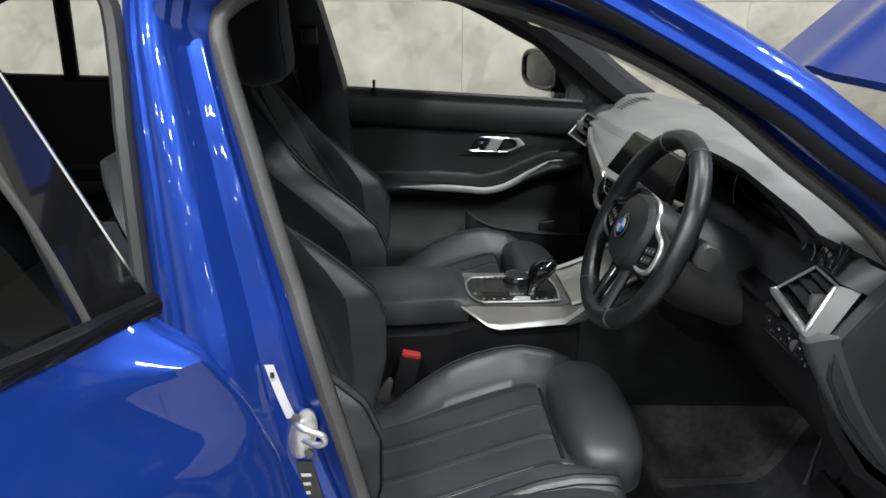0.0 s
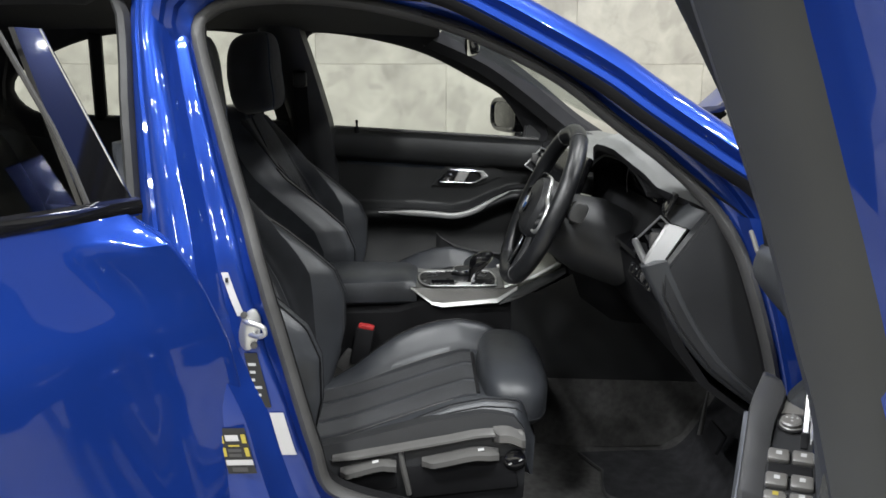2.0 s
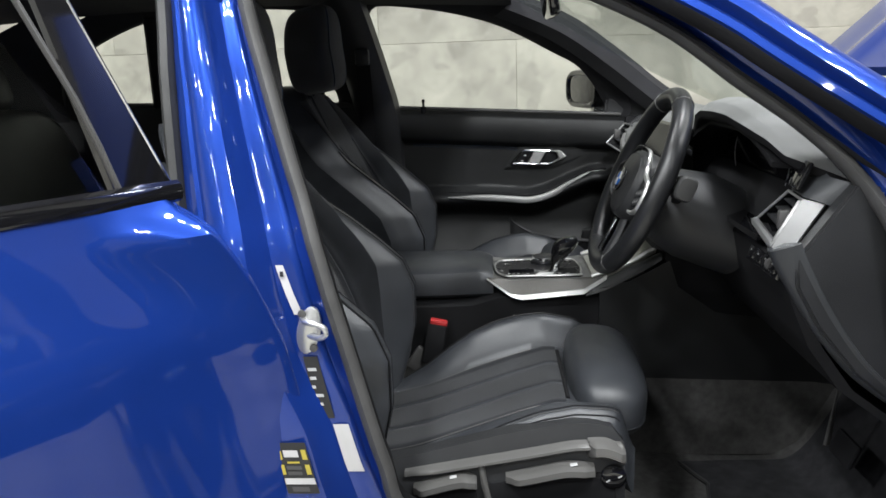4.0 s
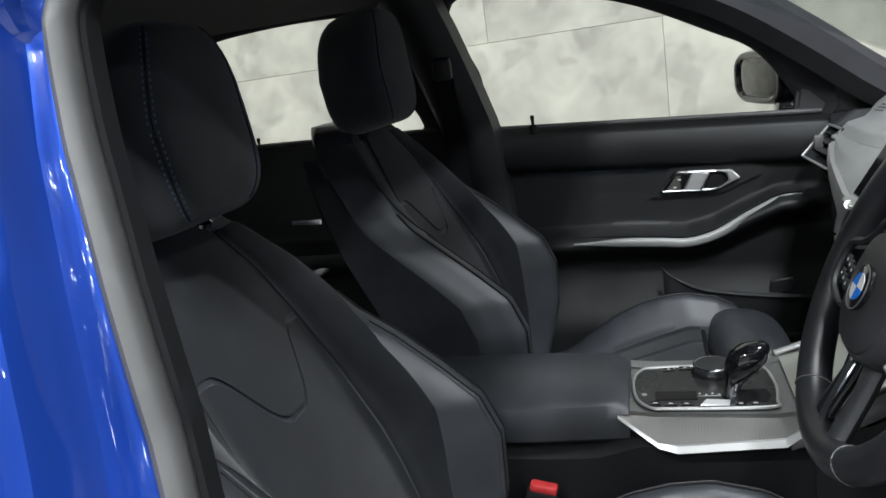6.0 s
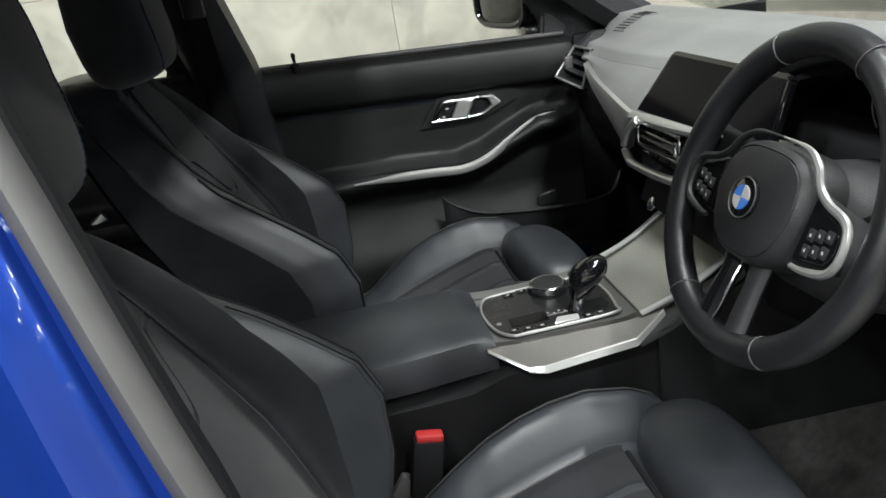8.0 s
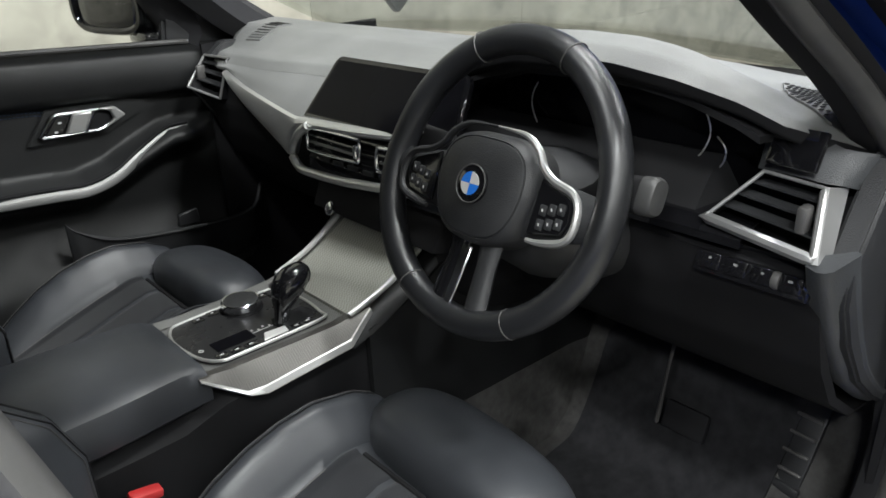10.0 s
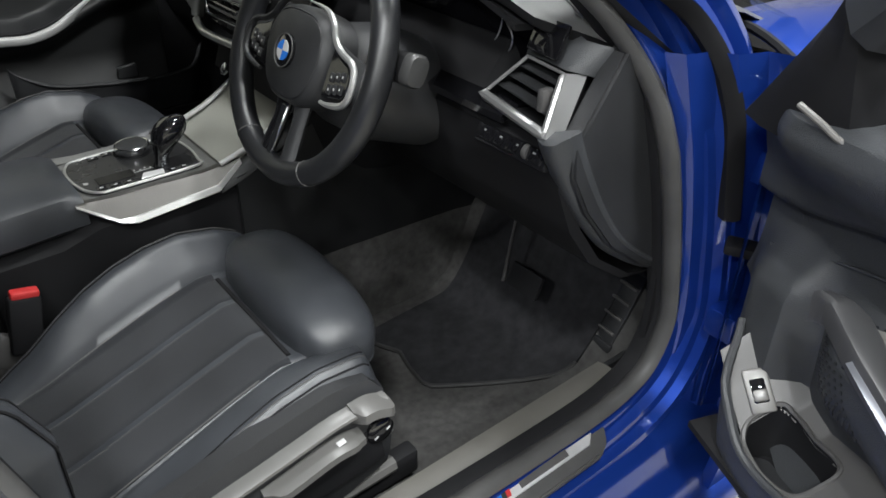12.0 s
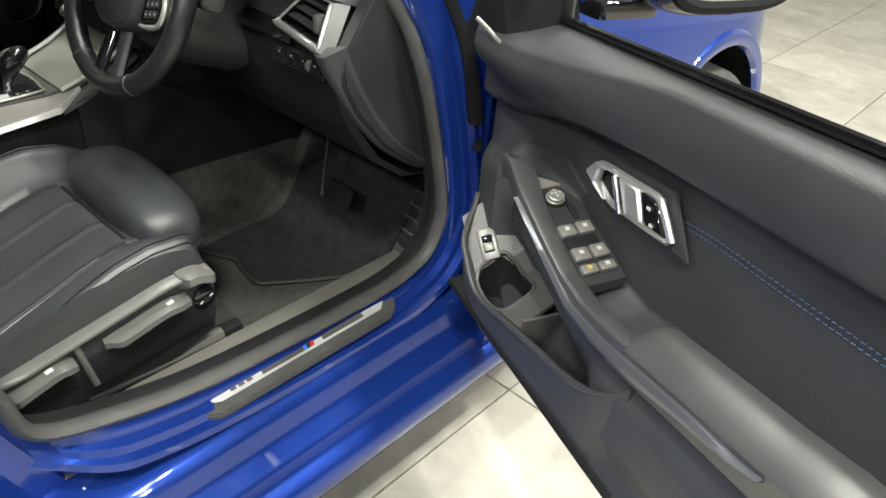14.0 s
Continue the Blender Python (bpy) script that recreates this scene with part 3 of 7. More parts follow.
part("cowl", sheet(lambda u, v: (1.20 + 0.17 * u - 0.1 * (2 * v - 1) ** 2, -0.63 + 1.30 * v, 0.985 - 0.03 * u), np.linspace(0, 1, 4), np.linspace(0, 1, 16), (0, 0, -0.03)), DARK, car)
def bonnet(u, v):
    y = -1 + 2 * v
    a = radians(43)
    s = 1.18 * u
    x0 = 1.335 + 0.05 * (1 - y * y)
    crown = 0.03 * (1 - y ** 4) - 0.04 * u * u + 0.018 * math.exp(-((abs(y) - 0.62) / 0.07) ** 2)
    return x0 + s * math.cos(a) - crown * math.sin(a), y * (0.73 - 0.05 * u), 1.115 + s * math.sin(a) + crown * math.cos(a)
part("bonnet", sheet(bonnet, np.linspace(0, 1, 30), np.linspace(0, 1, 50), (0.012, 0, -0.022)), PAINT, car, "raised blue bonnet")
for s in (-1, 1):
    part("bonnet_hinge", box((0.13, 0.03, 0.05), pose(1.36, s * 0.66, 1.075, 0, -40), 0.006), DARK, car)
part("engine_bay", box((0.95, 1.4, 0.3), pose(1.95, 0, 0.62), 0.05), DARK, car)
part("far_wing", sheet(lambda u, v: tuple(np.array(wing(u, v)) * (1, -1, 0.9)), np.linspace(0, 1, 20), np.linspace(0, 1, 10), (0, -0.02, 0)), PAINT, car)

# far side: window openings with their frames, pillars and glass
def glass_y(z):
    return lerp_table([(0.9, 0.85), (1.0, 0.82), (1.2, 0.725), (1.35, 0.645), (1.5, 0.56)], z)
FWIN = catmull([(0.065, 1.042), (0.025, 1.20), (-0.012, 1.31), (-0.006, 1.348), (0.035, 1.366), (0.218, 1.343), (0.39, 1.296), (0.555, 1.214), (0.655, 1.155), (0.735, 1.05), (0.746, 1.006), (0.70, 1.004), (0.4, 1.022)], 90, closed=True)
RWIN = catmull([(-0.16, 1.058), (-0.19, 1.20), (-0.21, 1.335), (-0.24, 1.365), (-0.45, 1.372), (-0.68, 1.355), (-0.85, 1.31), (-1.0, 1.24), (-1.05, 1.17), (-0.98, 1.10), (-0.743, 1.08), (-0.4, 1.065)], 80, closed=True)
for loop, name in ((FWIN, "window_frame"), (RWIN, "rear_window_frame")):
    part(name, round_opening(loop, [(0.004, 0.03), (0.0, 0.0), (0.004, -0.012), (0.02, -0.028), (0.05, -0.04), (0.075, -0.06), (0.085, -0.02)], 1, glass_y), HEADLINER, car, "black window surround trim")
    bm = bmesh.new()
    bm.faces.new([bm.verts.new((p[0], glass_y(p[1]) + 0.012, p[1])) for p in loop])
    bmesh.ops.triangulate(bm, faces=bm.faces[:])
    part(name.replace("frame", "glass"), bm, GLASS, car, "clear side window").visible_shadow = False
# quarter post in the rear window
part("quarter_post", tube([(-0.76, 0.76, 1.07), (-0.70, 0.63, 1.365)], 0.022, 8), DARK, car)

for s in (-1, 1):
    part("kick_panel", sheet(lambda u, v: (0.80 + 0.50 * u if s > 0 else 1.0 + 0.3 * u, s * 0.715, 0.26 + (0.74 if s > 0 else 0.67) * v), np.linspace(0, 1, 4), np.linspace(0, 1, 4), (0, s * 0.01, 0)), DARK, car)

# ---- doors: built in the frame of the closed far door (x ahead, y out, z up), then set at each side ----
DOOR_C, DOOR_D = (0.795, -1.177), (-0.45, -0.893)


def far_door(p):
    return tuple(p)


def near_door(p):
    s, e = 0.598 - p[0], p[1] - 0.725
    return DOOR_C[0] + DOOR_D[0] * s + 0.893 * e, DOOR_C[1] + DOOR_D[1] * s - 0.45 * e, p[2] + 0.005 + 0.095 * (0.72 - p[0])


def belt(x):
    return 1.046 - 0.062 * (x - 0.09) if x > -0.1 else 1.058 - 0.03 * (x + 0.1)


TRIM = [(0.215, 0.766), (0.34, 0.763), (0.42, 0.757), (0.485, 0.752), (0.55, 0.766), (0.62, 0.798), (0.69, 0.826), (0.74, 0.828)]


def trim_z(x):
    return lerp_table(TRIM, x)


def near_belt(x):
    return 1.034 - 0.016 * (x - 0.09)


def panel_y(x, z, top=belt):
    """The inner face of the door: upper roll, stitched field, arm shelf and lower panel."""
    b = top(x)
    y = 0.772
    roll = b - 0.105 - (0.055 * smooth(0.60, 0.95, x) if top is near_belt else 0)
    y -= 0.030 * smooth(roll - 0.012, roll + 0.004, z) * (1 - 0.3 * smooth(0.90, 1.06, x))
    y += 0.004 * math.exp(-((z - roll - 0.001) / 0.005) ** 2)
    y -= 0.012 * math.sin(math.pi * min(1, max(0, (b - z) / 0.11)))
    y += 0.03 * smooth(b - 0.02, b, z)
    shelf = trim_z(x) - 0.012 if x < 0.74 else 0.816
    if top is near_belt:
        shelf -= 0.045
    arm = smooth(0.05, 0.14, x) * (1 - smooth(0.72, 0.84, x))
    y -= 0.072 * arm * (1 - smooth(shelf - 0.006, shelf + 0.03, z)) * (smooth(shelf - 0.16, shelf - 0.03, z) if top is near_belt else smooth(shelf - 0.075, shelf - 0.012, z))
    y -= 0.045 * (1 - smooth(0.50, 0.66, z))
    y += 0.05 * (1 - smooth(0.30, 0.36, z))
    y += 0.03 * smooth(0.86, 0.95, x)
    if top is near_belt:
        y = max(0.686, y - 0.045 * (1 - smooth(0.60, 0.70, z)) * (1 - smooth(0.42, 0.50, x)))
        y -= 0.048 * smooth(0.81, 0.85, x) * (1 - smooth(0.76, 0.84, z)) * (1 - smooth(0.90, 0.98, x)) + 0.03 * smooth(0.86, 0.95, x)
        y -= 0.066 * smooth(0.48, 0.775, x) * (1 - smooth(0.84, 0.97, x)) * smooth(0.88, 0.985, z) * (1 - smooth(b - 0.022, b, z))
    return y


def mapped(bm, put):
    for v in bm.verts:
        v.co = put(v.co)
    return bm


far_belt = belt


def build_door(put, driver):
    belt = near_belt if driver else far_belt
    face_y = lambda x, z: panel_y(x, z, belt)
    xs, zs = np.linspace(0.06, 1.002 if driver else 0.955, 110), np.linspace(0, 1, 130)
    def low(x):
        if driver:
            return lerp_table([(0.05, 0.49), (0.20, 0.515), (0.354, 0.526), (0.57, 0.52), (0.70, 0.506), (0.78, 0.508), (0.844, 0.542), (0.908, 0.626), (0.935, 0.69), (0.97, 0.715), (1.03, 0.745)], x)
        return 0.46 + 0.20 * smooth(0.80, 0.955, x) ** 2 - 0.08 * (1 - smooth(0.30, 0.40, x))
    def foot(x):
        return low(x) + (0.03 * smooth(0.40, 0.46, x) * (1 - smooth(0.84, 0.90, x)) if driver else 0)
    def fn(x, v):
        z = foot(x) + (belt(x) - foot(x)) * v
        if driver:
            x -= 0.030 * smooth(0.85, 1.002, x) * smooth(0.66, 0.80, z)
        return x, face_y(x, z), z
    panel = part("door_panel", mapped(sheet(fn, xs, zs, (0, 0.012 if driver else 0.03, 0)), put), DOORPAD if driver else SHADEDTRIM, car, "black padded inner door panel")
    sub = lambda name, bm, mat, label="": part(name, mapped(bm, put), mat, panel, label)
    # upper roll seam and window seal
    sub("belt_seal", tube([(x, 0.762, belt(x) + 0.002) for x in np.linspace(0.06, 0.79, 20)], 0.006, 8, flat=1.0), GLOSS if driver else RUBBER)
    if driver:
        sub("belt_strip", sheet(lambda x, v: (x, 0.767 + 0.006 * v, belt(x) + 0.003 - 0.003 * v), np.linspace(0.06, 0.80, 20), np.linspace(0, 1, 4), (0, 0, -0.012)), GLOSS, "gloss black window belt strip")
    # satin trim strip
    c = catmull([(x, 0.690 + 0.04 * smooth(0.5, 0.72, x) + 0.006 * (1 - smooth(0.2, 0.26, x)), z - 0.014) for x, z in TRIM], 40)
    if not driver:
        sub("trim_strip", tube(c, 0.0075, 8, flat=1.5, radii=[0.0075 * (0.25 + 0.75 * smooth(0, 0.25, i / 39)) for i in range(40)]), ALU, "satin silver trim strip")
    c2 = [(p[0], p[1] + 0.004, p[2] + 0.016) for p in c]
    if not driver:
        sub("trim_shadow_line", tube(c2, 0.005, 8, radii=[0.004 * (0.25 + 0.75 * smooth(0, 0.25, i / 39)) for i in range(40)]), DARK)
    # handle bezel, cup and lever
    hx, hz0 = (0.02, -0.012) if driver else (0.0, 0.0)
    sub0 = sub
    sub = lambda name, bm, mat, label="": (bmesh.ops.translate(bm, vec=(hx, 0, hz0), verts=bm.verts[:]), sub0(name, bm, mat, label))[1]
    hz = lambda x: 0.868 + 0.05 * (x - 0.42)
    outline = [(0.405, 0.838), (0.57, 0.836), (0.66, 0.872), (0.668, 0.89), (0.635, 0.902), (0.455, 0.908)]
    m = Matrix(((1, 0, 0, 0), (0, 0, -1, 0.764), (0, 1, 0, 0), (0, 0, 0, 1)))
    sub("handle_bezel", prism(outline, 0.004, m, 0.0018, seg=2), DOORPAD if driver else SHADEDTRIM, "black handle surround")
    ring = [(0.43, 0.853), (0.555, 0.848), (0.61, 0.872), (0.59, 0.89), (0.468, 0.896)]
    ring = [tuple(np.array(ring[i]) * (1 - t) + np.array(ring[(i + 1) % 5]) * t) for i in range(5) for t in (0.06, 0.35, 0.65, 0.94)]
    sub("handle_ring", tube([(p[0], 0.752, p[1]) for p in ring], 0.0048, 8, closed=True, up=(0, 1, 0)), ALU if driver else CHROME, "satin silver handle ring")
    hm = pose(0, 0.742, 0) @ Matrix(((1, 0, 0, 0), (0, 0, -1, 0.012), (0, 1, 0, 0), (0, 0, 0, 1)))
    sub("handle_cup", blob((0.075, 0.016, 0.045), pose(0.552, 0.760, 0.87), 2.6), DARK)
    sub("handle_lever", prism([(0.482, 0.853), (0.520, 0.850), (0.546, 0.891), (0.504, 0.893)], 0.009, hm, 0.003), ALU, "satin silver pull lever")
    sub("lever_edge", tube([(0.521, 0.741, 0.850), (0.547, 0.741, 0.892)], 0.0032, 8), CHROME)
    sub("lock_buttons", prism([(0.438, 0.856), (0.478, 0.854), (0.500, 0.892), (0.468, 0.893)], 0.008, hm, 0.003), GLOSS)
    for zz in (0.862, 0.880):
        sub("lock_mark", box((0.007, 0.001, 0.004), pose(0.464 + 0.6 * (zz - 0.862), 0.7443, zz), 0), PRINT)
    sub("handle_tip", prism([(0.560, 0.849), (0.612, 0.872), (0.592, 0.894), (0.556, 0.895), (0.580, 0.886), (0.586, 0.868)], 0.014, hm, 0.004), ALU, "satin silver handle tip")
    sub = sub0
    # lower pocket
    LIP = [(0.382, 0.692), (0.405, 0.665), (0.444, 0.641), (0.494, 0.623), (0.57, 0.61), (0.675, 0.59), (0.753, 0.575), (0.80, 0.585), (0.85, 0.64), (0.905, 0.70)] if driver else [(0.42, 0.682), (0.438, 0.661), (0.505, 0.624), (0.62, 0.603), (0.735, 0.592), (0.80, 0.592), (0.86, 0.605), (0.91, 0.66)]
    lip = catmull(LIP, 40)
    def pocket(u, v):
        p = lip[int(round(u * 39))]
        x, top = float(p[0]), float(p[1])
        lo = low(x)
        return x, 0.678 + (0.008 if driver else 0.028) * (1 - v) ** 2 + 0.05 * smooth(0.84, 0.92, x) + (0.012 if driver else 0.03) * (1 - smooth(0.375, 0.44, x)), lo + (top - lo) * v
    sub("door_pocket", sheet(pocket, np.linspace(0, 1, 40), np.linspace(0, 1, 12), (0, 0.008, 0)), DOORPAD if driver else PLASTIC)
    sub("pocket_lip", tube([pocket(u, 1.0) for u in np.linspace(0, 1, 40)], 0.0055, 8, radii=[0.001 + 0.0045 * smooth(0, 0.2, i / 39) for i in range(40)]), DOORPAD if driver else PLASTIC)
    if not driver:
        sub("pocket_tab", prism([(0.0, 0.0), (0.055, -0.004), (0.052, 0.034), (0.004, 0.028)], 0.01, pose(0.655, 0.69, 0.606) @ Matrix(((1, 0, 0, 0), (0, 0, -1, 0), (0, 1, 0, 0), (0, 0, 0, 1))), 0.003), PLASTIC, "grey bottle holder tab")
    sub("pocket_floor", sheet(lambda x, v: (x, 0.68 + 0.14 * v, (0.53 if driver else 0.50) + 0.02 * v), np.linspace(0.36 if driver else 0.44, 0.90 if driver else 0.88, 8), np.linspace(0, 1, 4), (0, 0, -0.01)), DARK)
    # mirror triangle and lock pin
    if driver:
        loops = []
        for z in (0.965, 0.985, 1.0, 1.03, 1.06, 1.09, 1.115, 1.13):
            xr, xf, yi = 0.776 + 0.1 * (z - 1.0), 0.955 - 1.13 * (z - 1.0), 0.676 - 0.2 * (z - 1.0)
            xf = max(xf, xr + 0.012)
            loops.append([(xr + (xf - xr) * f, yi + g, z) for f, g in ((0, 0.115), (0, 0.06), (0.015, 0.028), (0.06, 0.008), (0.2, 0.0), (0.66, 0.004), (0.88, 0.016), (0.97, 0.035), (1.0, 0.07), (1.0, 0.115))])
        sub("mirror_triangle", rows_mesh(loops, wrap_v=True, cap=True), DARK, "black fairing inside the door mirror")
        sub("fairing_edge", tube(catmull([(0.768, 0.768, 1.010), (0.770, 0.768, 1.06), (0.776, 0.765, 1.105)], 12), 0.0025, 6), GREYP)
        # light caught on the panel's edge, drawn as a thin pale tube
        sub("triangle_edge", tube(catmull([(0.828, 0.6565, 1.020), (0.80, 0.6635, 1.009), (0.774, 0.6700, 0.998), (0.745, 0.682, 0.994)], 20), 0.003, 8, radii=[0.0034 - 0.0026 * smooth(0.5, 1.0, i / 19) for i in range(20)]), TAUPE, "pale edge of the door panel")
    else:
        tri = [(0.735, belt(0.70) - 0.012), (0.95, belt(0.93) - 0.02), (0.88, 1.05), (0.76, 1.12), (0.745, 1.06)]
        sub("mirror_triangle", prism(tri, 0.03, Matrix(((1, 0, 0, 0), (0, 0, -1, 0.80), (0, 1, 0, 0), (0, 0, 0, 1))), 0.008, seg=2), PLASTIC)
    sub("lock_pin", lathe([(0.009, -0.02), (0.009, 0.001), (0.004, 0.003), (0.004, 0.015), (0.0055, 0.019), (0.004, 0.026)], pose(0.14, 0.75, belt(0.14) + 0.006), 14), DARK)
    for k, dz in enumerate((0.0, 0.007)):
        bm = bmesh.new()
        for i in range(47 if driver else 60):
            x = 0.10 + 0.008 * i
            z = (0.868 if driver else belt(x) - 0.118) - dz - 0.02 * smooth(0.4, 0.6, x)
            tube([(x, face_y(x, z) - 0.001, z), (x + 0.005, face_y(x + 0.005, z) - 0.001, z - 0.0006)], 0.0008, 5, bm=bm)
        sub("stitching", bm, STITCH)
    return panel, sub


far_panel, far_sub = build_door(far_door, False)
near_panel, near_sub = build_door(near_door, True)
part("far_door_skin", sheet(lambda x, v: (x, 0.87 + 0.03 * math.sin(math.pi * v), 0.3 + (belt(x) - 0.03 - 0.3) * v), np.linspace(-0.9, 1.0, 30), np.linspace(0, 1, 12), (0, 0.01, 0)), PAINT, car)
# far rear door panel behind the front seats
rp = lambda x, v: (x, 0.735 + 0.02 * math.sin(6 * v) - 0.05 * smooth(0.5, 0.56, v) * (1 - smooth(0.60, 0.66, v)), 0.33 + (belt(x) - 0.33) * v)
rear_panel = part("rear_door_panel", sheet(rp, np.linspace(-0.95, 0.0, 30), np.linspace(0, 1, 60), (0, 0.03, 0)), SHADEDTRIM, car, "black inner rear door panel")
part("trim_strip", tube(catmull([(-0.66, 0.69, 0.72), (-0.52, 0.685, 0.72), (-0.44, 0.69, 0.75), (-0.36, 0.70, 0.80)], 20), 0.008, 8, flat=1.5), ALU, rear_panel)
part("handle_ring", box((0.10, 0.012, 0.04), pose(-0.50, 0.722, 0.875, 0, 3), 0.008), CHROME, rear_panel)
part("lock_pin", lathe([(0.009, -0.02), (0.009, 0.001), (0.004, 0.003), (0.004, 0.015), (0.0055, 0.019), (0.004, 0.026)], pose(-0.62, 0.76, belt(-0.62) + 0.006), 14), DARK, rear_panel)
part("belt_seal", tube([(x, 0.75, belt(x) + 0.004) for x in np.linspace(-0.95, 0.0, 12)], 0.012, 8), RUBBER, rear_panel)
# far middle pillar trim
part("far_middle_pillar_trim", rows_mesh([[(x0 + a, inner_y(z) + e, z) for a, e in ((-0.12, 0.04), (-0.10, 0.0), (-0.06, -0.02), (-0.01, -0.02), (0.02, 0.0), (0.03, 0.05))] for z, x0 in zip(np.linspace(0.35, 1.42, 20), np.interp(np.linspace(0.35, 1.42, 20), [0.35, 1.05, 1.42], [0.06, 0.035, -0.05]))]), PLASTIC, car)

# driver's door: skin, window frame, glass, mirror, switches
skin = lambda x, v: (x, 0.845 + 0.05 * math.sin(math.pi * (0.15 + 0.8 * v)), 0.33 + 0.05 * smooth(0.85, 1.0, x) + (near_belt(x) - 0.05 - 0.33) * v * (1 - 0.04 * smooth(0.8, 1.0, x)))
part("door_skin", mapped(sheet(skin, np.linspace(0.02, 1.02, 40), np.linspace(0, 1, 24), (0, -0.012, 0)), near_door), PAINT, near_panel, "blue painted outer door skin")
part("door_rear_edge", mapped(sheet(lambda y, v: (0.045 - 0.03 * v, y, 0.30 + (1.09 - 0.30) * v), np.linspace(0.765, 0.87, 6), np.linspace(0, 1, 10), (0.015, 0, 0)), near_door), PAINT, near_panel)
part("door_front_face", mapped(sheet(lambda u, v: (0.992 + 0.075 * u, 0.762 + 0.075 * u, 0.46 + 0.51 * v), np.linspace(0, 1, 6), np.linspace(0, 1, 10), (0.004, 0.006, 0)), near_door), PAINT, near_panel)
part("door_front_edge", mapped(sheet(lambda y, v: (1.065, y, 0.40 + 0.55 * v), np.linspace(0.80, 0.88, 4), np.linspace(0, 1, 6), (0.012, 0, 0)), near_door), PAINT, near_panel)
def frame_y(z, x=0.0):
    """Depth of the window frame: the upright behind the window, and the rail that slopes down to the mirror, set further in."""
    back = lerp_table([(0.98, 0.762), (1.02, 0.752), (1.05, 0.742), (1.09, 0.730), (1.14, 0.712), (1.18, 0.697), (1.4, 0.615)], z)
    front = lerp_table([(1.0, 0.70), (1.09, 0.686), (1.16, 0.671), (1.22, 0.648), (1.30, 0.612), (1.4, 0.575)], z)
    k = smooth(0.10, 0.50, x)
    return back * (1 - k) + front * k
FRAME = catmull([(0.062, 0.98), (0.05, 1.05), (0.01, 1.17), (-0.04, 1.30), (-0.035, 1.355), (0.02, 1.385), (0.14, 1.395), (0.27, 1.385), (0.40, 1.352), (0.52, 1.305), (0.66, 1.22), (0.74, 1.165), (0.80, 1.12)], 60)
rows = []
for i, p in enumerate(FRAME):
    t = FRAME[min(i + 1, 59)] - FRAME[max(i - 1, 0)]
    t = t / np.linalg.norm(t)
    n = np.array([t[1], -t[0]])
    n = n if n @ (np.array([0.35, 1.1]) - p) > 0 else -n
    y = frame_y(p[1], p[0])
    rows.append([(p[0] + n[0] * d, y + e, p[1] + n[1] * d) for d, e in [(-0.02, 0.004), (-0.016, -0.012), (-0.006, -0.027), (0.004, -0.03), (0.03, -0.03), (0.045, -0.018), (0.05, 0.0), (0.05, 0.025), (0.045, 0.04), (0.0, 0.045), (-0.012, 0.03)]])
part("window_frame", mapped(rows_mesh(rows, wrap_v=True, cap=True), near_door), FRAMETRIM, near_panel, "black window frame of the open door")

rows = []
for z in np.linspace(1.0, 1.375, 16):
    x0 = lerp_table([(0.95, 0.05), (1.05, 0.05), (1.17, 0.01), (1.30, -0.04), (1.375, -0.03)], z)
    rows.append([(x0 - d, frame_y(z) + e, z) for d, e in [(0.016, -0.002), (0.023, 0.010), (0.028, 0.014), (0.036, 0.05), (0.02, 0.08)]])
part("frame_shut_face", mapped(rows_mesh(rows), near_door), PAINT, near_panel)
# door top glass is wound down into the door; mirror housing on the outside
part("door_mirror", mapped(blob((0.11, 0.25, 0.15), pose(0.765, 0.985, 1.102), 3.2, 24), near_door), GLOSS, near_panel, "gloss black exterior mirror")
rim = [(0.098 * math.copysign(abs(math.cos(a)) ** 0.55, math.cos(a)), 0.058 * math.copysign(abs(math.sin(a)) ** 0.6, math.sin(a))) for a in np.linspace(0, 2 * math.pi, 40, endpoint=False)]
part("mirror_rim", mapped(tube([(0.711, 0.975 + y, 1.106 + z) for y, z in rim], 0.011, 8, closed=True, up=(1, 0, 0)), near_door), DARK, near_panel)
part("mirror_glass", mapped(prism([(y * 0.97, z * 0.97) for y, z in rim], 0.004, Matrix(((0, 0, -1, 0.709), (1, 0, 0, 0.975), (0, 1, 0, 1.106), (0, 0, 0, 1))), 0), near_door), MIRROR, near_panel)
part("mirror_foot", mapped(box((0.07, 0.10, 0.03), pose(0.82, 0.87, 1.03), 0.01), near_door), GLOSS, near_panel)
FM = pose(0.683, 0.932, 1.084, 0, 0, 17)
fmir = part("far_door_mirror", blob((0.11, 0.27, 0.14), FM @ pose(0.046, 0, 0), 3.6, 28), GLOSS, car, "gloss black exterior mirror")
rim = [(0.118 * math.copysign(abs(math.cos(a)) ** 0.55, math.cos(a)), 0.056 * math.copysign(abs(math.sin(a)) ** 0.6, math.sin(a))) for a in np.linspace(0, 2 * math.pi, 48, endpoint=False)]
part("mirror_rim", tube([FM @ Vector((0, y, z)) for y, z in rim], 0.010, 8, closed=True, up=(1, 0, 0)), GLOSS, fmir)
part("mirror_glass", prism([(y * 0.97, z * 0.97) for y, z in rim], 0.004, FM @ Matrix(((0, 0, -1, 0), (1, 0, 0, 0), (0, 1, 0, 0), (0, 0, 0, 1))) @ pose(0, 0, -0.003), 0), TINTMIRROR, fmir)
part("mirror_foot", box((0.07, 0.10, 0.03), pose(0.74, 0.84, 1.015), 0.01), GLOSS, fmir)

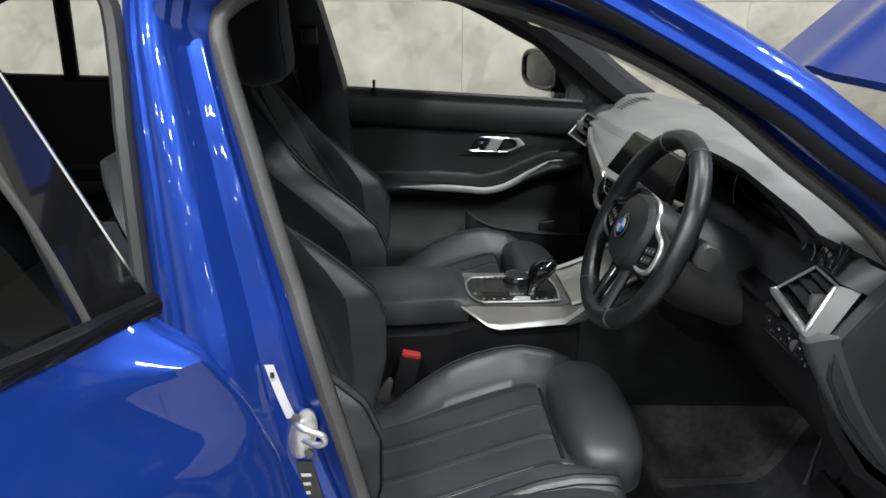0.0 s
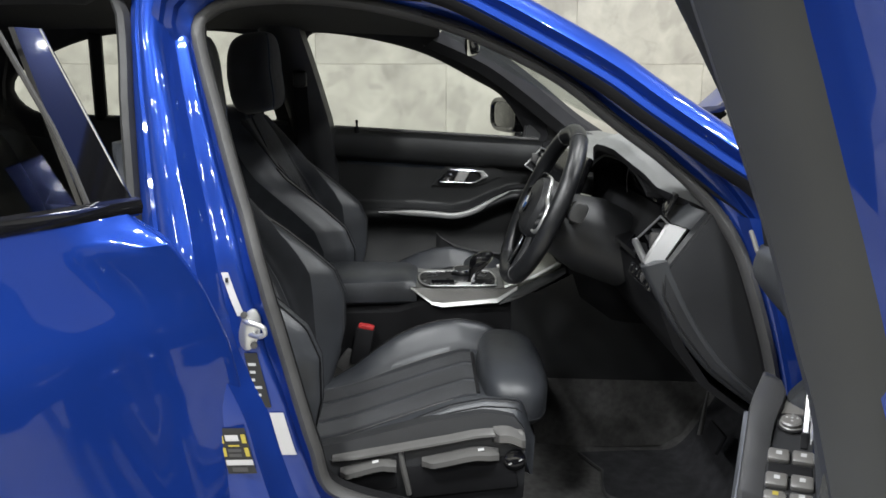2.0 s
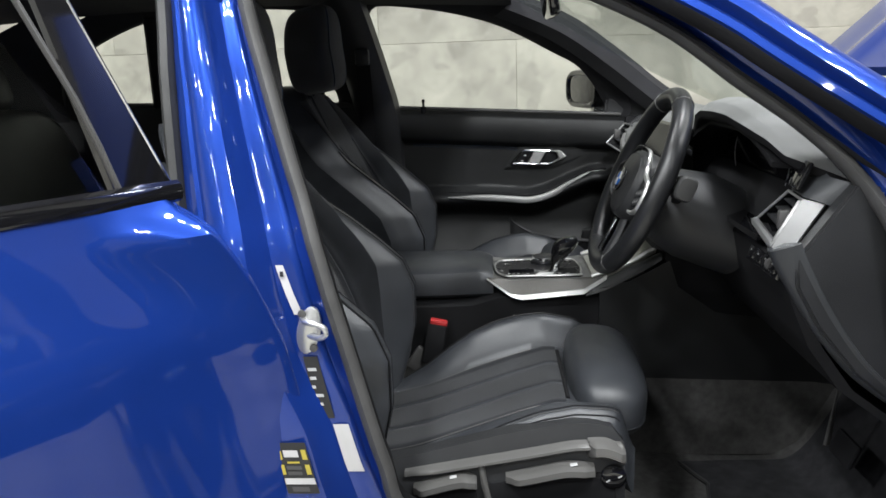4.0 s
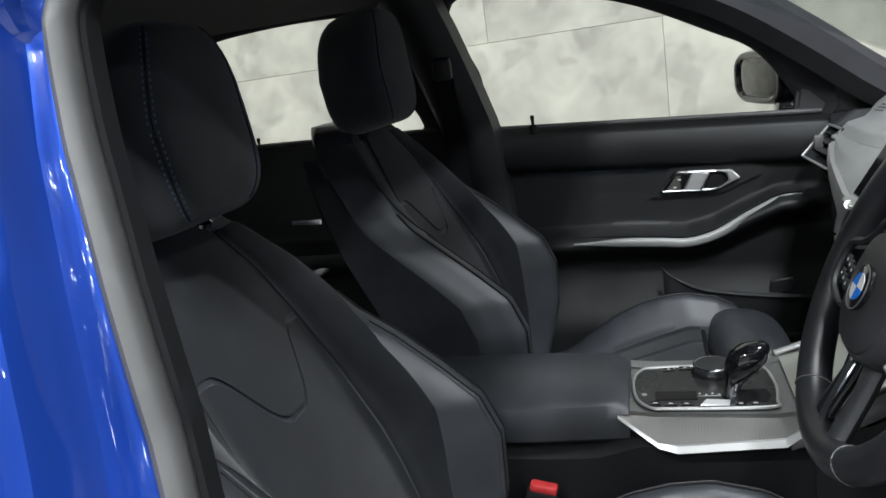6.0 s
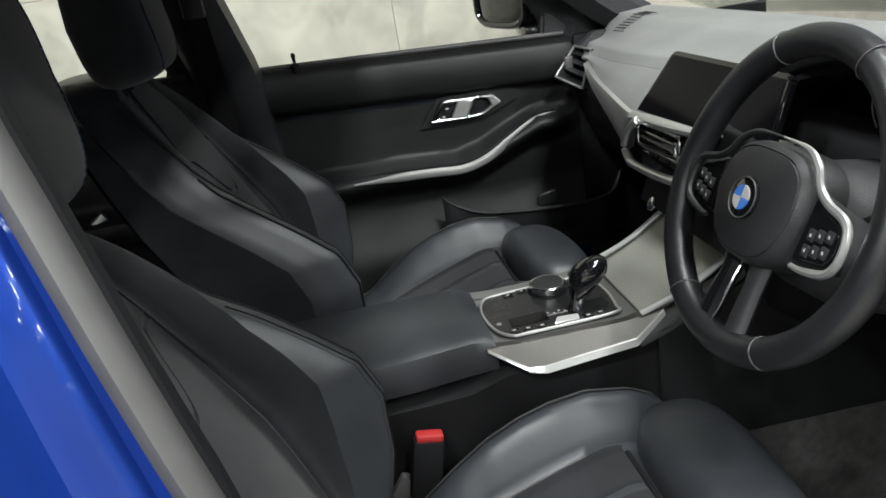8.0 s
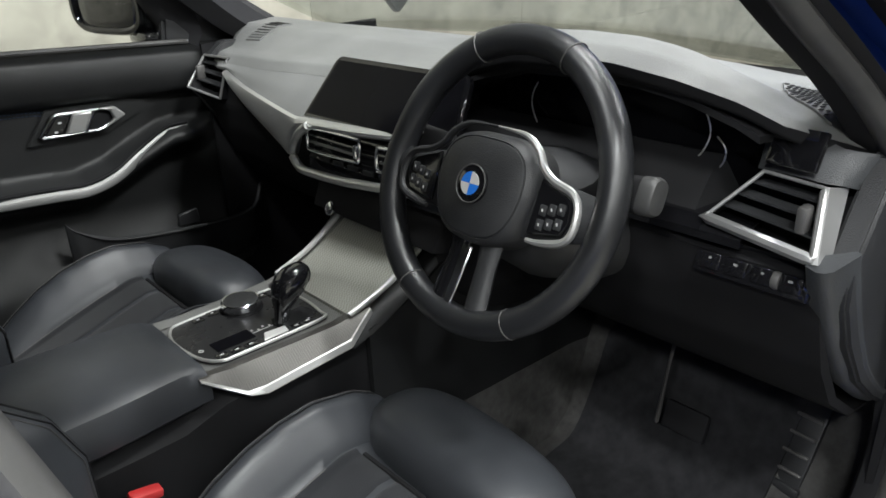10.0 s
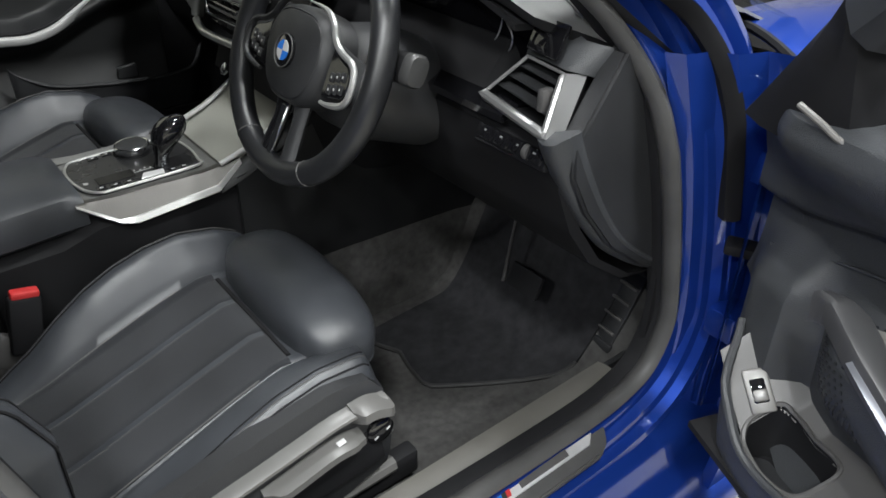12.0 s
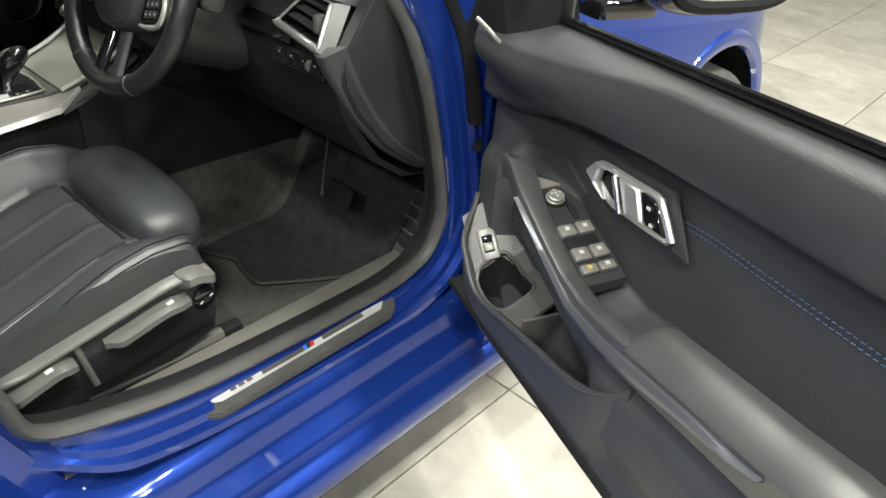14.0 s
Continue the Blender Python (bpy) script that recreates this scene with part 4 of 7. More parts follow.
# driver's grab handle, armrest, switch pack, boot release
BARZ = [(0.14, 0.772), (0.20, 0.764), (0.31, 0.755), (0.38, 0.748), (0.44, 0.743), (0.50, 0.742), (0.55, 0.752), (0.60, 0.773), (0.65, 0.797), (0.70, 0.819), (0.745, 0.836), (0.765, 0.836), (0.778, 0.828)]
def bar_width(x):
    return lerp_table([(0.40, 0.030), (0.50, 0.028), (0.60, 0.028), (0.66, 0.030), (0.70, 0.036), (0.725, 0.036), (0.75, 0.024), (0.772, 0.006)], x)
def bar_y(x):
    return 0.680 + 0.010 * smooth(0.68, 0.77, x)
rows = []
for x in np.concatenate([np.linspace(0.40, 0.70, 40), np.linspace(0.705, 0.772, 20)]):
    z, w, y = lerp_table(BARZ, x), bar_width(x), bar_y(x)
    rows.append([(x, y + w, z - 0.030), (x, y + w, z - 0.003), (x, y + 0.8 * w, z), (x, y + 0.2 * w, z + 0.001), (x, y + 0.05 * w, z - 0.002), (x, y, z - 0.007), (x, y + 0.004, z - 0.034), (x, y + 0.5 * w, z - 0.040)])
near_sub("grab_handle", rows_mesh(rows, wrap_v=True, cap=True), ARMPAD, "dark grey door pull")
def band(x):
    return lerp_table([(0.185, 0.752), (0.22, 0.742), (0.30, 0.734), (0.38, 0.722), (0.46, 0.716), (0.52, 0.720), (0.60, 0.756), (0.67, 0.790), (0.69, 0.80)], x), lerp_table([(0.185, 0.001), (0.25, 0.007), (0.36, 0.010), (0.50, 0.009), (0.58, 0.007), (0.66, 0.003), (0.69, 0.0008)], x)
near_sub("pull_trim", rows_mesh([[(x, 0.686, band(x)[0] + band(x)[1] + 0.002), (x, 0.678, band(x)[0] + band(x)[1]), (x, 0.6745, band(x)[0] + 0.2 * band(x)[1]), (x, 0.6760, band(x)[0] - 0.3 * band(x)[1]), (x, 0.679, band(x)[0] - band(x)[1]), (x, 0.688, band(x)[0] - band(x)[1] - 0.001)] for x in np.linspace(0.185, 0.69, 54)]), DARKALU, "satin silver strip along the door pull")
sec = [(0.690, 0.69), (0.684, 0.722), (0.680, 0.736), (0.684, 0.742), (0.700, 0.752), (0.714, 0.760), (0.724, 0.762), (0.738, 0.760), (0.752, 0.745), (0.775, 0.72)]
def rest_row(x):
    k = smooth(0.395, 0.445, x)
    rise = lerp_table(BARZ, x) - 0.742
    return [(x, y if y < 0.69 else y - 0.020 * k * (y - 0.69) / 0.085, (z * (1 - k) + min(z, 0.725) * k) + rise) for y, z in sec]
near_sub("arm_rest", rows_mesh([rest_row(x) for x in np.linspace(0.06, 0.440, 34)], cap=True), ARMPAD, "dark grey padded door armrest")
PACKZ = [(0.525, 0.742), (0.545, 0.751), (0.57, 0.761), (0.61, 0.774), (0.65, 0.787), (0.68, 0.796), (0.72, 0.812), (0.74, 0.820)]
def on_pack(x, k):
    """The switch pack between pull and door panel, k from 0 to 1 across."""
    return x, 0.709 + 0.050 * k, lerp_table(PACKZ, x) + 0.004 * k
near_sub("switch_panel", sheet(lambda x, k: on_pack(x, -0.06 + (k + 0.06) * (1 - 0.75 * smooth(0.66, 0.74, x))), np.linspace(0.527, 0.738, 30), np.linspace(-0.06, 1.10, 8), (0, 0, -0.014)), PLASTIC, "black window switch panel")
near_sub("panel_accent", sheet(lambda x, k: tuple(np.array(on_pack(x, 0.04 + k * (0.80 - 0.6 * smooth(0.695, 0.725, x)))) + (0, 0, 0.0015)), np.linspace(0.697, 0.727, 8), np.linspace(0, 1, 6), (0, 0, -0.004)), TAUPE, "pale accent of the switch panel")
def pack_m(x, k, lift):
    p = on_pack(x, k)
    return pose(p[0], p[1], p[2] + lift, 4, -19, 0)
near_sub("switch_slot", box((0.020, 0.046, 0.004), pack_m(0.590, 0.46, 0.001), 0.001), DARK)
near_sub("switch_slot", box((0.030, 0.008, 0.004), pack_m(0.647, 0.72, 0.001), 0.001), DARK)
for x, dx in ((0.612, 0.021), (0.570, 0.022), (0.546, 0.015)):
    for k in (0.20, 0.72):
        near_sub("window_switch", box((dx, 0.0235, 0.009), pack_m(x, k, 0.003), 0.003), TAUPE)
        near_sub("switch_mark", box((0.006, 0.006, 0.0006), pack_m(x, k, 0.0078), 0), YELLOW if dx < 0.02 and k < 0.5 else PRINT)
near_sub("mirror_knob", lathe([(0.0150, 0), (0.0150, 0.004), (0.0122, 0.006), (0.0122, 0.010), (0.010, 0.0115), (0.002, 0.011)], pack_m(0.673, 0.42, 0.001), 28), TAUPE, "round mirror adjuster knob")
near_sub("knob_ring", tube([pack_m(0.673, 0.42, 0.004) @ Vector((0.0150 * math.cos(a), 0.0150 * math.sin(a), 0)) for a in np.linspace(0, 2 * math.pi, 32, endpoint=False)], 0.0024, 6, closed=True), DARK)
for a, b in ((0.006, 0), (-0.006, 0), (0, 0.006), (0, -0.006), (0, 0)):
    near_sub("knob_mark", box((0.0026, 0.0026, 0.0006), pack_m(0.673, 0.42, 0.0128) @ pose(a, b, 0), 0), PRINT)
near_sub("recess_line", tube(catmull([(x, panel_y(x, z, near_belt) - 0.0005, z) for x, z in ((0.93, 0.798), (0.83, 0.822), (0.745, 0.838), (0.715, 0.833), (0.685, 0.818), (0.655, 0.806))], 40), 0.0022, 6), DOORPAD)
# lower shelf with boot release and a round cup well
SHELF = [(0.444, 0.641), (0.494, 0.623), (0.57, 0.61), (0.675, 0.59), (0.753, 0.575), (0.80, 0.585), (0.85, 0.630), (0.885, 0.668)]
def shelf_pt(x, v):
    return x, 0.690 + 0.075 * v, lerp_table(SHELF, x) + 0.05 * v
def in_cup(x, v, grow=0.0):
    return ((x - 0.757) / (0.057 + grow)) ** 4 + ((v - 0.36) / (0.41 + grow * 8)) ** 4
bm = sheet(shelf_pt, np.linspace(0.645, 0.886, 64), np.linspace(-0.02, 1.06, 32), (0, 0.002, -0.006))
gone = []
for q in bm.faces:
    c = q.calc_center_median()
    if in_cup(c.x, (c.y - 0.690) / 0.075) < 1.0:
        gone.append(q)
bmesh.ops.delete(bm, geom=gone, context="FACES")
near_sub("pocket_shelf", bm, GREYP, "grey door pocket shelf")
sq = lambda c: math.copysign(abs(c) ** 0.5, c)
ring = [(0.757 + 0.058 * sq(math.cos(a)), 0.36 + 0.42 * sq(math.sin(a))) for a in np.linspace(0, 2 * math.pi, 40, endpoint=False)]
near_sub("shelf_rim", tube([shelf_pt(x, v) for x, v in ring], 0.0035, 6, closed=True), GREYP)
near_sub("cup_well", rows_mesh([[(p[0] * k + 0.757 * (1 - k), p[1] * k + 0.717 * (1 - k), p[2] * (1 - h) + (0.535) * h) for p in (shelf_pt(x, v) for x, v in ring)] for k, h in ((1.0, 0.0), (0.97, 0.5), (0.92, 1.0))], wrap_v=True), DARK)
near_sub("cup_base", prism([(0.757 + 0.056 * math.cos(a), 0.717 + 0.032 * math.sin(a)) for a in np.linspace(0, 2 * math.pi, 24, endpoint=False)], 0.006, pose(0, 0, 0.532), 0.002), PLASTIC)
p0, p1, p2 = (Vector(shelf_pt(x, v)) for x, v in ((0.834, 0.38), (0.854, 0.38), (0.834, 0.62)))
ex = (p1 - p0).normalized()
en = ex.cross((p2 - p0).normalized()).normalized()
SW = Matrix.Translation(p0 + en * 0.002) @ Matrix((ex, en.cross(ex), en)).transposed().to_4x4()
near_sub("boot_release", box((0.058, 0.030, 0.006), SW, 0.004), TAUPE, "grey-framed boot release switch")
near_sub("boot_recess", box((0.034, 0.020, 0.0075), SW, 0.003), GLOSS)
near_sub("boot_button", box((0.016, 0.017, 0.006), SW @ pose(-0.006, 0, 0.003), 0.003), TAUPE)
near_sub("pocket_divider", box((0.006, 0.075, 0.08), pose(0.645, 0.727, 0.575, 0, -12), 0.002), GREYP)
bm = bmesh.new()
for i in range(9):
    for j in range(13):
        x, z = 0.80 - 0.009 * i - 0.004 * j, 0.785 - 0.008 * j + 0.001 * i
        lathe([(0.0022, 0), (0.0022, 0.001)], Matrix.Translation((x, panel_y(x, z, near_belt) - 0.0012, z)) @ pose(0, 0, 0, 90), 5, bm=bm)
near_sub("speaker_grille", bm, PLASTIC)

# ---- cabin floor, firewall, rear bench ----
part("floor_carpet", sheet(lambda x, v: (x, -0.70 + 1.4 * v, 0.295 + 0.34 * smooth(1.0, 1.28, x) + 0.02 * math.sin(5 * x)), np.linspace(-1.1, 1.3, 40), np.linspace(0, 1, 30), (0, 0, -0.03)), CARPET, car, "black carpet")
part("tunnel", rows_mesh([[(x, y, z) for y, z in ((-0.16, 0.28), (-0.14, 0.45), (-0.10, 0.52), (0.10, 0.52), (0.14, 0.45), (0.16, 0.28))] for x in np.linspace(-0.6, 1.25, 12)]), CARPET, car)
part("firewall", sheet(lambda y, v: (1.27 - 0.05 * v, y, 0.3 + 0.62 * v), np.linspace(-0.72, 0.72, 10), np.linspace(0, 1, 6), (0.02, 0, 0)), DARK, car)
# mat outline traces shadow edges; its front also darkens the shaded toe board
SHADE_EDGE = [(0.770, -0.215), (0.790, -0.260), (0.812, -0.300), (0.800, -0.345), (0.792, -0.400), (0.800, -0.420), (0.880, -0.468), (0.960, -0.515), (1.045, -0.560)]
SHADE_FRONT = [(1.14, -0.185), (1.17, -0.22), (1.19, -0.27), (1.20, -0.32), (1.20, -0.38), (1.20, -0.42), (1.20, -0.48), (1.19, -0.54), (1.17, -0.575)]
def mat_fn(u, v):
    i = min(int(v * 8), 7)
    f = v * 8 - i
    p = [SHADE_EDGE[i][k] * (1 - f) + SHADE_EDGE[i + 1][k] * f for k in (0, 1)]
    q = [SHADE_FRONT[i][k] * (1 - f) + SHADE_FRONT[i + 1][k] * f for k in (0, 1)]
    x, y = p[0] + (q[0] - p[0]) * u, p[1] + (q[1] - p[1]) * u
    return x, y, 0.308 + 0.34 * smooth(1.0, 1.28, x) + 0.02 * math.sin(5 * x) + 0.002 * math.sin(19 * x + 13 * y)
shaded_floor_mat = tagged(part("shaded_floor_mat", sheet(mat_fn, np.linspace(0, 1, 24), np.linspace(0, 1, 33), (0, 0, -0.009)), MATSHADE), "dark grey carpet mat shaped with the shade on the driver's footwell floor", "floor mat")
tagged(part("mat_shade_edge", tube([Vector(mat_fn(0.0, v)) + Vector((0, 0, -0.002)) for v in np.linspace(0, 1, 40)], 0.004, 6), REARSEAL, shaded_floor_mat))
part("sill_inner_trim", sheet(lambda x, v: (x, -0.66 - 0.01 * v, 0.29 + 0.12 * v), np.linspace(0.15, 1.05, 12), np.linspace(0, 1, 4), (0, 0.01, 0)), PLASTIC, car)
bench = part("rear_seat_cushion", blob((0.52, 1.30, 0.20), pose(-0.72, 0, 0.50, 0, -6), 5, 40), LEATHER, car, "black leather rear bench")
part("rear_seat_backrest", blob((0.18, 1.34, 0.62), pose(-1.02, 0, 0.80, 0, -22), 6, 40), LEATHER, bench)
for y in (-0.36, 0.36):
    part("rear_headrest", blob((0.10, 0.26, 0.17), pose(-1.13, y, 1.17, 0, -12), 3.4, 24), LEATHER, bench)
part("parcel_shelf", box((0.5, 1.2, 0.03), pose(-1.4, 0, 1.02), 0.008), HEADLINER, car)
part("rear_window_glass", sheet(lambda u, v: (-1.15 - 0.65 * u, -0.55 + 1.1 * v, 1.38 - 0.33 * u), np.linspace(0, 1, 6), np.linspace(0, 1, 6), (0, 0, 0.004)), TINT, car).visible_shadow = False
for s in (-1, 1):
    part("rear_pillar", sheet(lambda u, v: ((-0.98 if s < 0 else -1.075) - 0.85 * u + 0.22 * v * v, s * (0.74 - 0.19 * v), 1.02 + (0.41 - 0.35 * u) * v + 0.02), np.linspace(0, 1, 8), np.linspace(0, 1, 6), (0, s * 0.02, 0)), HEADLINER, car)
part("rear_side_trim", sheet(lambda u, v: (-0.93 - 0.75 * u, 0.742, 0.30 + 0.775 * v), np.linspace(0, 1, 8), np.linspace(0, 1, 8), (0, 0.02, 0)), SHADEDTRIM, car)
part("rear_quarter", sheet(lambda u, v: (-0.9 - 1.3 * u, -0.86 + 0.02 * u, 0.25 + 0.78 * v), np.linspace(0, 1, 10), np.linspace(0, 1, 8), (0, 0.02, 0)), PAINT, car)
part("boot_lid", box((0.55, 1.5, 0.6), pose(-1.95, 0, 0.72), 0.06), PAINT, car)

# ---- front seats ----
def build_seat(yc, dz, driver):
    sgn = -1 if driver else 1            # outboard side
    dc = 0.0 if driver else 0.02
    SPINE = [(0.44, 0.125), (0.52, 0.098), (0.60, 0.078), (0.75, 0.022), (0.90, -0.048), (1.00, -0.094), (1.06, -0.128), (1.10, -0.150)]
    CREST = [(0.44, 0.135), (0.54, 0.166), (0.61, 0.182), (0.70, 0.184), (0.76, 0.160), (0.81, 0.106), (0.86, 0.046), (0.90, -0.006), (0.94, -0.040), (1.00, -0.084), (1.05, -0.122), (1.10, -0.150)]
    HALF = [(0.44, 0.205), (0.54, 0.245), (0.70, 0.262), (0.86, 0.258), (0.93, 0.240), (1.00, 0.208), (1.05, 0.168), (1.08, 0.128), (1.095, 0.09)]
    spine = lambda z: lerp_table(SPINE, z)
    half = lambda z: lerp_table(HALF, z)
    def face(z, a):
        """Front of the backrest at height z, a from -1 to 1 across."""
        q, s0 = abs(a), spine(z)
        x = s0 + (lerp_table(CREST, z) - s0) * smooth(0.44, 0.82, q) - 0.07 * smooth(0.84, 1.0, q) ** 2 + 0.008 * math.cos(a * 3.0) * (1 - smooth(0.4, 0.7, q))
        x -= 0.005 * math.exp(-((q - 0.56) / 0.022) ** 2) * smooth(0.50, 0.60, z)
        return x, a * half(z), z
    zs = np.linspace(0.44, 1.095, 64)
    rows = []
    for z in zs:
        r = [face(z, a) for a in np.linspace(-1, 1, 61)]
        w = half(z)
        back = [(spine(z) - 0.105 + 0.05 * abs(a) ** 4, a * w, z) for a in np.linspace(0.97, -0.97, 14)]
        rows.append([(x, yc + y, zz + dz) for x, y, zz in r + back])
    CENTRE = [(0.05, 0.468), (0.15, 0.478), (0.22, 0.495), (0.30, 0.522), (0.40, 0.556), (0.47, 0.577), (0.50, 0.574), (0.60, 0.55)]
    INNER_CREST = [(0.05, 0.465), (0.15, 0.485), (0.21, 0.520), (0.26, 0.560), (0.31, 0.594), (0.36, 0.617), (0.41, 0.631), (0.465, 0.637), (0.53, 0.624), (0.565, 0.606), (0.62, 0.575)]
    OUTER_CREST = [(0.05, 0.445), (0.15, 0.458), (0.22, 0.483), (0.32, 0.532), (0.38, 0.561), (0.435, 0.582), (0.50, 0.594), (0.55, 0.591), (0.60, 0.579), (0.62, 0.57)]
    def nose(a):
        return 0.618 - 0.022 * abs(a) ** 3
    def top(x, a):
        q = abs(a)
        outer = a * sgn > 0
        c, crest = lerp_table(CENTRE, x), lerp_table(OUTER_CREST if outer and driver else INNER_CREST, x)
        k = smooth(0.50, 0.77, q)
        z = c * (1 - k) + crest * k - (0.060 if outer else 0.085) * smooth(0.79, 1.0, q) ** 1.8
        z -= 0.075 * smooth(nose(a) - 0.045, nose(a), x) ** 2
        z -= 0.008 * math.exp(-((q - 0.575) / 0.018) ** 2) * smooth(0.10, 0.2, x)
        z -= 0.0035 * math.exp(-((q - 0.865) / 0.010) ** 2)
        return z
    def wide(x):
        return 0.236 - 0.014 * smooth(0.52, 0.618, x) ** 2 - 0.02 * (1 - smooth(0.05, 0.2, x))
    cushion_rows = []
    for u in np.concatenate([np.linspace(0, 0.84, 48), np.linspace(0.85, 1.0, 20)]):
        r = []
        for a in np.linspace(-1, 1, 91):
            x = 0.05 + u * (nose(a) - 0.05)
            r.append((x, a * wide(x), top(x, a)))
        lo = [(0.05 + u * (nose(a) - 0.07), a * (wide(0.05 + u * 0.55) - 0.02), 0.43 + 0.02 * u) for a in np.linspace(1, -1, 12)]
        cushion_rows.append([(px, yc + y, z + dc) for px, y, z in r + lo])
    name = "driver_seat" if driver else "passenger_seat"
    seat = part(name, rows_mesh(cushion_rows, wrap_v=True, cap=True), LEATHER, car, "black leather sports seat with suede centre", sharp=60)
    part("backrest", rows_mesh(rows, wrap_v=True, cap=True), LEATHER, seat, sharp=60)
    # suede centres, laid just proud of the leather, with two pressed seams
    groove = lambda a: 0.004 * sum(math.exp(-((a - k) / 0.022) ** 2) for k in (-0.21, 0.21))
    cz = lambda x, a: (x, yc + a * wide(x), top(x, a) + 0.0018 + dc - groove(a))
    part("cushion_centre", sheet(cz, np.linspace(0.12, 0.490, 30), np.linspace(-0.565, 0.565, 61), (0, 0, -0.01)), SUEDE, seat, "black suede seat centre", sharp=60)
    for k in (-0.56, 0.56):
        part("centre_seam", tube([(x, yc + k * wide(x), top(x, k) + 0.002 + dc) for x in np.linspace(0.15, 0.44, 30)], 0.0010, 5), GREYP, seat)
    # separate thigh support pad in front of the cross seam
    def pad_bend(x, y, z):
        z2 = z * (1 - 0.10 * max(0, x) * (z > 0)) - 0.10 * y * y - 0.22 * max(0, x) ** 3
        return x - 0.10 * y * y * (x > 0), y, z2
    pm = pose(0.576, yc + sgn * 0.002, 0.575 + dc, 4 if driver else -4, 4)
    part("thigh_pad", blob((0.150, 0.330, 0.128), pm, 3.2, 64, fn=pad_bend), LEATHER, seat, "black leather thigh support pad", sharp=70)
    part("pad_seam", tube([(0.494, yc + a * wide(0.5), top(0.494, a) + dc) for a in np.linspace(-0.50, 0.50, 30)], 0.0045, 6), DARK, seat)
    part("pad_piping", tube([pm @ Vector((0.075 * px, 0.165 * py, 0.064 * pz)) for px, py, pz in (pad_bend(0.99 * math.copysign(abs(math.cos(b)) ** 0.625, math.cos(b)), 0.99 * math.copysign(abs(math.sin(b)) ** 0.625, math.sin(b)), -0.35) for b in np.linspace(-1.7, 1.7, 40))], 0.0016, 6), LEATHER, seat)
    def centre(z, a, lift=0.004):
        x, y, zz = face(z, a)
        return x + lift, yc + y, zz + dz
    vz = lambda a: 0.845 + 0.085 * smooth(0.06, 0.40, abs(a))
    part("backrest_centre", sheet(lambda v, a: centre(0.53 + (vz(a) - 0.005 - 0.53) * v, a), np.linspace(0, 1, 24), np.linspace(-0.50, 0.50, 33), (-0.01, 0, 0)), SUEDE, seat, sharp=60)
    part("shoulder_panel", sheet(lambda v, a: centre(vz(a) + 0.004 + (1.075 - vz(a)) * v, a * (1 - 0.12 * v), 0.005), np.linspace(0, 1, 20), np.linspace(-0.50, 0.50, 33), (-0.01, 0, 0)), SUEDE, seat, sharp=60)
    for s in (-1, 1):
        inner = lambda z: 0.515
        outer = lambda z: lerp_table([(0.53, 0.57), (0.70, 0.62), (0.86, 0.70), (0.94, 0.86), (1.06, 0.92)], z)
        part("wing_panel", sheet(lambda v, k: centre(0.53 + 0.53 * v, s * (inner(0.53 + 0.53 * v) + (outer(0.53 + 0.53 * v) - inner(0.53 + 0.53 * v)) * k), 0.0045), np.linspace(0, 1, 40), np.linspace(0, 1, 12), (-0.01, 0, 0)), SUEDE, seat, sharp=60)
        # dark cloth flank behind the bolster
        part("flank_panel", rows_mesh([[(face(z, s)[0] + (spine(z) - 0.100 - face(z, s)[0]) * t + 0.001, yc + s * (half(z) + 0.003), z + dz) for t in np.linspace(0.10, 1.0, 8)] for z in np.linspace(0.46, 1.04, 30)]), FABRIC, seat, "matt black backrest flank")
        part("bolster_seam", tube([centre(z, s * 0.80, 0.0005) for z in np.linspace(0.56, 0.885, 40)], 0.0011, 5), DARK, seat)
        part("bolster_stitching", tube([centre(z, s * 0.775, 0.0006) for z in np.linspace(0.56, 0.885, 40)], 0.0007, 5), GREYP, seat)
        part("wing_seam", tube([centre(z, s * 0.885, 0.0008) for z in np.linspace(0.50, 0.93, 40)], 0.0018, 6), DARK, seat)
        for q, r, m in ((0.80, 0.0012, DARK), (0.83, 0.0007, GREYP), (0.865, 0.0016, DARK)):
            part("cushion_seam", tube([(x, yc + s * q * wide(x), top(x, s * q) + 0.0010 + dc) for x in np.linspace(0.12, 0.575, 48)], r, 6), m, seat)
    # head restraint with posts
    hx, hz = -0.108 if driver else -0.116, 1.196 if driver else 1.190
    HY, HZ = (0.143 if driver else 0.150), (0.111 if driver else 0.114)
    def pillow(x, y, z):
        return x - 0.22 * y * y + (0.30 * z if z > 0 else 0.12 * z), y * (1 - 0.10 * max(0, -z) ** 2 - 0.26 * max(0, z + 0.1) ** 1.4), z - 0.10 * y * y * (z < 0)
    hm = pose(hx, yc, hz + dz, 0, -10)
    E = 4.0
    head = part("headrest", blob((0.125, 2 * HY, 2 * HZ), hm, E, 56, fn=pillow), SUEDE, seat, "black upholstered headrest", sharp=70)
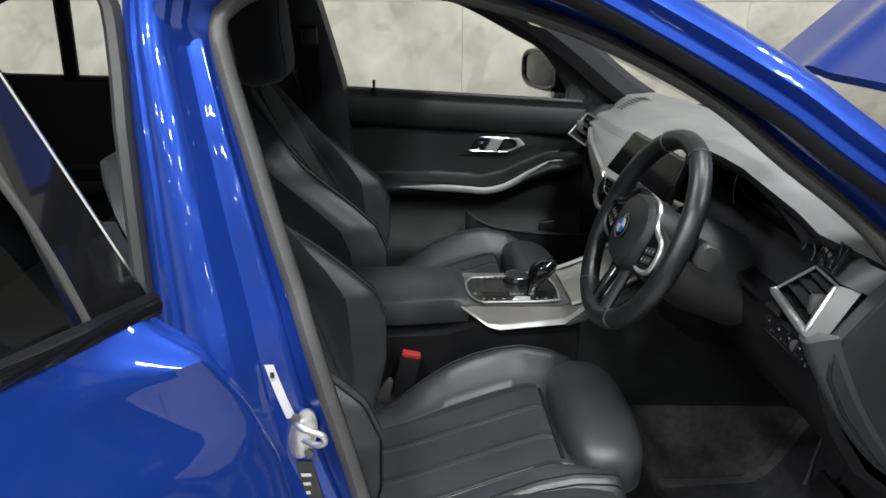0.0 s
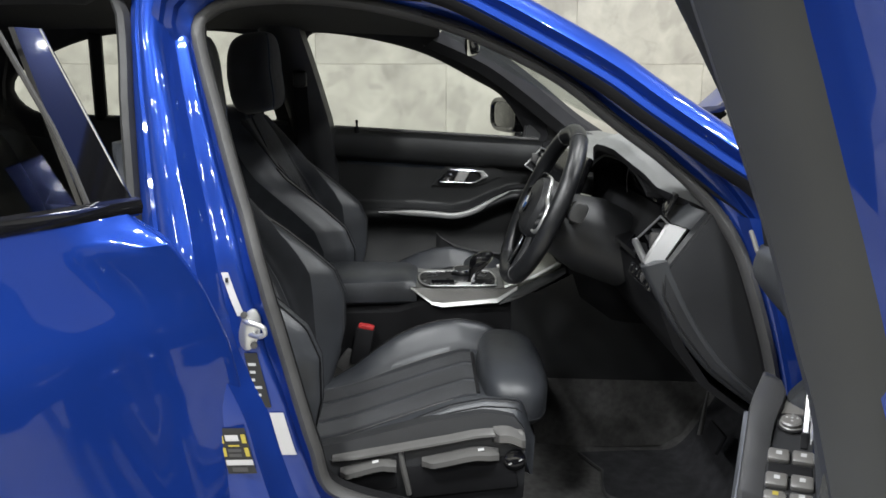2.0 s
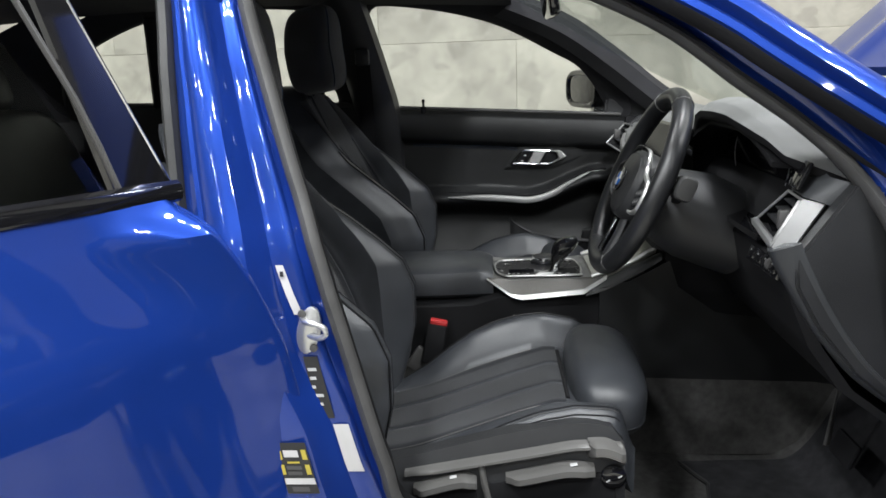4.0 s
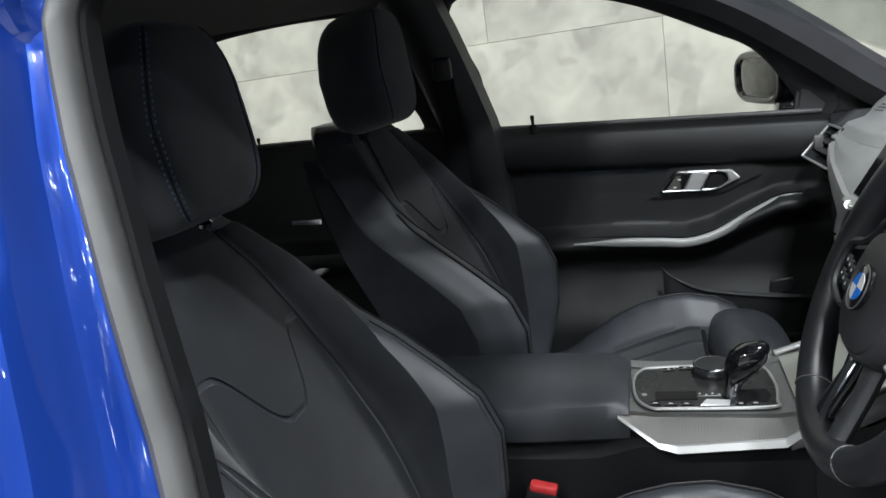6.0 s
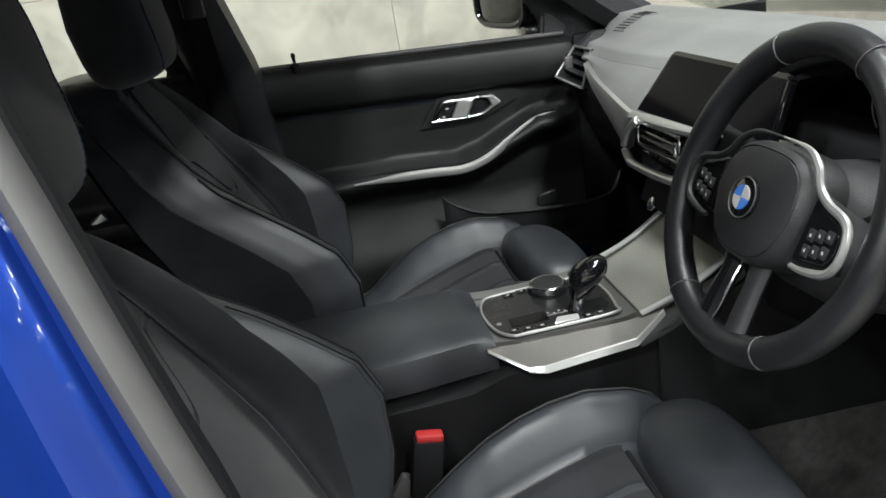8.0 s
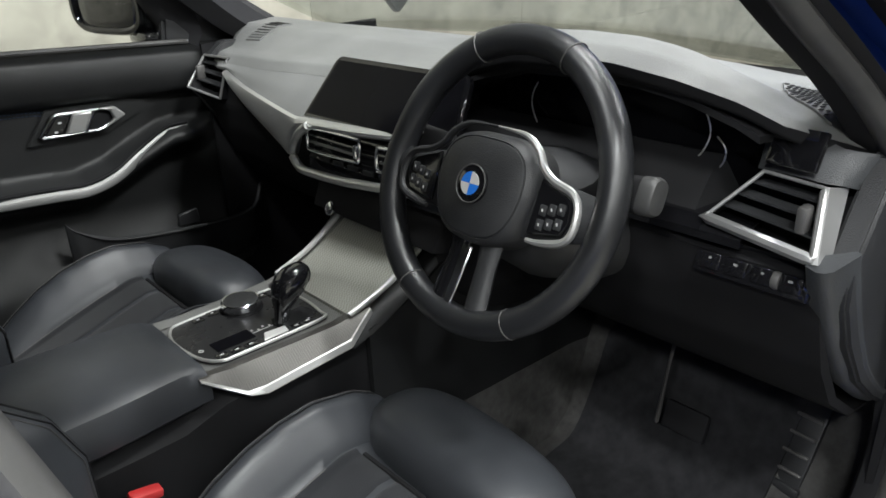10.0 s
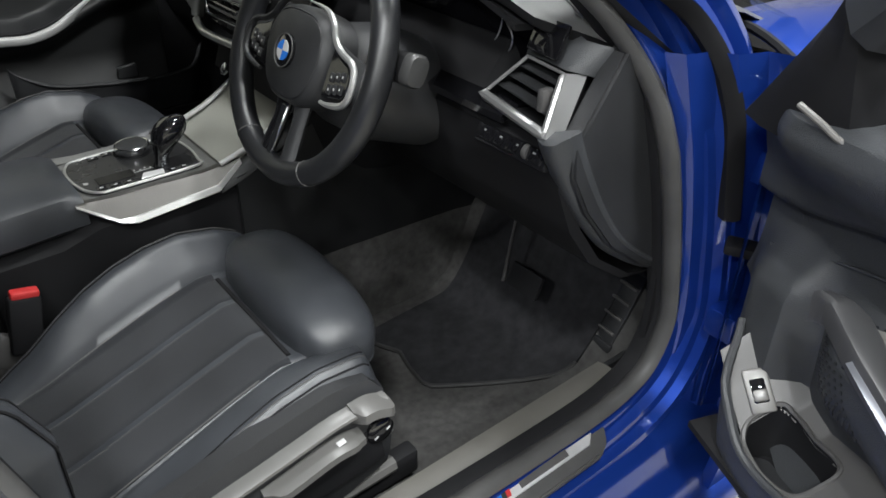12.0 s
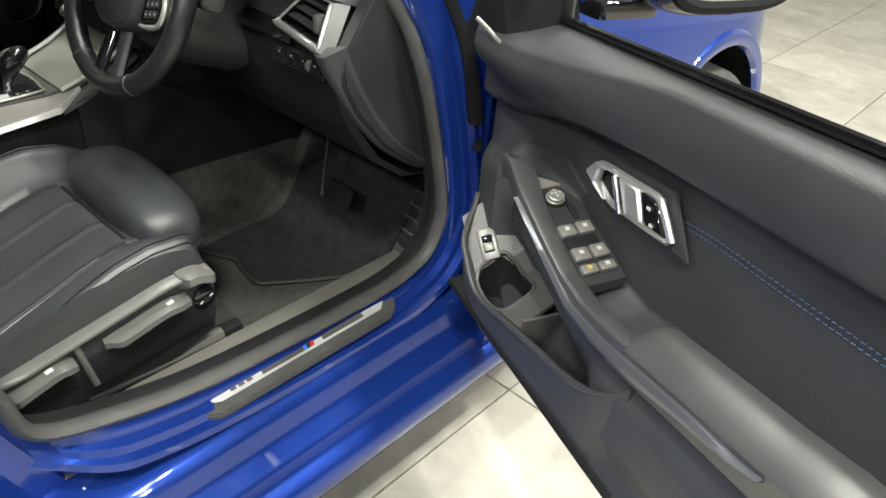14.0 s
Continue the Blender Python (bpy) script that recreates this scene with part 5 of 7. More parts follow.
    for s in (-1, 1):
        part("headrest_post", tube([(-0.155, yc + s * 0.066, 1.04 + dz), (-0.118, yc + s * 0.066, 1.13 + dz)], 0.007, 10), CHROME, head)
        part("post_collar", lathe([(0.017, 0), (0.017, 0.005), (0.009, 0.009)], pose(-0.135, yc + s * 0.066, 1.073 + dz, 0, 18), 16), GLOSS, head)
        for off in (0.60, 0.635, 0.67):
            seam = []
            for z in np.linspace(-0.90, 0.90, 60):
                r = (1 - abs(z) ** E) ** (1 / E)
                y = s * off * r
                xx = max(0.0, (r ** E - abs(y) ** E)) ** (1 / E)
                p = pillow(xx, y, z)
                seam.append(hm @ Vector((p[0] * 0.0625 + 0.0003, p[1] * HY, p[2] * HZ)))
            if off == 0.635:
                part("headrest_seam", tube(seam, 0.0013, 5), DARK, head)
            else:
                bm = bmesh.new()
                for i in range(0, 58, 2):
                    tube([seam[i], seam[i].lerp(seam[i + 1], 0.9)], 0.0007, 5, bm=bm)
                part("headrest_stitching", bm, STITCH, head)
    part("recliner_cover", box((0.05, 0.016, 0.06), pose(0.188, yc - sgn * 0.222, 0.515 + dz, 0, 35), 0.007), GREYP, seat)
    # back shell
    part("back_shell", rows_mesh([[(spine(z) - 0.112 - 0.012 * (1 - a * a), yc + a * half(z) * 0.93, z + dz) for a in np.linspace(-1, 1, 14)] for z in np.linspace(0.50, 1.02, 20)]), PLASTIC, seat)
    # side trim, levers and rails
    y0 = yc + sgn * 0.232
    def side(x, v):
        t = lerp_table([(0.10, 0.50), (0.22, 0.522), (0.38, 0.562), (0.50, 0.582), (0.555, 0.575), (0.578, 0.545)], x)
        b = lerp_table([(0.10, 0.43), (0.2, 0.39), (0.5, 0.375), (0.578, 0.40)], x)
        return x, y0 + sgn * (0.016 * math.sin(math.pi * v) - 0.004 * v), b + (t - b) * v
    part("side_trim", sheet(side, np.linspace(0.10, 0.578, 24), np.linspace(0, 1, 10), (0, -sgn * 0.03, 0)), PLASTIC, seat, "black plastic seat side trim")
    if driver:
        def ledge(name, line, w, h, mat, label=""):
            """A lever or trim bar with a flat upper face that juts out of the side trim."""
            rows = [[(x, y0 - 0.004, z + 0.002), (x, y0 - 0.010 - ww * 0.5, z + 0.001), (x, y0 - 0.010 - ww, z - 0.003), (x, y0 - 0.011 - ww, z - h * 0.6), (x, y0 - 0.006 - ww * 0.5, z - h), (x, y0 - 0.004, z - h)] for x, z, ww in line]
            return part(name, rows_mesh(rows, wrap_v=True, cap=True), mat, seat, label)
        taper = lambda pts, w: [(p[0], p[1], w * (0.35 + 0.65 * smooth(0, 0.15, i / 19) * (1 - 0.4 * smooth(0.85, 1, i / 19)))) for i, p in enumerate(catmull(pts, 20))]
        ledge("side_trim_cap", taper([(0.20, 0.498), (0.32, 0.520), (0.42, 0.538), (0.50, 0.552), (0.572, 0.548)], 0.014), 0.014, 0.012, SEATTRIM, "grey trim bar along the seat side")
        ledge("trim_front_cap", taper([(0.515, 0.556), (0.545, 0.556), (0.576, 0.542)], 0.026), 0.026, 0.030, SEATTRIM)
        ledge("height_lever", taper([(0.375, 0.496), (0.42, 0.505), (0.48, 0.517), (0.525, 0.513)], 0.030), 0.030, 0.022, SEATTRIM, "grey seat height lever")
        ledge("recline_lever", taper([(0.215, 0.475), (0.26, 0.488), (0.30, 0.497), (0.325, 0.490)], 0.030), 0.030, 0.022, SEATTRIM, "grey backrest lever")
        part("trim_divider", tube([(0.333, y0 - 0.014, 0.515), (0.338, y0 - 0.018, 0.48), (0.35, y0 - 0.016, 0.42)], 0.006, 8), SEATTRIM, seat)
        part("lever_recess", box((0.215, 0.006, 0.07), pose(0.455, y0 - 0.013, 0.455, 0, -6), 0.003), DARK, seat)
        part("lever_recess", box((0.105, 0.006, 0.05), pose(0.272, y0 - 0.013, 0.452, 0, -6), 0.003), DARK, seat)
        for x, z in ((0.49, 0.5195), (0.285, 0.4965)):
            part("lever_mark", box((0.012, 0.008, 0.0008), pose(x, y0 - 0.026, z, 6, -10), 0), PRINT, seat)
        part("lumbar_switch", lathe([(0.022, 0), (0.022, 0.008), (0.016, 0.012), (0.004, 0.012)], pose(0.558, y0 - 0.010, 0.490, 90), 24), GLOSS, seat, "round black lumbar switch")
        for k in (-1, 1):
            part("switch_mark", box((0.007, 0.001, 0.002), pose(0.558 + 0.010 * k, y0 - 0.0225, 0.490 + 0.004 * k, 0, -30), 0), PRINT, seat)
        part("rail_cover", tube([(0.34, y0 + 0.02, 0.372), (0.50, y0 + 0.015, 0.366), (0.60, y0 + 0.02, 0.36)], 0.014, 8), SEATTRIM, seat)
    for s in (-1, 1):
        part("seat_rail", box((0.62, 0.03, 0.05), pose(0.34, yc + s * 0.2, 0.335), 0.006), DARK, seat)
    part("seat_frame", box((0.45, 0.42, 0.12), pose(0.33, yc, 0.40 + dz * 0.5), 0.01), DARK, seat)
    return seat


driver_seat = build_seat(-0.365, 0.0, True)
passenger_seat = build_seat(0.365, 0.045, False)
# buckles
for s, y in ((-1, -0.152), (1, 0.152)):
    bk = part("belt_buckle", box((0.046, 0.024, 0.10), pose(0.222, y, 0.56, 0, 12), 0.006), DARK, car)
    part("buckle_button", box((0.040, 0.020, 0.013), pose(0.234, y, 0.611, 0, 12), 0.004), RED, bk, "red buckle release button")
# far seat belt
part("seat_belt", rows_mesh([[(p[0] + d, p[1], p[2]) for d in (-0.022, 0.022)] for p in catmull([(-0.03, 0.60, 1.20), (-0.03, 0.64, 0.95), (-0.04, 0.68, 0.6), (0.0, 0.69, 0.40)], 20)]), DARK, car, "black webbing seat belt")
part("belt_anchor", box((0.045, 0.02, 0.05), pose(-0.03, 0.60, 1.215, 0, 0, 0), 0.008), PLASTIC, car)

# ---- centre console ----
con = [(-0.118, 0.30), (-0.118, 0.60), (-0.114, 0.655), (-0.10, 0.665), (0.10, 0.665), (0.114, 0.655), (0.118, 0.60), (0.118, 0.30)]
console = part("centre_console", rows_mesh([[(x, y, z if z < 0.5 else z - 0.02 * (1 - smooth(0.3, 0.36, x))) for y, z in con] for x in np.linspace(-0.18, 0.74, 16)], cap=True), DARK, car, "black centre console")
for s in (-1, 1):
    part("console_side", sheet(lambda u, v: (0.60 + 0.60 * u, s * (0.132 + 0.01 * u), 0.28 + (0.40 + 0.12 * smooth(0.0, 0.5, u)) * v), np.linspace(0, 1, 10), np.linspace(0, 1, 6), (0, -s * 0.01, 0)), SHADEDTRIM, console)
arm = part("arm_rest", rows_mesh([[(x, y * (1 - 0.10 * (1 - smooth(0.0, 0.16, 0.362 - x))), z - 0.014 * (1 - smooth(0.0, 0.03, 0.362 - x)) * (z > 0.69)) for y, z in [(-0.10, 0.652), (-0.112, 0.662), (-0.114, 0.69), (-0.106, 0.712), (-0.09, 0.72), (0.09, 0.72), (0.106, 0.712), (0.114, 0.69), (0.112, 0.662), (0.10, 0.652)]] for x in np.linspace(-0.12, 0.36, 30)], wrap_v=True, cap=True), LEATHER, console, "black leather centre armrest")
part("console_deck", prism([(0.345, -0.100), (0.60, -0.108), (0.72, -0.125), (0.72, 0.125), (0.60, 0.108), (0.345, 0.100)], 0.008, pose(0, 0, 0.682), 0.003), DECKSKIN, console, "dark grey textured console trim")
rows = []
for x, yt, zt, yb, zb in ((0.335, -0.10, 0.703, -0.108, 0.694), (0.365, -0.10, 0.697, -0.120, 0.676), (0.40, -0.10, 0.694, -0.126, 0.660), (0.46, -0.102, 0.693, -0.128, 0.658), (0.53, -0.106, 0.693, -0.131, 0.664), (0.57, -0.108, 0.694, -0.132, 0.672), (0.62, -0.112, 0.702, -0.132, 0.688), (0.70, -0.125, 0.742, -0.138, 0.733), (0.735, -0.13, 0.762, -0.14, 0.756)):
    rows.append([(x, yt + 0.02, zt - 0.004), (x, yt, zt), (x, 0.5 * (yt + yb) - 0.001, 0.5 * (zt + zb) + 0.002), (x, yb, zb), (x, yb - 0.002, zb - 0.007), (x, yb + 0.02, zb - 0.012)])
part("console_shoulder", rows_mesh([[(x, y, z - 0.004) for x, y, z in r] for r in rows[5:]]), SHADEDTRIM, console)
# flank with straight corners and a broad bright facet below it
BOT = [(0.345, -0.104, 0.699, 0.0008), (0.40, -0.126, 0.666, 0.004), (0.425, -0.127, 0.664, 0.010), (0.565, -0.132, 0.677, 0.010), (0.618, -0.114, 0.703, 0.006)]
flank, facet = [], []
for x in sorted(set(list(np.linspace(0.345, 0.618, 26)) + [0.40, 0.425, 0.565])):
    by, bz, w = (lerp_table([(q[0], q[k]) for q in BOT], x) for k in (1, 2, 3))
    ty, tz = -0.099 - 0.04 * max(0, x - 0.40), lerp_table([(0.345, 0.700), (0.40, 0.694), (0.56, 0.694), (0.618, 0.704)], x)
    flank.append([(x, ty + 0.02, tz - 0.004), (x, ty, tz), (x, 0.5 * (ty + by), 0.5 * (tz + bz) + 0.001), (x, by, bz)])
    facet.append([(x, by + 0.006, bz - 0.002), (x, by + 0.001, bz + 0.001), (x, by - 0.002, bz), (x, by - 0.006, bz - w * 0.9), (x, by - 0.003, bz - w * 0.9 - 0.003), (x, by + 0.02, bz - w - 0.006)])
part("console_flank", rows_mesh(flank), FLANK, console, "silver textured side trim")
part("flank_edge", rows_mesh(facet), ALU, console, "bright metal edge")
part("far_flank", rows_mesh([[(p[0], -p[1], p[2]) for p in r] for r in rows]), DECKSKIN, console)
bez = [(0.366, 0.030), (0.376, 0.058), (0.40, 0.070), (0.54, 0.072), (0.562, 0.060), (0.571, 0.0), (0.566, -0.055), (0.553, -0.075), (0.42, -0.076), (0.392, -0.073), (0.374, -0.050), (0.366, -0.010)]
bezel = part("gear_panel", prism(catmull(bez, 48, closed=True), 0.006, pose(0, 0, 0.690), 0.001), GEARPANEL, console, "satin black gear selector panel")
part("bezel_ring", tube([(p[0], p[1], 0.6955) for p in catmull(bez, 72, closed=True)], 0.0026, 8, closed=True), ALU, bezel)
KNOB = pose(0.487, 0.046, 0.6965)
part("knob_well", lathe([(0.0335, -0.001), (0.0335, 0.0006), (0.002, 0.0006)], KNOB, 40), DARK, bezel)
knob = part("control_knob", lathe([(0.029, 0.0), (0.030, 0.004), (0.0305, 0.010), (0.0300, 0.0145), (0.0285, 0.0155), (0.0275, 0.0150)], KNOB, 48), CHROME, console, "silver rotary controller with black touch surface")
part("touch_surface", lathe([(0.0278, 0.0120), (0.0278, 0.0145), (0.026, 0.0152), (0.002, 0.0156)], KNOB, 40), PLASTIC, knob)
part("knob_groove", tube([KNOB @ Vector((0.0302 * math.cos(q), 0.0302 * math.sin(q), 0.0035)) for q in np.linspace(0, 2 * math.pi, 40, endpoint=False)], 0.0007, 5, closed=True), DARK, knob)
# selector: narrow foot in its slot, head swept forward, bright trim on the driver's side
part("selector_slot", prism([(0.500, -0.062), (0.552, -0.060), (0.560, -0.040), (0.556, -0.018), (0.500, -0.022), (0.492, -0.040)], 0.0012, pose(0, 0, 0.6958), 0), DARK, bezel)
SEL = [(0.505, 0.011, 0.010, 0.692), (0.506, 0.009, 0.009, 0.706), (0.509, 0.010, 0.011, 0.718), (0.515, 0.016, 0.015, 0.730), (0.522, 0.023, 0.019, 0.742), (0.528, 0.027, 0.021, 0.753), (0.531, 0.027, 0.021, 0.763), (0.533, 0.024, 0.019, 0.771), (0.535, 0.017, 0.014, 0.777), (0.536, 0.007, 0.006, 0.780)]
def selector_ring(cx, w, d, z, grow=0.0, a0=0.0, a1=2 * math.pi, n=24):
    return [(cx + (w + grow) * math.copysign(abs(math.cos(q)) ** 0.75, math.cos(q)) + 0.10 * (w * math.cos(q)), -0.043 + (d + grow) * math.copysign(abs(math.sin(q)) ** 0.75, math.sin(q)), z + 0.18 * w * math.cos(q) * smooth(0.715, 0.75, z)) for q in np.linspace(a0, a1, n, endpoint=a1 < 6)]
stem = part("gear_selector", rows_mesh([selector_ring(*q) for q in SEL], wrap_v=True, cap=True), GLOSS, console, "gloss black gear selector with satin chrome side trim", sharp=60)
side = [(lerp_table([(q[3], q[0]) for q in SEL], z), lerp_table([(q[3], q[1]) for q in SEL], z), lerp_table([(q[3], q[2]) for q in SEL], z), z) for z in np.linspace(0.696, 0.770, 22)]
part("selector_trim", rows_mesh([selector_ring(*q, grow=0.0012, a0=-1.75 + 1.05 * smooth(0.712, 0.748, q[3]), a1=-0.15 - 0.1 * smooth(0.74, 0.77, q[3]), n=10) for q in side]), CHROME, stem, "satin chrome trim")
part("selector_button", blob((0.020, 0.004, 0.012), pose(0.512, -0.024, 0.752), 2.6, 12), GREYP, stem)
# switches with small white marks, and the pale drive mode switch
for x, y, w in ((0.398, -0.062, 0.016), (0.420, -0.064, 0.018), (0.442, -0.065, 0.018), (0.516, -0.067, 0.016), (0.536, -0.066, 0.014)):
    key = part("console_button", box((w, 0.013, 0.002), pose(x, y, 0.6968), 0.0008), GLOSS, bezel)
    part("button_mark", box((0.006, 0.0026, 0.0005), pose(x, y, 0.6982), 0), PRINT, key)
for x, y in ((0.420, 0.058), (0.445, 0.062), (0.530, 0.058), (0.545, 0.045)):
    key = part("console_button", box((0.018, 0.013, 0.002), pose(x, y, 0.6968), 0.0008), GLOSS, bezel)
    part("button_mark", box((0.004, 0.0026, 0.0005), pose(x, y, 0.6982), 0), PRINT, key)
part("drive_mode_switch", prism([(0.460, -0.071), (0.500, -0.072), (0.503, -0.056), (0.470, -0.052)], 0.003, pose(0, 0, 0.6958), 0.001), STEEL, bezel, "pale silver drive mode switch")
part("touch_field", box((0.060, 0.028, 0.0012), pose(0.428, -0.036, 0.6966), 0), SCREEN, bezel)
part("parking_mark", lathe([(0.004, 0), (0.004, 0.0005), (0.0028, 0.0005), (0.0028, 0)], pose(0.382, -0.030, 0.6962), 14), PRINT, bezel)
for i in range(4):
    part("gate_mark", box((0.0028, 0.0040, 0.0005), pose(0.462 + 0.009 * i, -0.030 - 0.004 * (i % 2), 0.6964), 0), PRINT, bezel)
part("gate_line", box((0.034, 0.0010, 0.0005), pose(0.476, -0.038, 0.6964), 0), PRINT, bezel)
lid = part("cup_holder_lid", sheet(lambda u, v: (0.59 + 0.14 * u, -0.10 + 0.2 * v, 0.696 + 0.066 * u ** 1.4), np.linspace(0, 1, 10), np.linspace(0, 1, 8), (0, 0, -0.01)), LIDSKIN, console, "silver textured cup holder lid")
for s in (-1, 1):
    part("lid_edge", tube(catmull([(0.585, s * 0.105, 0.70), (0.66, s * 0.108, 0.727), (0.735, s * 0.11, 0.772)], 14), 0.005, 8), ALU, console)

# ---- dashboard ----
LIPZ = [(-0.72, 0.985), (-0.66, 1.008), (-0.62, 1.030), (-0.575, 1.05), (-0.51, 1.069), (-0.43, 1.080), (-0.36, 1.082), (-0.26, 1.077), (-0.18, 1.055), (-0.10, 1.022), (0.0, 0.995), (0.3, 0.985), (0.55, 0.975), (0.72, 0.965)]
LIPX = [(-0.72, 0.90), (-0.66, 0.858), (-0.62, 0.802), (-0.51, 0.772), (-0.36, 0.765), (-0.22, 0.772), (-0.10, 0.80), (0.0, 0.815), (0.2, 0.79), (0.40, 0.775), (0.62, 0.79), (0.72, 0.82)]
STRIP = [(0.56, 0.768, 0.962, 0.950), (0.50, 0.752, 0.957, 0.928), (0.43, 0.738, 0.949, 0.908), (0.35, 0.727, 0.941, 0.886), (0.28, 0.719, 0.934, 0.864), (0.235, 0.714, 0.930, 0.852), (0.20, 0.711, 0.928, 0.898), (0.16, 0.709, 0.931, 0.917), (0.05, 0.715, 0.936, 0.921), (-0.05, 0.730, 0.941, 0.926), (-0.12, 0.748, 0.943, 0.929), (-0.19, 0.768, 0.945, 0.932)]
STRIP_X, STRIP_Z = sorted((q[0], q[1]) for q in STRIP), sorted((q[0], q[2]) for q in STRIP)
def dash_top(u, v):
    y = -0.715 + 1.43 * v
    lx, lz = lerp_table(LIPX, y), lerp_table(LIPZ, y)
    k = smooth(-0.66, -0.5, y) * (1 - smooth(-0.2, -0.02, y))
    bx = 1.27 - 0.10 * (y / 0.7) ** 2
    k, g = (k if y > -0.36 else smooth(-0.60, -0.42, y)), 0.2 + 0.8 * smooth(-0.64, -0.46, y)
    pts = [(bx, 0.985), (0.5 * (bx + 1.0), 1.018), (1.0, 1.038 + 0.012 * k), (max(0.91, lx + 0.07), 1.036 + 0.036 * k), (lx + 0.05, lz + 0.024 * g), (lx + 0.018, lz + 0.016 * g), (lx, lz), (lx + 0.004, lz - 0.014), (lx + 0.02, lz - 0.022)]
    w = smooth(-0.02, 0.10, y) * (1 - smooth(0.60, 0.66, y))
    sx, sz = lerp_table(STRIP_X, y), lerp_table(STRIP_Z, y)
    for i, q in ((7, (0.6 * lx + 0.4 * sx - 0.004, 0.55 * lz + 0.45 * sz)), (8, (sx + 0.008, sz + 0.001))):
        pts[i] = (pts[i][0] * (1 - w) + q[0] * w, pts[i][1] * (1 - w) + q[1] * w)
    a = u * (len(pts) - 1)
    i = min(int(a), len(pts) - 2)
    t = a - i
    return pts[i][0] * (1 - t) + pts[i + 1][0] * t, y, pts[i][1] * (1 - t) + pts[i + 1][1] * t
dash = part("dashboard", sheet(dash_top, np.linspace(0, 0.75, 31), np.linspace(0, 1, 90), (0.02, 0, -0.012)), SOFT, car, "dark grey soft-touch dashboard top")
# driver's half of the lip: shade under the hood set as dark plastic
part("hood_lip_shade", sheet(dash_top, np.linspace(0.752, 1, 10), np.linspace(0, 0.495, 48), (0.02, 0, -0.012)), DARK, dash, "underside of the instrument hood, darkened as shade")
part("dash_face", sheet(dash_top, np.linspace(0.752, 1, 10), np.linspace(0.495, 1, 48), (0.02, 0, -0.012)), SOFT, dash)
def dash_low(u, v):
    y = -0.688 + 1.376 * v
    c = smooth(-0.2, -0.12, y) * (1 - smooth(0.16, 0.26, y))
    e = smooth(-0.64, -0.56, y) * (1 - smooth(-0.10, 0.02, y))
    pts = [(0.815 + 0.04 * e, 0.97), (0.792 + 0.03 * e, 0.93), (0.785, 0.88), (0.80 - 0.04 * c, 0.82), (0.83 - 0.09 * c, 0.75), (0.88 - 0.12 * c, 0.68), (0.96 - 0.12 * c, 0.62), (1.10, 0.585)]
    a = u * (len(pts) - 1)
    i = min(int(a), len(pts) - 2)
    t = a - i
    z = pts[i][1] * (1 - t) + pts[i + 1][1] * t
    well = (1 - smooth(-0.555, -0.535, y)) * smooth(0.885, 0.905, z)
    return pts[i][0] * (1 - t) + pts[i + 1][0] * t + 0.06 * well, y, z
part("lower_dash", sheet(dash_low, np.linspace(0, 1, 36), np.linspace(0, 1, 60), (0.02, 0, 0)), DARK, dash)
# ends of the dashboard beside the doors
for s in (-1, 1):
    end = [(0.755, 0.905), (0.80, 0.975), (0.84, 1.005), (0.93, 1.0), (1.0, 0.93), (1.05, 0.80), (1.07, 0.64), (1.0, 0.632), (0.955, 0.662), (0.89, 0.715), (0.83, 0.79), (0.775, 0.88)]
    if s < 0:
        end = [(0.792, 0.893), (0.842, 0.962), (0.868, 1.0), (0.93, 1.0), (1.0, 0.93), (1.05, 0.80), (1.07, 0.64), (1.0, 0.632), (0.955, 0.662), (0.89, 0.715), (0.83, 0.79), (0.797, 0.85)]
    part("dash_end", prism(end, 0.03, Matrix(((1, 0, 0, 0), (0, 0, -1, -0.683 if s < 0 else 0.713), (0, 1, 0, 0), (0, 0, 0, 1))), 0.004, seg=2), PLASTIC, dash)
# satin strip along the passenger side and across the middle
STRIP = catmull(STRIP, 60)
part("decor_strip", rows_mesh([[(x + 0.012, y, hi + 0.003), (x + 0.001, y, hi), (x - 0.004, y, 0.7 * hi + 0.3 * lo), (x - 0.003, y, 0.35 * hi + 0.65 * lo), (x + 0.004, y, lo), (x + 0.016, y, lo - 0.002)] for y, x, hi, lo in STRIP]), ALU, dash, "satin silver dashboard strip")
# centre screen
sm = pose(0.752, 0, 0.985, 0, 20, 2) @ Matrix(((0, 0, -1, 0), (1, 0, 0, 0), (0, 1, 0, 0), (0, 0, 0, 1)))
scr = part("centre_screen", prism([(0.186, -0.058), (0.118, 0.048), (0.108, 0.054), (-0.182, 0.054), (-0.19, 0.046), (-0.19, -0.058)], 0.014, sm @ pose(0, 0, -0.007), 0.003, seg=2), GLOSS, dash, "black infotainment screen")
part("screen_glass", prism([(0.172, -0.050), (0.108, 0.047), (-0.182, 0.047), (-0.182, -0.050)], 0.001, sm @ pose(0, 0, 0.0072), 0), SCREEN, scr)
# instrument cluster
cl = part("instrument_display", box((0.012, 0.40, 0.13), pose(0.862, -0.375, 0.99, 0, -10), 0.006), SCREEN, dash, "black digital instrument cluster")
part("cluster_surround", sheet(lambda u, v: (0.775 + 0.09 * u, -0.60 + 0.47 * v, 0.905 + 0.02 * u), np.linspace(0, 1, 4), np.linspace(0, 1, 10), (0, 0, -0.01)), GLOSS, dash)
part("cluster_cave", sheet(lambda u, v: (0.79 + 0.085 * u, -0.60 + 0.50 * v, lerp_table(LIPZ, -0.60 + 0.50 * v) - 0.028 - 0.01 * u), np.linspace(0, 1, 4), np.linspace(0, 1, 20), (0, 0, 0.008)), DARK, dash)
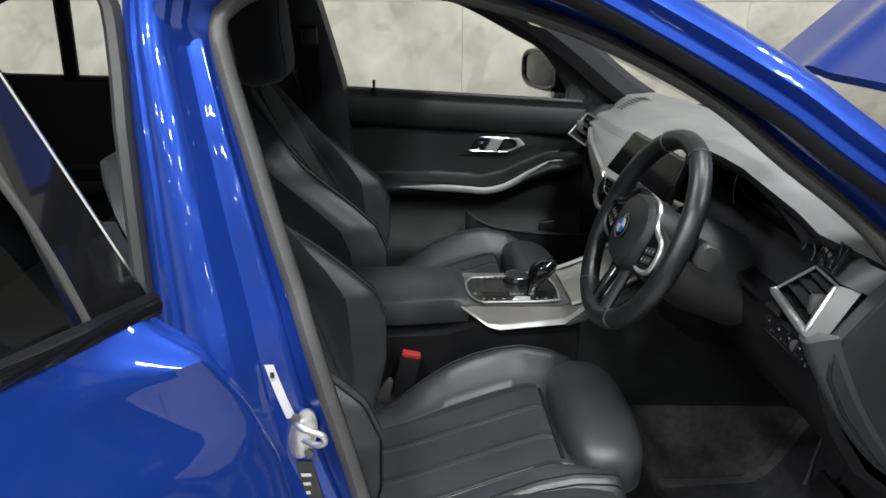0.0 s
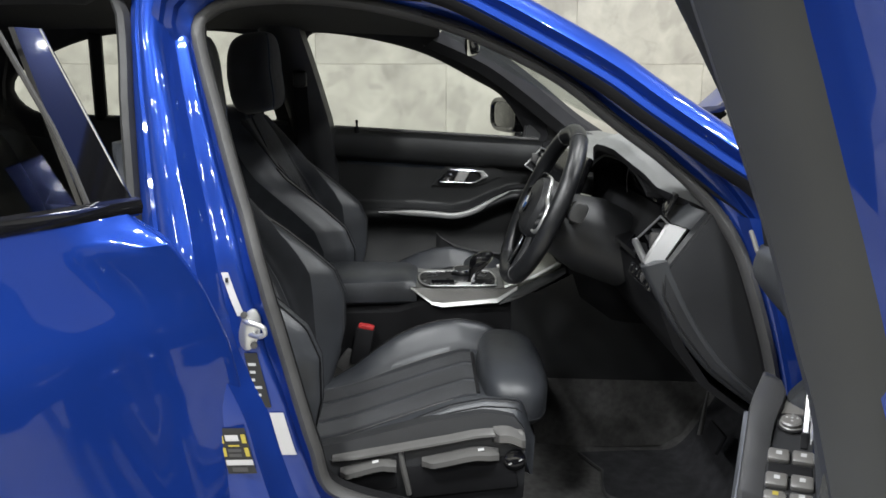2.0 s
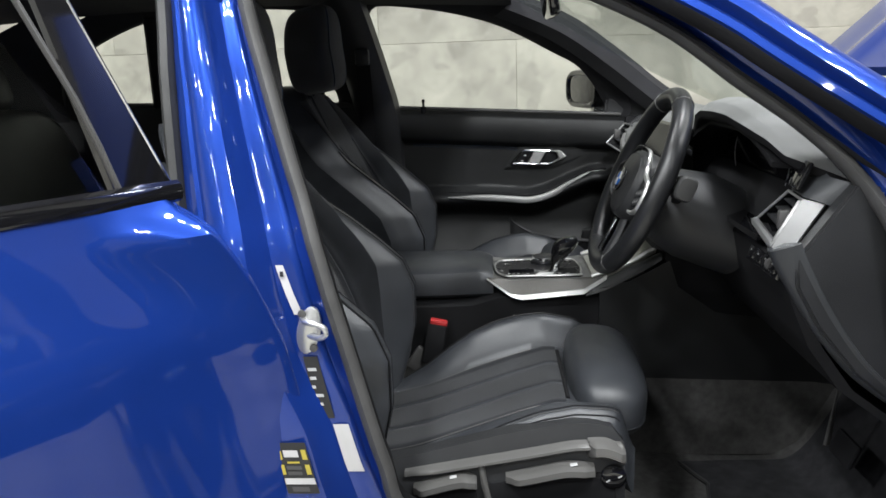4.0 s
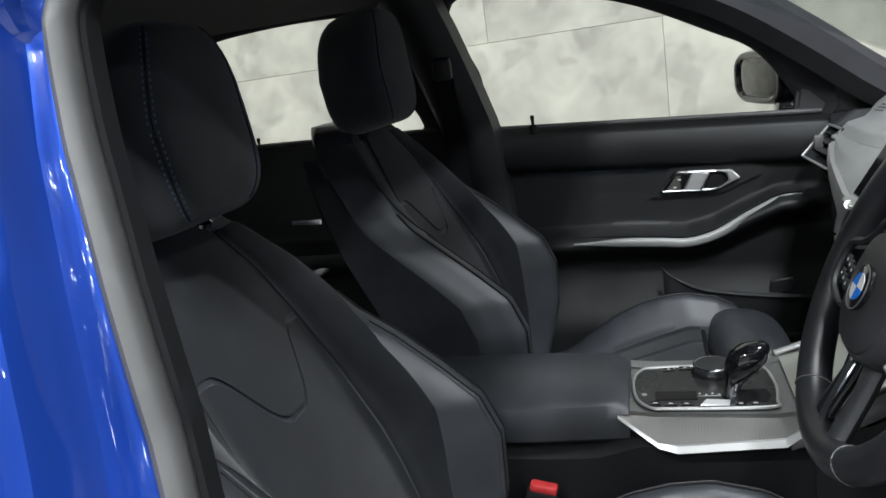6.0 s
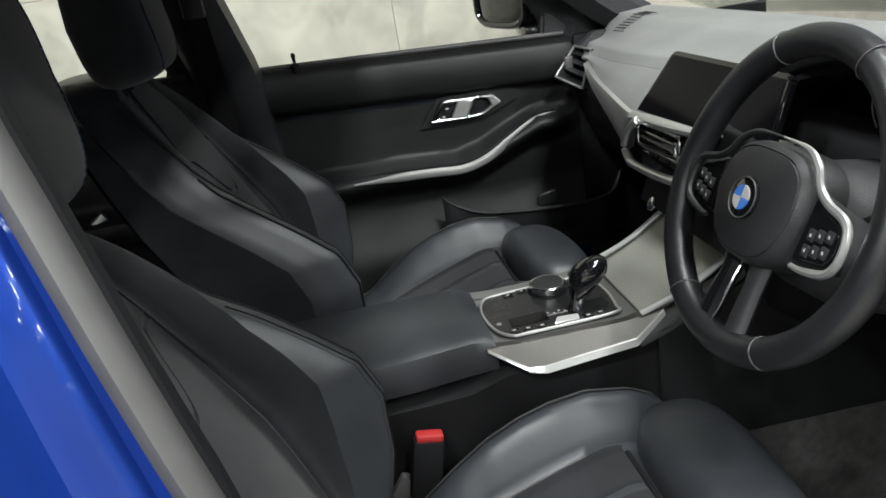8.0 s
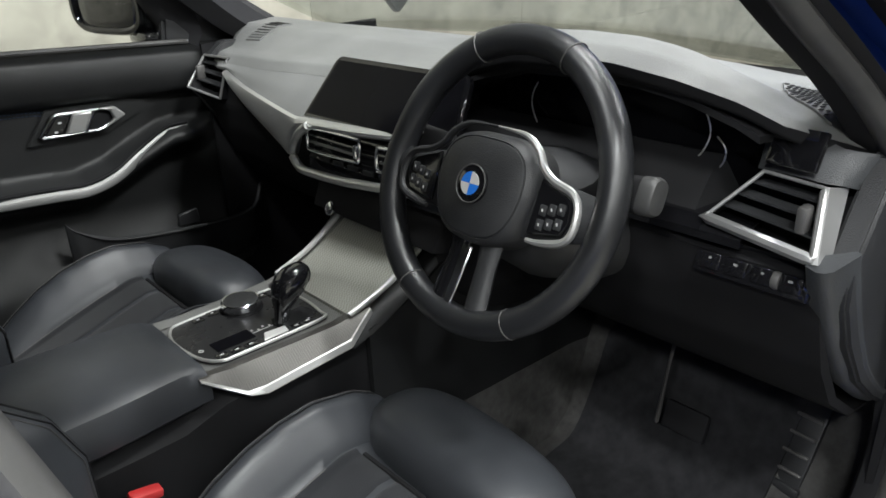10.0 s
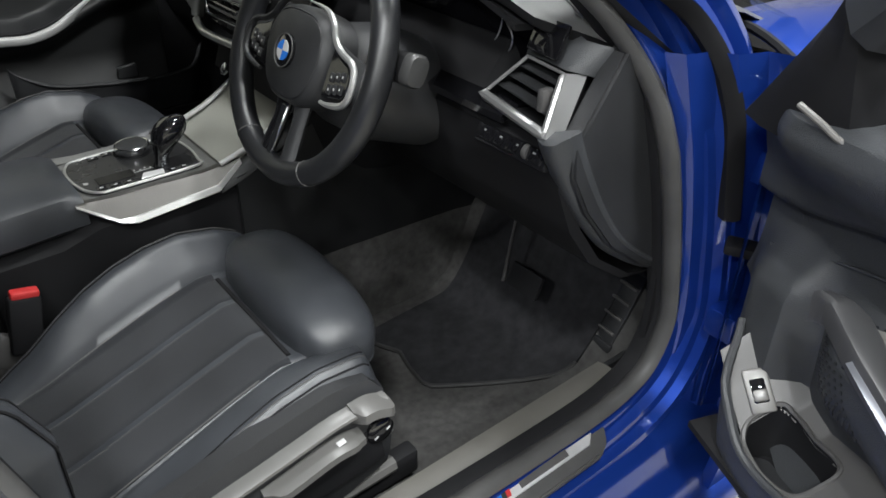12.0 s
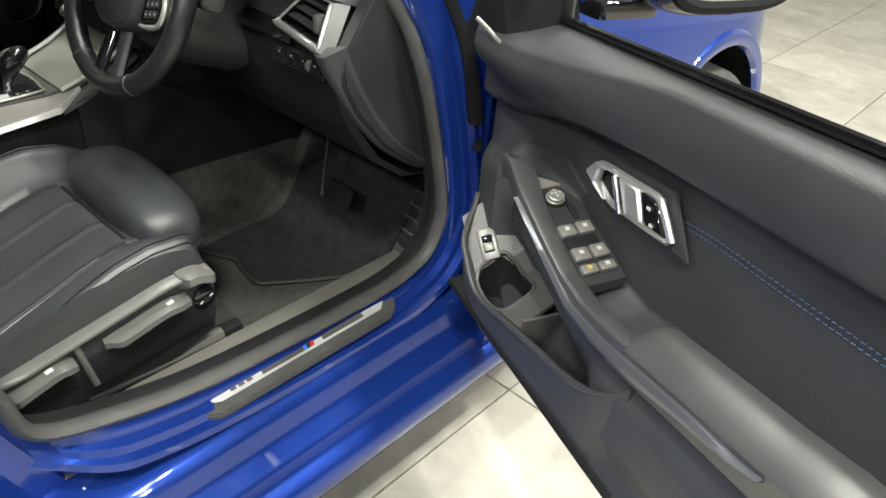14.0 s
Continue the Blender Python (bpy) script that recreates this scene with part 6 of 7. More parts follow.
part("cluster_cheek", sheet(lambda u, v: (0.80 + 0.08 * u, -0.115 + 0.02 * u, 0.90 + 0.12 * v), np.linspace(0, 1, 4), np.linspace(0, 1, 4), (0, 0.01, 0)), DARK, dash)
for arc in ([(-0.494, 1.034), (-0.506, 1.014), (-0.512, 0.995), (-0.507, 0.976), (-0.498, 0.962), (-0.481, 0.943)], [(-0.521, 0.992), (-0.531, 0.982), (-0.534, 0.972), (-0.529, 0.957), (-0.513, 0.946), (-0.498, 0.943)], [(-0.250, 1.030), (-0.236, 1.010), (-0.232, 0.990), (-0.240, 0.968), (-0.258, 0.945)]):
    part("cluster_arc", tube([(0.851, y, z) for y, z in catmull(arc, 24)], 0.0011, 6), ALU, cl)
part("light_switch_panel", box((0.008, 0.058, 0.044), pose(0.822, -0.627, 1.004, 0, 24, -6), 0.003), GLOSS, dash, "gloss black light switch panel")
# centre vents with bright frame
cf = [(0.708, 0.150, 0.924), (0.706, 0.180, 0.905), (0.705, 0.206, 0.872), (0.705, 0.207, 0.858), (0.704, 0.190, 0.845), (0.704, 0.168, 0.840), (0.708, 0.075, 0.842), (0.716, 0.0, 0.847), (0.735, -0.13, 0.856), (0.745, -0.17, 0.872), (0.755, -0.18, 0.91)]
vent = part("centre_vent", rows_mesh([[(0.728 + 0.05 * abs(y - 0.1) ** 1.6 * (y < 0.1) + a, y, z) for a, z in ((0.02, 0.915), (0.012, 0.90), (0.012, 0.87), (0.0, 0.858), (0.0, 0.83), (0.02, 0.82))] for y in np.linspace(0.19, -0.19, 16)]), GLOSS, dash, "black vent and climate panel")
part("vent_frame", tube(catmull(cf, 70), 0.008, 10), ALU, vent, "satin silver vent frame")
def vent_x(y):
    return 0.728 + 0.05 * abs(y - 0.1) ** 1.6 * (y < 0.1)
for y0, y1 in ((0.165, 0.015), (-0.03, -0.165)):
    slot = [(y0 + 0.004, 0.884), (y0, 0.912), (y0 - 0.012, 0.918), (y1 + 0.01, 0.922), (y1, 0.915), (y1 + 0.006, 0.888), (y1 + 0.016, 0.882), (y0 - 0.008, 0.878)]
    part("vent_ring", tube([(vent_x(y) - 0.013, y, z) for y, z in catmull(slot, 48, closed=True)], 0.0032, 8, closed=True, up=(1, 0, 0)), CHROME, vent)
    for i in range(2):
        part("vent_slat", tube([(vent_x(y) - 0.012, y, 0.893 + 0.012 * i) for y in np.linspace(y0 - 0.004, y1 + 0.006, 8)], 0.0026, 6), GLOSS if i else GREYP, vent)
    part("vent_tab", box((0.012, 0.008, 0.024), pose(vent_x(y1) - 0.014, y1 + 0.008, 0.900), 0.003), CHROME, vent)
for i in range(7):
    yb = 0.14 - 0.042 * i
    part("climate_button", box((0.003, 0.026, 0.009), pose(vent_x(yb) - 0.0005, yb, 0.862, 0, 0, 6), 0.001), PLASTIC, vent)
part("start_button", lathe([(0.012, 0), (0.012, 0.004), (0.009, 0.006), (0.002, 0.006)], pose(0.704, 0.100, 0.786, 0, -62), 20), CHROME, dash)
part("stack_face", sheet(lambda u, v: (0.728 - 0.02 * u + 0.02 * v * (1 - u), 0.16 - 0.32 * v, 0.828 - 0.050 * u), np.linspace(0, 1, 5), np.linspace(0, 1, 6), (0.03, 0, -0.01)), DARK, dash)
# end vents
for s in (-1, 1):
    A, B, C, D = [Vector((x, s * y, z)) for x, y, z in (((0.788, 0.549, 0.917), (0.770, 0.680, 0.908), (0.813, 0.664, 0.971), (0.820, 0.596, 0.973)) if s < 0 else ((0.770, 0.600, 0.897), (0.732, 0.668, 0.921), (0.792, 0.690, 0.980), (0.790, 0.578, 0.984)))]
    v1 = part("end_vent", rows_mesh([[A, B, C, D], [p + Vector((0.05, 0, -0.01)) for p in (A, B, C, D)]], wrap_v=True), DARK, dash)
    bm = bmesh.new()
    bm.faces.new([bm.verts.new(p + Vector((0.045, 0, -0.008))) for p in (A, B, C, D)])
    part("vent_back", bm, DARK, v1)
    part("vent_frame", tube([*(A.lerp(B, t) for t in (0, 0.05, 0.5, 0.95)), *(B.lerp(C, t) for t in (0, 0.06, 0.5, 0.94)), *(C.lerp(D, t) for t in (0, 0.1, 0.9)), *(D.lerp(A, t) for t in (0, 0.1, 0.9))], 0.0065, 8, closed=True, radii=([0.0070] * 4 + [0.0045] * 4 + [0.0022] * 3 + [0.0024] * 3) if s < 0 else [0.003] * 14), VENTALU, v1, "satin silver vent frame")
    for t in (0.25, 0.5, 0.75):
        a, b = A.lerp(D, t) + Vector((0.008, 0, 0)), B.lerp(C, t) + Vector((0.008, 0, 0))
        part("vent_slat", rows_mesh([[p + Vector(q) for q in ((-0.002, 0, 0.0012), (0.016, 0, 0.0022), (0.018, 0, 0), (0.016, 0, -0.0022), (-0.002, 0, -0.0012))] for p in (a, b)], wrap_v=True, cap=True), PLASTIC, v1)
    if s < 0:
        part("vent_cheek", rows_mesh([[B.lerp(C, t) + Vector((-0.003, 0.0, 0)), B.lerp(C, t) + Vector((-0.002, -0.006, 0)), Vector((0.792, -0.690, 0.899)).lerp(Vector((0.840, -0.678, 0.965)), t), Vector((0.797, -0.684, 0.897)).lerp(Vector((0.845, -0.672, 0.963)), t)] for t in np.linspace(-0.03, 1.03, 8)]), VENTALU, v1, "satin silver outer cheek of the vent")
    part("vent_wheel", box((0.02, 0.012, 0.03), Matrix.Translation(B.lerp(C, 0.5).lerp(A.lerp(D, 0.5), 0.16)), 0.004), GREYP, v1)
low = [(0.828, -0.585, 0.972), (0.823, -0.620, 0.974), (0.817, -0.664, 0.974), (0.826, -0.676, 0.972), (0.843, -0.684, 0.966), (0.87, -0.690, 0.955)]
high = [(0.845, -0.585, 1.020), (0.85, -0.620, 1.018), (0.850, -0.664, 1.004), (0.856, -0.682, 1.002), (0.866, -0.694, 1.000), (0.885, -0.700, 0.998)]
part("vent_shoulder", rows_mesh([[Vector(a).lerp(Vector(b), t) for t in (0, 0.15, 0.5, 0.85, 1.0)] for a, b in zip(low, high)]), DOORPAD, dash)
# speaker grille on the dashboard's end
def dash_z(x, y):
    pts = [dash_top(u, (y + 0.715) / 1.43) for u in np.linspace(0.2, 0.72, 40)]
    pts.sort()
    return float(np.interp(x, [p[0] for p in pts], [p[2] for p in pts]))
for s in (-1, 1):
    def grille(u, v):
        x = 0.862 + 0.078 * u
        y = s * (0.557 + 0.062 * v - 0.012 * u) if s > 0 else -(0.592 + 0.050 * v - 0.042 * u)
        return x, y, dash_z(x, y) + 0.003
    hx = part("tweeter_grille", sheet(grille, np.linspace(0, 1, 8), np.linspace(0, 1, 8), (0, 0, -0.008)), SOFT, dash, "grey perforated tweeter grille")
    bm = bmesh.new()
    for i in range(9):
        for j in range(7):
            p = grille(0.08 + 0.105 * i, 0.09 + 0.13 * j + 0.06 * (i % 2))
            lathe([(0.0033, 0), (0.0033, 0.0006)], pose(p[0], p[1], p[2] + 0.0004), 6, bm=bm)
    part("grille_hole", bm, DARK, hx)
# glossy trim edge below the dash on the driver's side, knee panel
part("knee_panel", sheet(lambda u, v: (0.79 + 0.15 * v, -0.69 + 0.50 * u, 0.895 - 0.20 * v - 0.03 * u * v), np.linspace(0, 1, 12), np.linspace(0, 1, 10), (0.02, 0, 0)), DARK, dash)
KNEE = catmull([(0.764, 0.903), (0.781, 0.868), (0.83, 0.788), (0.89, 0.713), (0.955, 0.660), (1.0, 0.630)], 30)
rows = []
for i, p in enumerate(KNEE):
    t = KNEE[min(i + 1, 29)] - KNEE[max(i - 1, 0)]
    t = t / np.linalg.norm(t)
    n = np.array([-t[1], t[0]])
    w = 0.034 - 0.018 * i / 29
    rows.append([(p[0] + n[0] * d, y, p[1] + n[1] * d) for d, y in [(0.012, -0.672), (0.0, -0.676), (-0.004, -0.688), (-0.002, -0.697), (0.003, -0.703), (w, -0.7155), (w + 0.003, -0.7150), (w + 0.004, -0.710)]])
part("knee_edge", rows_mesh(rows, cap=True), DOORPAD, dash)
ROW = pose(0.787, -0.612, 0.867, 0, 22)
lights = part("switch_strip", box((0.010, 0.134, 0.032), ROW, 0.004), GLOSS, dash, "gloss black switch strip")
for i in range(4):
    key = part("small_switch", box((0.008, 0.026, 0.020), ROW @ pose(-0.004, -0.046 + 0.031 * i, 0), 0.003), GLOSS, lights)
    part("switch_mark", box((0.0006, 0.005 - 0.002 * (i % 2), 0.0025), ROW @ pose(-0.0084, -0.046 + 0.031 * i, 0.003), 0), DIMPRINT, key)
part("dimmer_wheel", lathe([(0.010, -0.004), (0.011, 0.0), (0.010, 0.004)], ROW @ pose(-0.002, -0.030, 0, 90), 16), GREYP, lights)
# ---- steering wheel ----
WC = Vector((0.631, -0.360, 0.950))
zax = Vector((-math.cos(radians(24)), 0, math.sin(radians(24))))
xax = Vector((0, -1, 0))
yax = zax.cross(xax)
WM = Matrix((( *[xax[0], yax[0], zax[0]], WC[0]), (*[xax[1], yax[1], zax[1]], WC[1]), (*[xax[2], yax[2], zax[2]], WC[2]), (0, 0, 0, 1)))
def wl(x, y, z):
    return WM @ Vector((x, y, z))
angles = np.linspace(0, 2 * math.pi, 90, endpoint=False)
RR = 0.168
wheel = part("steering_wheel", tube([wl(RR * math.cos(a), RR * math.sin(a) * (0.955 if math.sin(a) < 0 else 1.04), 0.0) for a in angles], 0.0175, 16, closed=True, flat=1.05, up=tuple(zax)), WHEELSKIN, car, "black leather sports steering wheel")
for a0 in (66, 114, 240, 300):
    part("rim_seam", tube([wl((RR + 0.0180 * math.cos(b)) * math.cos(radians(a0)), (RR + 0.0180 * math.cos(b)) * math.sin(radians(a0)) * (0.955 if a0 > 180 else 1.04), 0.0187 * math.sin(b)) for b in np.linspace(0, 2 * math.pi, 24, endpoint=False)], 0.0009, 5, closed=True, up=(0.3, 0.5, 0.8)), GREYP, wheel)
def hub(a, k=1.0):
    """Outline of the airbag cover: wide rounded top, narrower foot."""
    c, s = math.cos(a), math.sin(a)
    r = 0.5 ** (1 / 3.0) / (0.5 * abs(c) ** 3.0 + 0.5 * abs(s) ** 3.0) ** (1 / 3.0) / 1.0
    return k * 0.0765 * r * c * (1 - 0.20 * max(0, -s)) / 1.0, k * 0.0665 * r * s - 0.002
around = np.linspace(0, 2 * math.pi, 60, endpoint=False)
part("airbag_cover", rows_mesh([[wl(*hub(a, k), h) for a in around] for k, h in ((0.99, -0.03), (1.0, -0.012), (0.985, 0.004), (0.94, 0.015), (0.87, 0.020), (0.855, 0.0185), (0.84, 0.021), (0.72, 0.0245), (0.5, 0.0275), (0.3, 0.0285), (0.02, 0.029))], wrap_v=True, cap=True), PLASTIC, wheel, "black airbag cover")
badge = part("badge_ring", lathe([(0.023, 0.0), (0.023, 0.003), (0.021, 0.0045), (0.002, 0.0045)], WM @ pose(0, 0.0, 0.029), 40), GLOSS, wheel, "round badge")
part("badge_edge", tube([wl(0.022 * math.cos(a), 0.022 * math.sin(a), 0.0335) for a in np.linspace(0, 2 * math.pi, 40, endpoint=False)], 0.0008, 6, closed=True, up=tuple(zax)), GREYP, badge)
for q in range(4):
    pts = [(0, 0)] + [(0.0135 * math.cos(a), 0.0135 * math.sin(a)) for a in np.linspace(q * math.pi / 2, (q + 1) * math.pi / 2, 9)]
    part("badge_quarter", prism(pts, 0.0012, WM @ pose(0, 0, 0.0336), 0), BLUEP if q % 2 else WHITE, badge)
for s in (-1, 1):
    part("spoke", rows_mesh([[wl(s * x, y + h * math.sin(b), zz + 0.012 * math.cos(b)) for b in np.linspace(0, 2 * math.pi, 14, endpoint=False)] for x, y, h, zz in ((0.06, -0.004, 0.040, -0.006), (0.10, -0.006, 0.034, -0.005), (0.135, -0.004, 0.028, -0.003), (0.165, 0.0, 0.022, 0.0))], wrap_v=True, cap=True), PLASTIC, wheel)
    field = [(0.078, -0.036), (0.122, -0.028), (0.131, -0.012), (0.129, 0.004), (0.120, 0.014), (0.092, 0.022), (0.080, 0.028)]
    part("switch_field", prism([(s * x, y) for x, y in (field if s > 0 else field[::-1])], 0.006, WM @ pose(0, 0, 0.006), 0.002), GLOSS, wheel)
    arc = [(0.0, 0.071), (0.043, 0.068), (0.067, 0.055), (0.080, 0.038), (0.098, 0.027), (0.126, 0.019), (0.137, 0.004), (0.138, -0.020), (0.127, -0.034), (0.10, -0.041), (0.082, -0.042)]
    arc = catmull(arc, 50)
    part("switch_trim", tube([wl(s * x, y, 0.012) for x, y in arc], 0.004, 8, up=tuple(zax), radii=[0.0012 + 0.0034 * smooth(0, 0.3, i / 49) * (1 - 0.5 * smooth(0.85, 1, i / 49)) for i in range(50)]), ALU if s > 0 else PLASTIC, wheel, "silver spoke trim" if s > 0 else "")
    for i in range(3):
        for j in range(2):
            bx, by = s * (0.094 + 0.0118 * i), -0.022 + 0.016 * j + 0.003 * i
            part("wheel_button", box((0.0100, 0.0125, 0.003), WM @ pose(bx, by, 0.0122), 0.0015), PLASTIC, wheel)
            part("button_mark", box((0.0018, 0.0032, 0.0005), WM @ pose(bx, by, 0.0139, 0, 0, 20), 0), PRINT, wheel)
    part("lower_spoke", rows_mesh([[wl(s * x + w * math.cos(b), y, zz + 0.009 * math.sin(b)) for b in np.linspace(0, 2 * math.pi, 12, endpoint=False)] for x, y, w, zz in ((0.024, -0.050, 0.018, -0.004), (0.024, -0.09, 0.014, -0.006), (0.030, -0.155, 0.017, 0.0))], wrap_v=True, cap=True), GLOSS if s < 0 else PLASTIC, wheel)
part("spoke_insert", prism([(-0.010, -0.070), (0.006, -0.072), (-0.006, -0.150), (-0.018, -0.150)], 0.004, WM @ pose(0, 0, 0.004), 0.0015), CHROME, wheel, "silver lower spoke insert")
# column, shroud and stalks
col = part("steering_column", rows_mesh([[wl(w * math.cos(b), -0.012 + h * math.sin(b), zz) for b in np.linspace(0, 2 * math.pi, 24, endpoint=False)] for w, h, zz in ((0.06, 0.05, -0.035), (0.085, 0.07, -0.06), (0.095, 0.085, -0.12), (0.09, 0.08, -0.22))], wrap_v=True, cap=True), PLASTIC, car, "black steering column shroud")
for s in (-1, 1):
    ring = lambda x, y, z, h, d: [wl(s * x, y + h * math.copysign(abs(math.sin(q)) ** 0.6, math.sin(q)), z + d * math.copysign(abs(math.cos(q)) ** 0.6, math.cos(q))) for q in np.linspace(0, 2 * math.pi, 20, endpoint=False)]
    stalk = part("stalk", rows_mesh([ring(*q) for q in ((0.075, 0.010, -0.060, 0.010, 0.009), (0.110, 0.026, -0.048, 0.012, 0.010), (0.122, 0.031, -0.043, 0.019, 0.014), (0.130, 0.033, -0.040, 0.020, 0.015), (0.178, 0.037, -0.034, 0.020, 0.015))], wrap_v=True, cap=True), DARK, col, "black control stalk")
    part("stalk_cap", rows_mesh([ring(*q) for q in ((0.1785, 0.037, -0.034, 0.0205, 0.0155), (0.192, 0.038, -0.032, 0.021, 0.016), (0.197, 0.038, -0.032, 0.018, 0.014), (0.199, 0.038, -0.032, 0.008, 0.006))], wrap_v=True, cap=True), STALKCAP, stalk, "dark grey end cap")
    part("stalk_mark", box((0.012, 0.003, 0.0006), Matrix.Translation(wl(s * 0.160, 0.044, -0.0185)) @ WM.to_3x3().to_4x4(), 0), PRINT, stalk)
# pedals: hinged accelerator plate with ribs, brake with a slim arm
ped = part("accelerator_pedal", box((0.014, 0.052, 0.19), pose(1.135, -0.585, 0.440, 0, 28, -6), 0.005), PLASTIC, car, "black ribbed accelerator pedal")
for i in range(5):
    part("pedal_rib", box((0.006, 0.044, 0.006), pose(1.135, -0.585, 0.440, 0, 28, -6) @ pose(-0.009, 0, -0.07 + 0.032 * i), 0.002), GREYP, ped)
part("pedal_hinge", box((0.03, 0.07, 0.022), pose(1.095, -0.575, 0.352, 0, 10, -6), 0.006), PLASTIC, ped)
bp = part("brake_pedal", box((0.012, 0.080, 0.050), pose(1.026, -0.428, 0.440, 0, 22), 0.005), DARK, car, "black rubber brake pedal")
part("pedal_arm", tube(catmull([(1.013, -0.381, 0.424), (1.015, -0.385, 0.46), (1.018, -0.390, 0.52), (1.030, -0.396, 0.60), (1.08, -0.400, 0.74)], 20), 0.006, 8, flat=0.5, radii=[0.0085 - 0.0045 * smooth(0.0, 0.35, i / 19) for i in range(20)]), GREYP, bp, "grey metal pedal arm")

# ---- mirror inside, far A pillar trim, sun visors ----
part("far_pillar_trim", rows_mesh([[(x + a, y + b, z + c) for a, b, c in ((0.0, 0.05, -0.01), (0.0, 0.0, -0.02), (0.03, -0.035, 0.0), (0.06, -0.02, 0.03), (0.07, 0.03, 0.05))] for x, y, z in catmull([(0.38, 0.60, 1.34), (0.55, 0.63, 1.265), (0.70, 0.68, 1.165), (0.85, 0.72, 1.05), (0.95, 0.73, 0.985)], 20)]), HEADLINER, car)
part("near_pillar_trim", rows_mesh([[(x + a, -(y + b), z + c) for a, b, c in ((0.0, 0.05, -0.01), (0.0, 0.0, -0.02), (0.03, -0.035, 0.0), (0.06, -0.02, 0.03), (0.07, 0.03, 0.05))] for x, y, z in catmull([(0.38, 0.56, 1.34), (0.55, 0.59, 1.275), (0.70, 0.635, 1.175), (0.85, 0.67, 1.06), (0.95, 0.69, 0.985)], 20)]), HEADLINER, car)
rv = part("rear_view_mirror", blob((0.03, 0.24, 0.07), pose(0.50, 0.0, 1.31, 0, -10), 4, 24), GLOSS, car, "black interior mirror")
part("mirror_stem", tube([(0.52, 0, 1.33), (0.58, 0, 1.36)], 0.012, 8), DARK, rv)


# ---- rear door, swung open behind the middle pillar ----
RD = Matrix.Translation((-0.075, -0.776, -0.022)) @ Matrix.Rotation(radians(62), 4, "Z")
def rdm(p):
    """Closed door frame: x back along the door, y out, turned about its hinges."""
    v = RD @ Vector((-p[0], -p[1], p[2]))
    return tuple(v)
FRONT_EDGE = [(0.30, -0.10), (0.60, -0.115), (0.74, -0.108), (0.83, -0.088), (0.92, -0.048), (0.97, -0.016), (1.007, 0.008), (1.05, 0.03)]
SCOOP = catmull([(0.30, 0.120), (0.36, 0.126), (0.42, 0.124), (0.52, 0.113), (0.62, 0.104), (0.72, 0.098), (0.80, 0.096), (0.86, 0.095), (0.90, 0.089), (0.97, 0.070), (1.07, 0.046)], 80)
def rskin(s, v):
    """Door skin: a crease under the windows, a hollow below it and a flared foot."""
    x, y, z = rskin_edge(s, v)
    k = smooth(0.0, 0.16, s)
    return x, y * (1 - k) + float(np.interp(z, SCOOP[:, 0], SCOOP[:, 1])) * k, z
def rskin_edge(s, v):
    z = 0.30 + (1.05 + 0.02 * s - 0.30) * v
    return s + lerp_table(FRONT_EDGE, z) * (1 - smooth(0.1, 0.5, s)), 0.112 + 0.014 * math.sin(math.pi * v) - 0.035 * (1 - smooth(0.0, 0.03, s)) - 0.058 * smooth(0.935, 1.0, v), z
rear_door = part("rear_door", mapped(sheet(rskin, np.concatenate([np.linspace(0, 0.04, 12), np.linspace(0.05, 1.0, 30)]), np.linspace(0, 1, 50), (0, -0.015, 0)), rdm), PAINT, car, "open blue rear door")
part("rear_door_inner", mapped(box((0.92, 0.05, 0.56), pose(0.52, 0.012, 0.60), 0.02), rdm), PLASTIC, rear_door)
part("belt_trim", mapped(tube([(s, 0.046, 1.056 + 0.02 * s) for s in np.linspace(0.03, 0.98, 20)], 0.011, 8, flat=1.3), rdm), GLOSS, rear_door, "gloss black belt trim")
part("window_channel", mapped(tube([(0.108, 0.040, 1.058), (0.125, 0.034, 1.122), (0.143, 0.026, 1.182), (0.20, -0.005, 1.34)], 0.008, 8, flat=0.5), rdm), GREYP, rear_door, "grey window channel")
part("pillar_cover", mapped(sheet(lambda u, v: (0.022 + 0.105 * v + (0.085 - 0.05 * v) * u, 0.030 - 0.03 * v, 1.05 + 0.26 * v), np.linspace(0, 1, 5), np.linspace(0, 1, 10), (0, -0.012, 0)), rdm), GLOSS, rear_door, "gloss black pillar cover")
part("cover_edge", mapped(tube([(0.020, 0.030, 1.05), (0.125, 0.0, 1.31)], 0.002, 6), rdm), CHROME, rear_door)
bm = bmesh.new()
bm.faces.new([bm.verts.new(rdm(p)) for p in ((0.12, 0.042, 1.05), (0.95, 0.042, 1.07), (0.85, -0.02, 1.30), (0.66, -0.03, 1.345), (0.235, -0.03, 1.34))])
part("rear_door_glass", bm, TINT, rear_door).visible_shadow = False

# ---- labels and striker on the middle pillar ----
SM = pose(0.086, -0.731, 0.806, 0, 14) @ pose(0, 0, 0, 90)
striker = part("door_striker", lathe([(0.022, 0), (0.022, 0.005), (0.017, 0.008), (0.002, 0.008)], SM @ Matrix.Diagonal((0.8, 1.7, 1, 1)), 28), ALU, car, "bare metal door striker")
LOOPM = Matrix.Translation((-0.035, 0.012, -0.014))
part("striker_loop", tube([LOOPM @ Vector(p) for p in catmull([(0.112, -0.745, 0.838), (0.122, -0.762, 0.838), (0.138, -0.768, 0.836), (0.149, -0.768, 0.830), (0.150, -0.767, 0.819), (0.138, -0.762, 0.813), (0.118, -0.745, 0.812)], 30)], 0.0045, 10), ALU, striker)
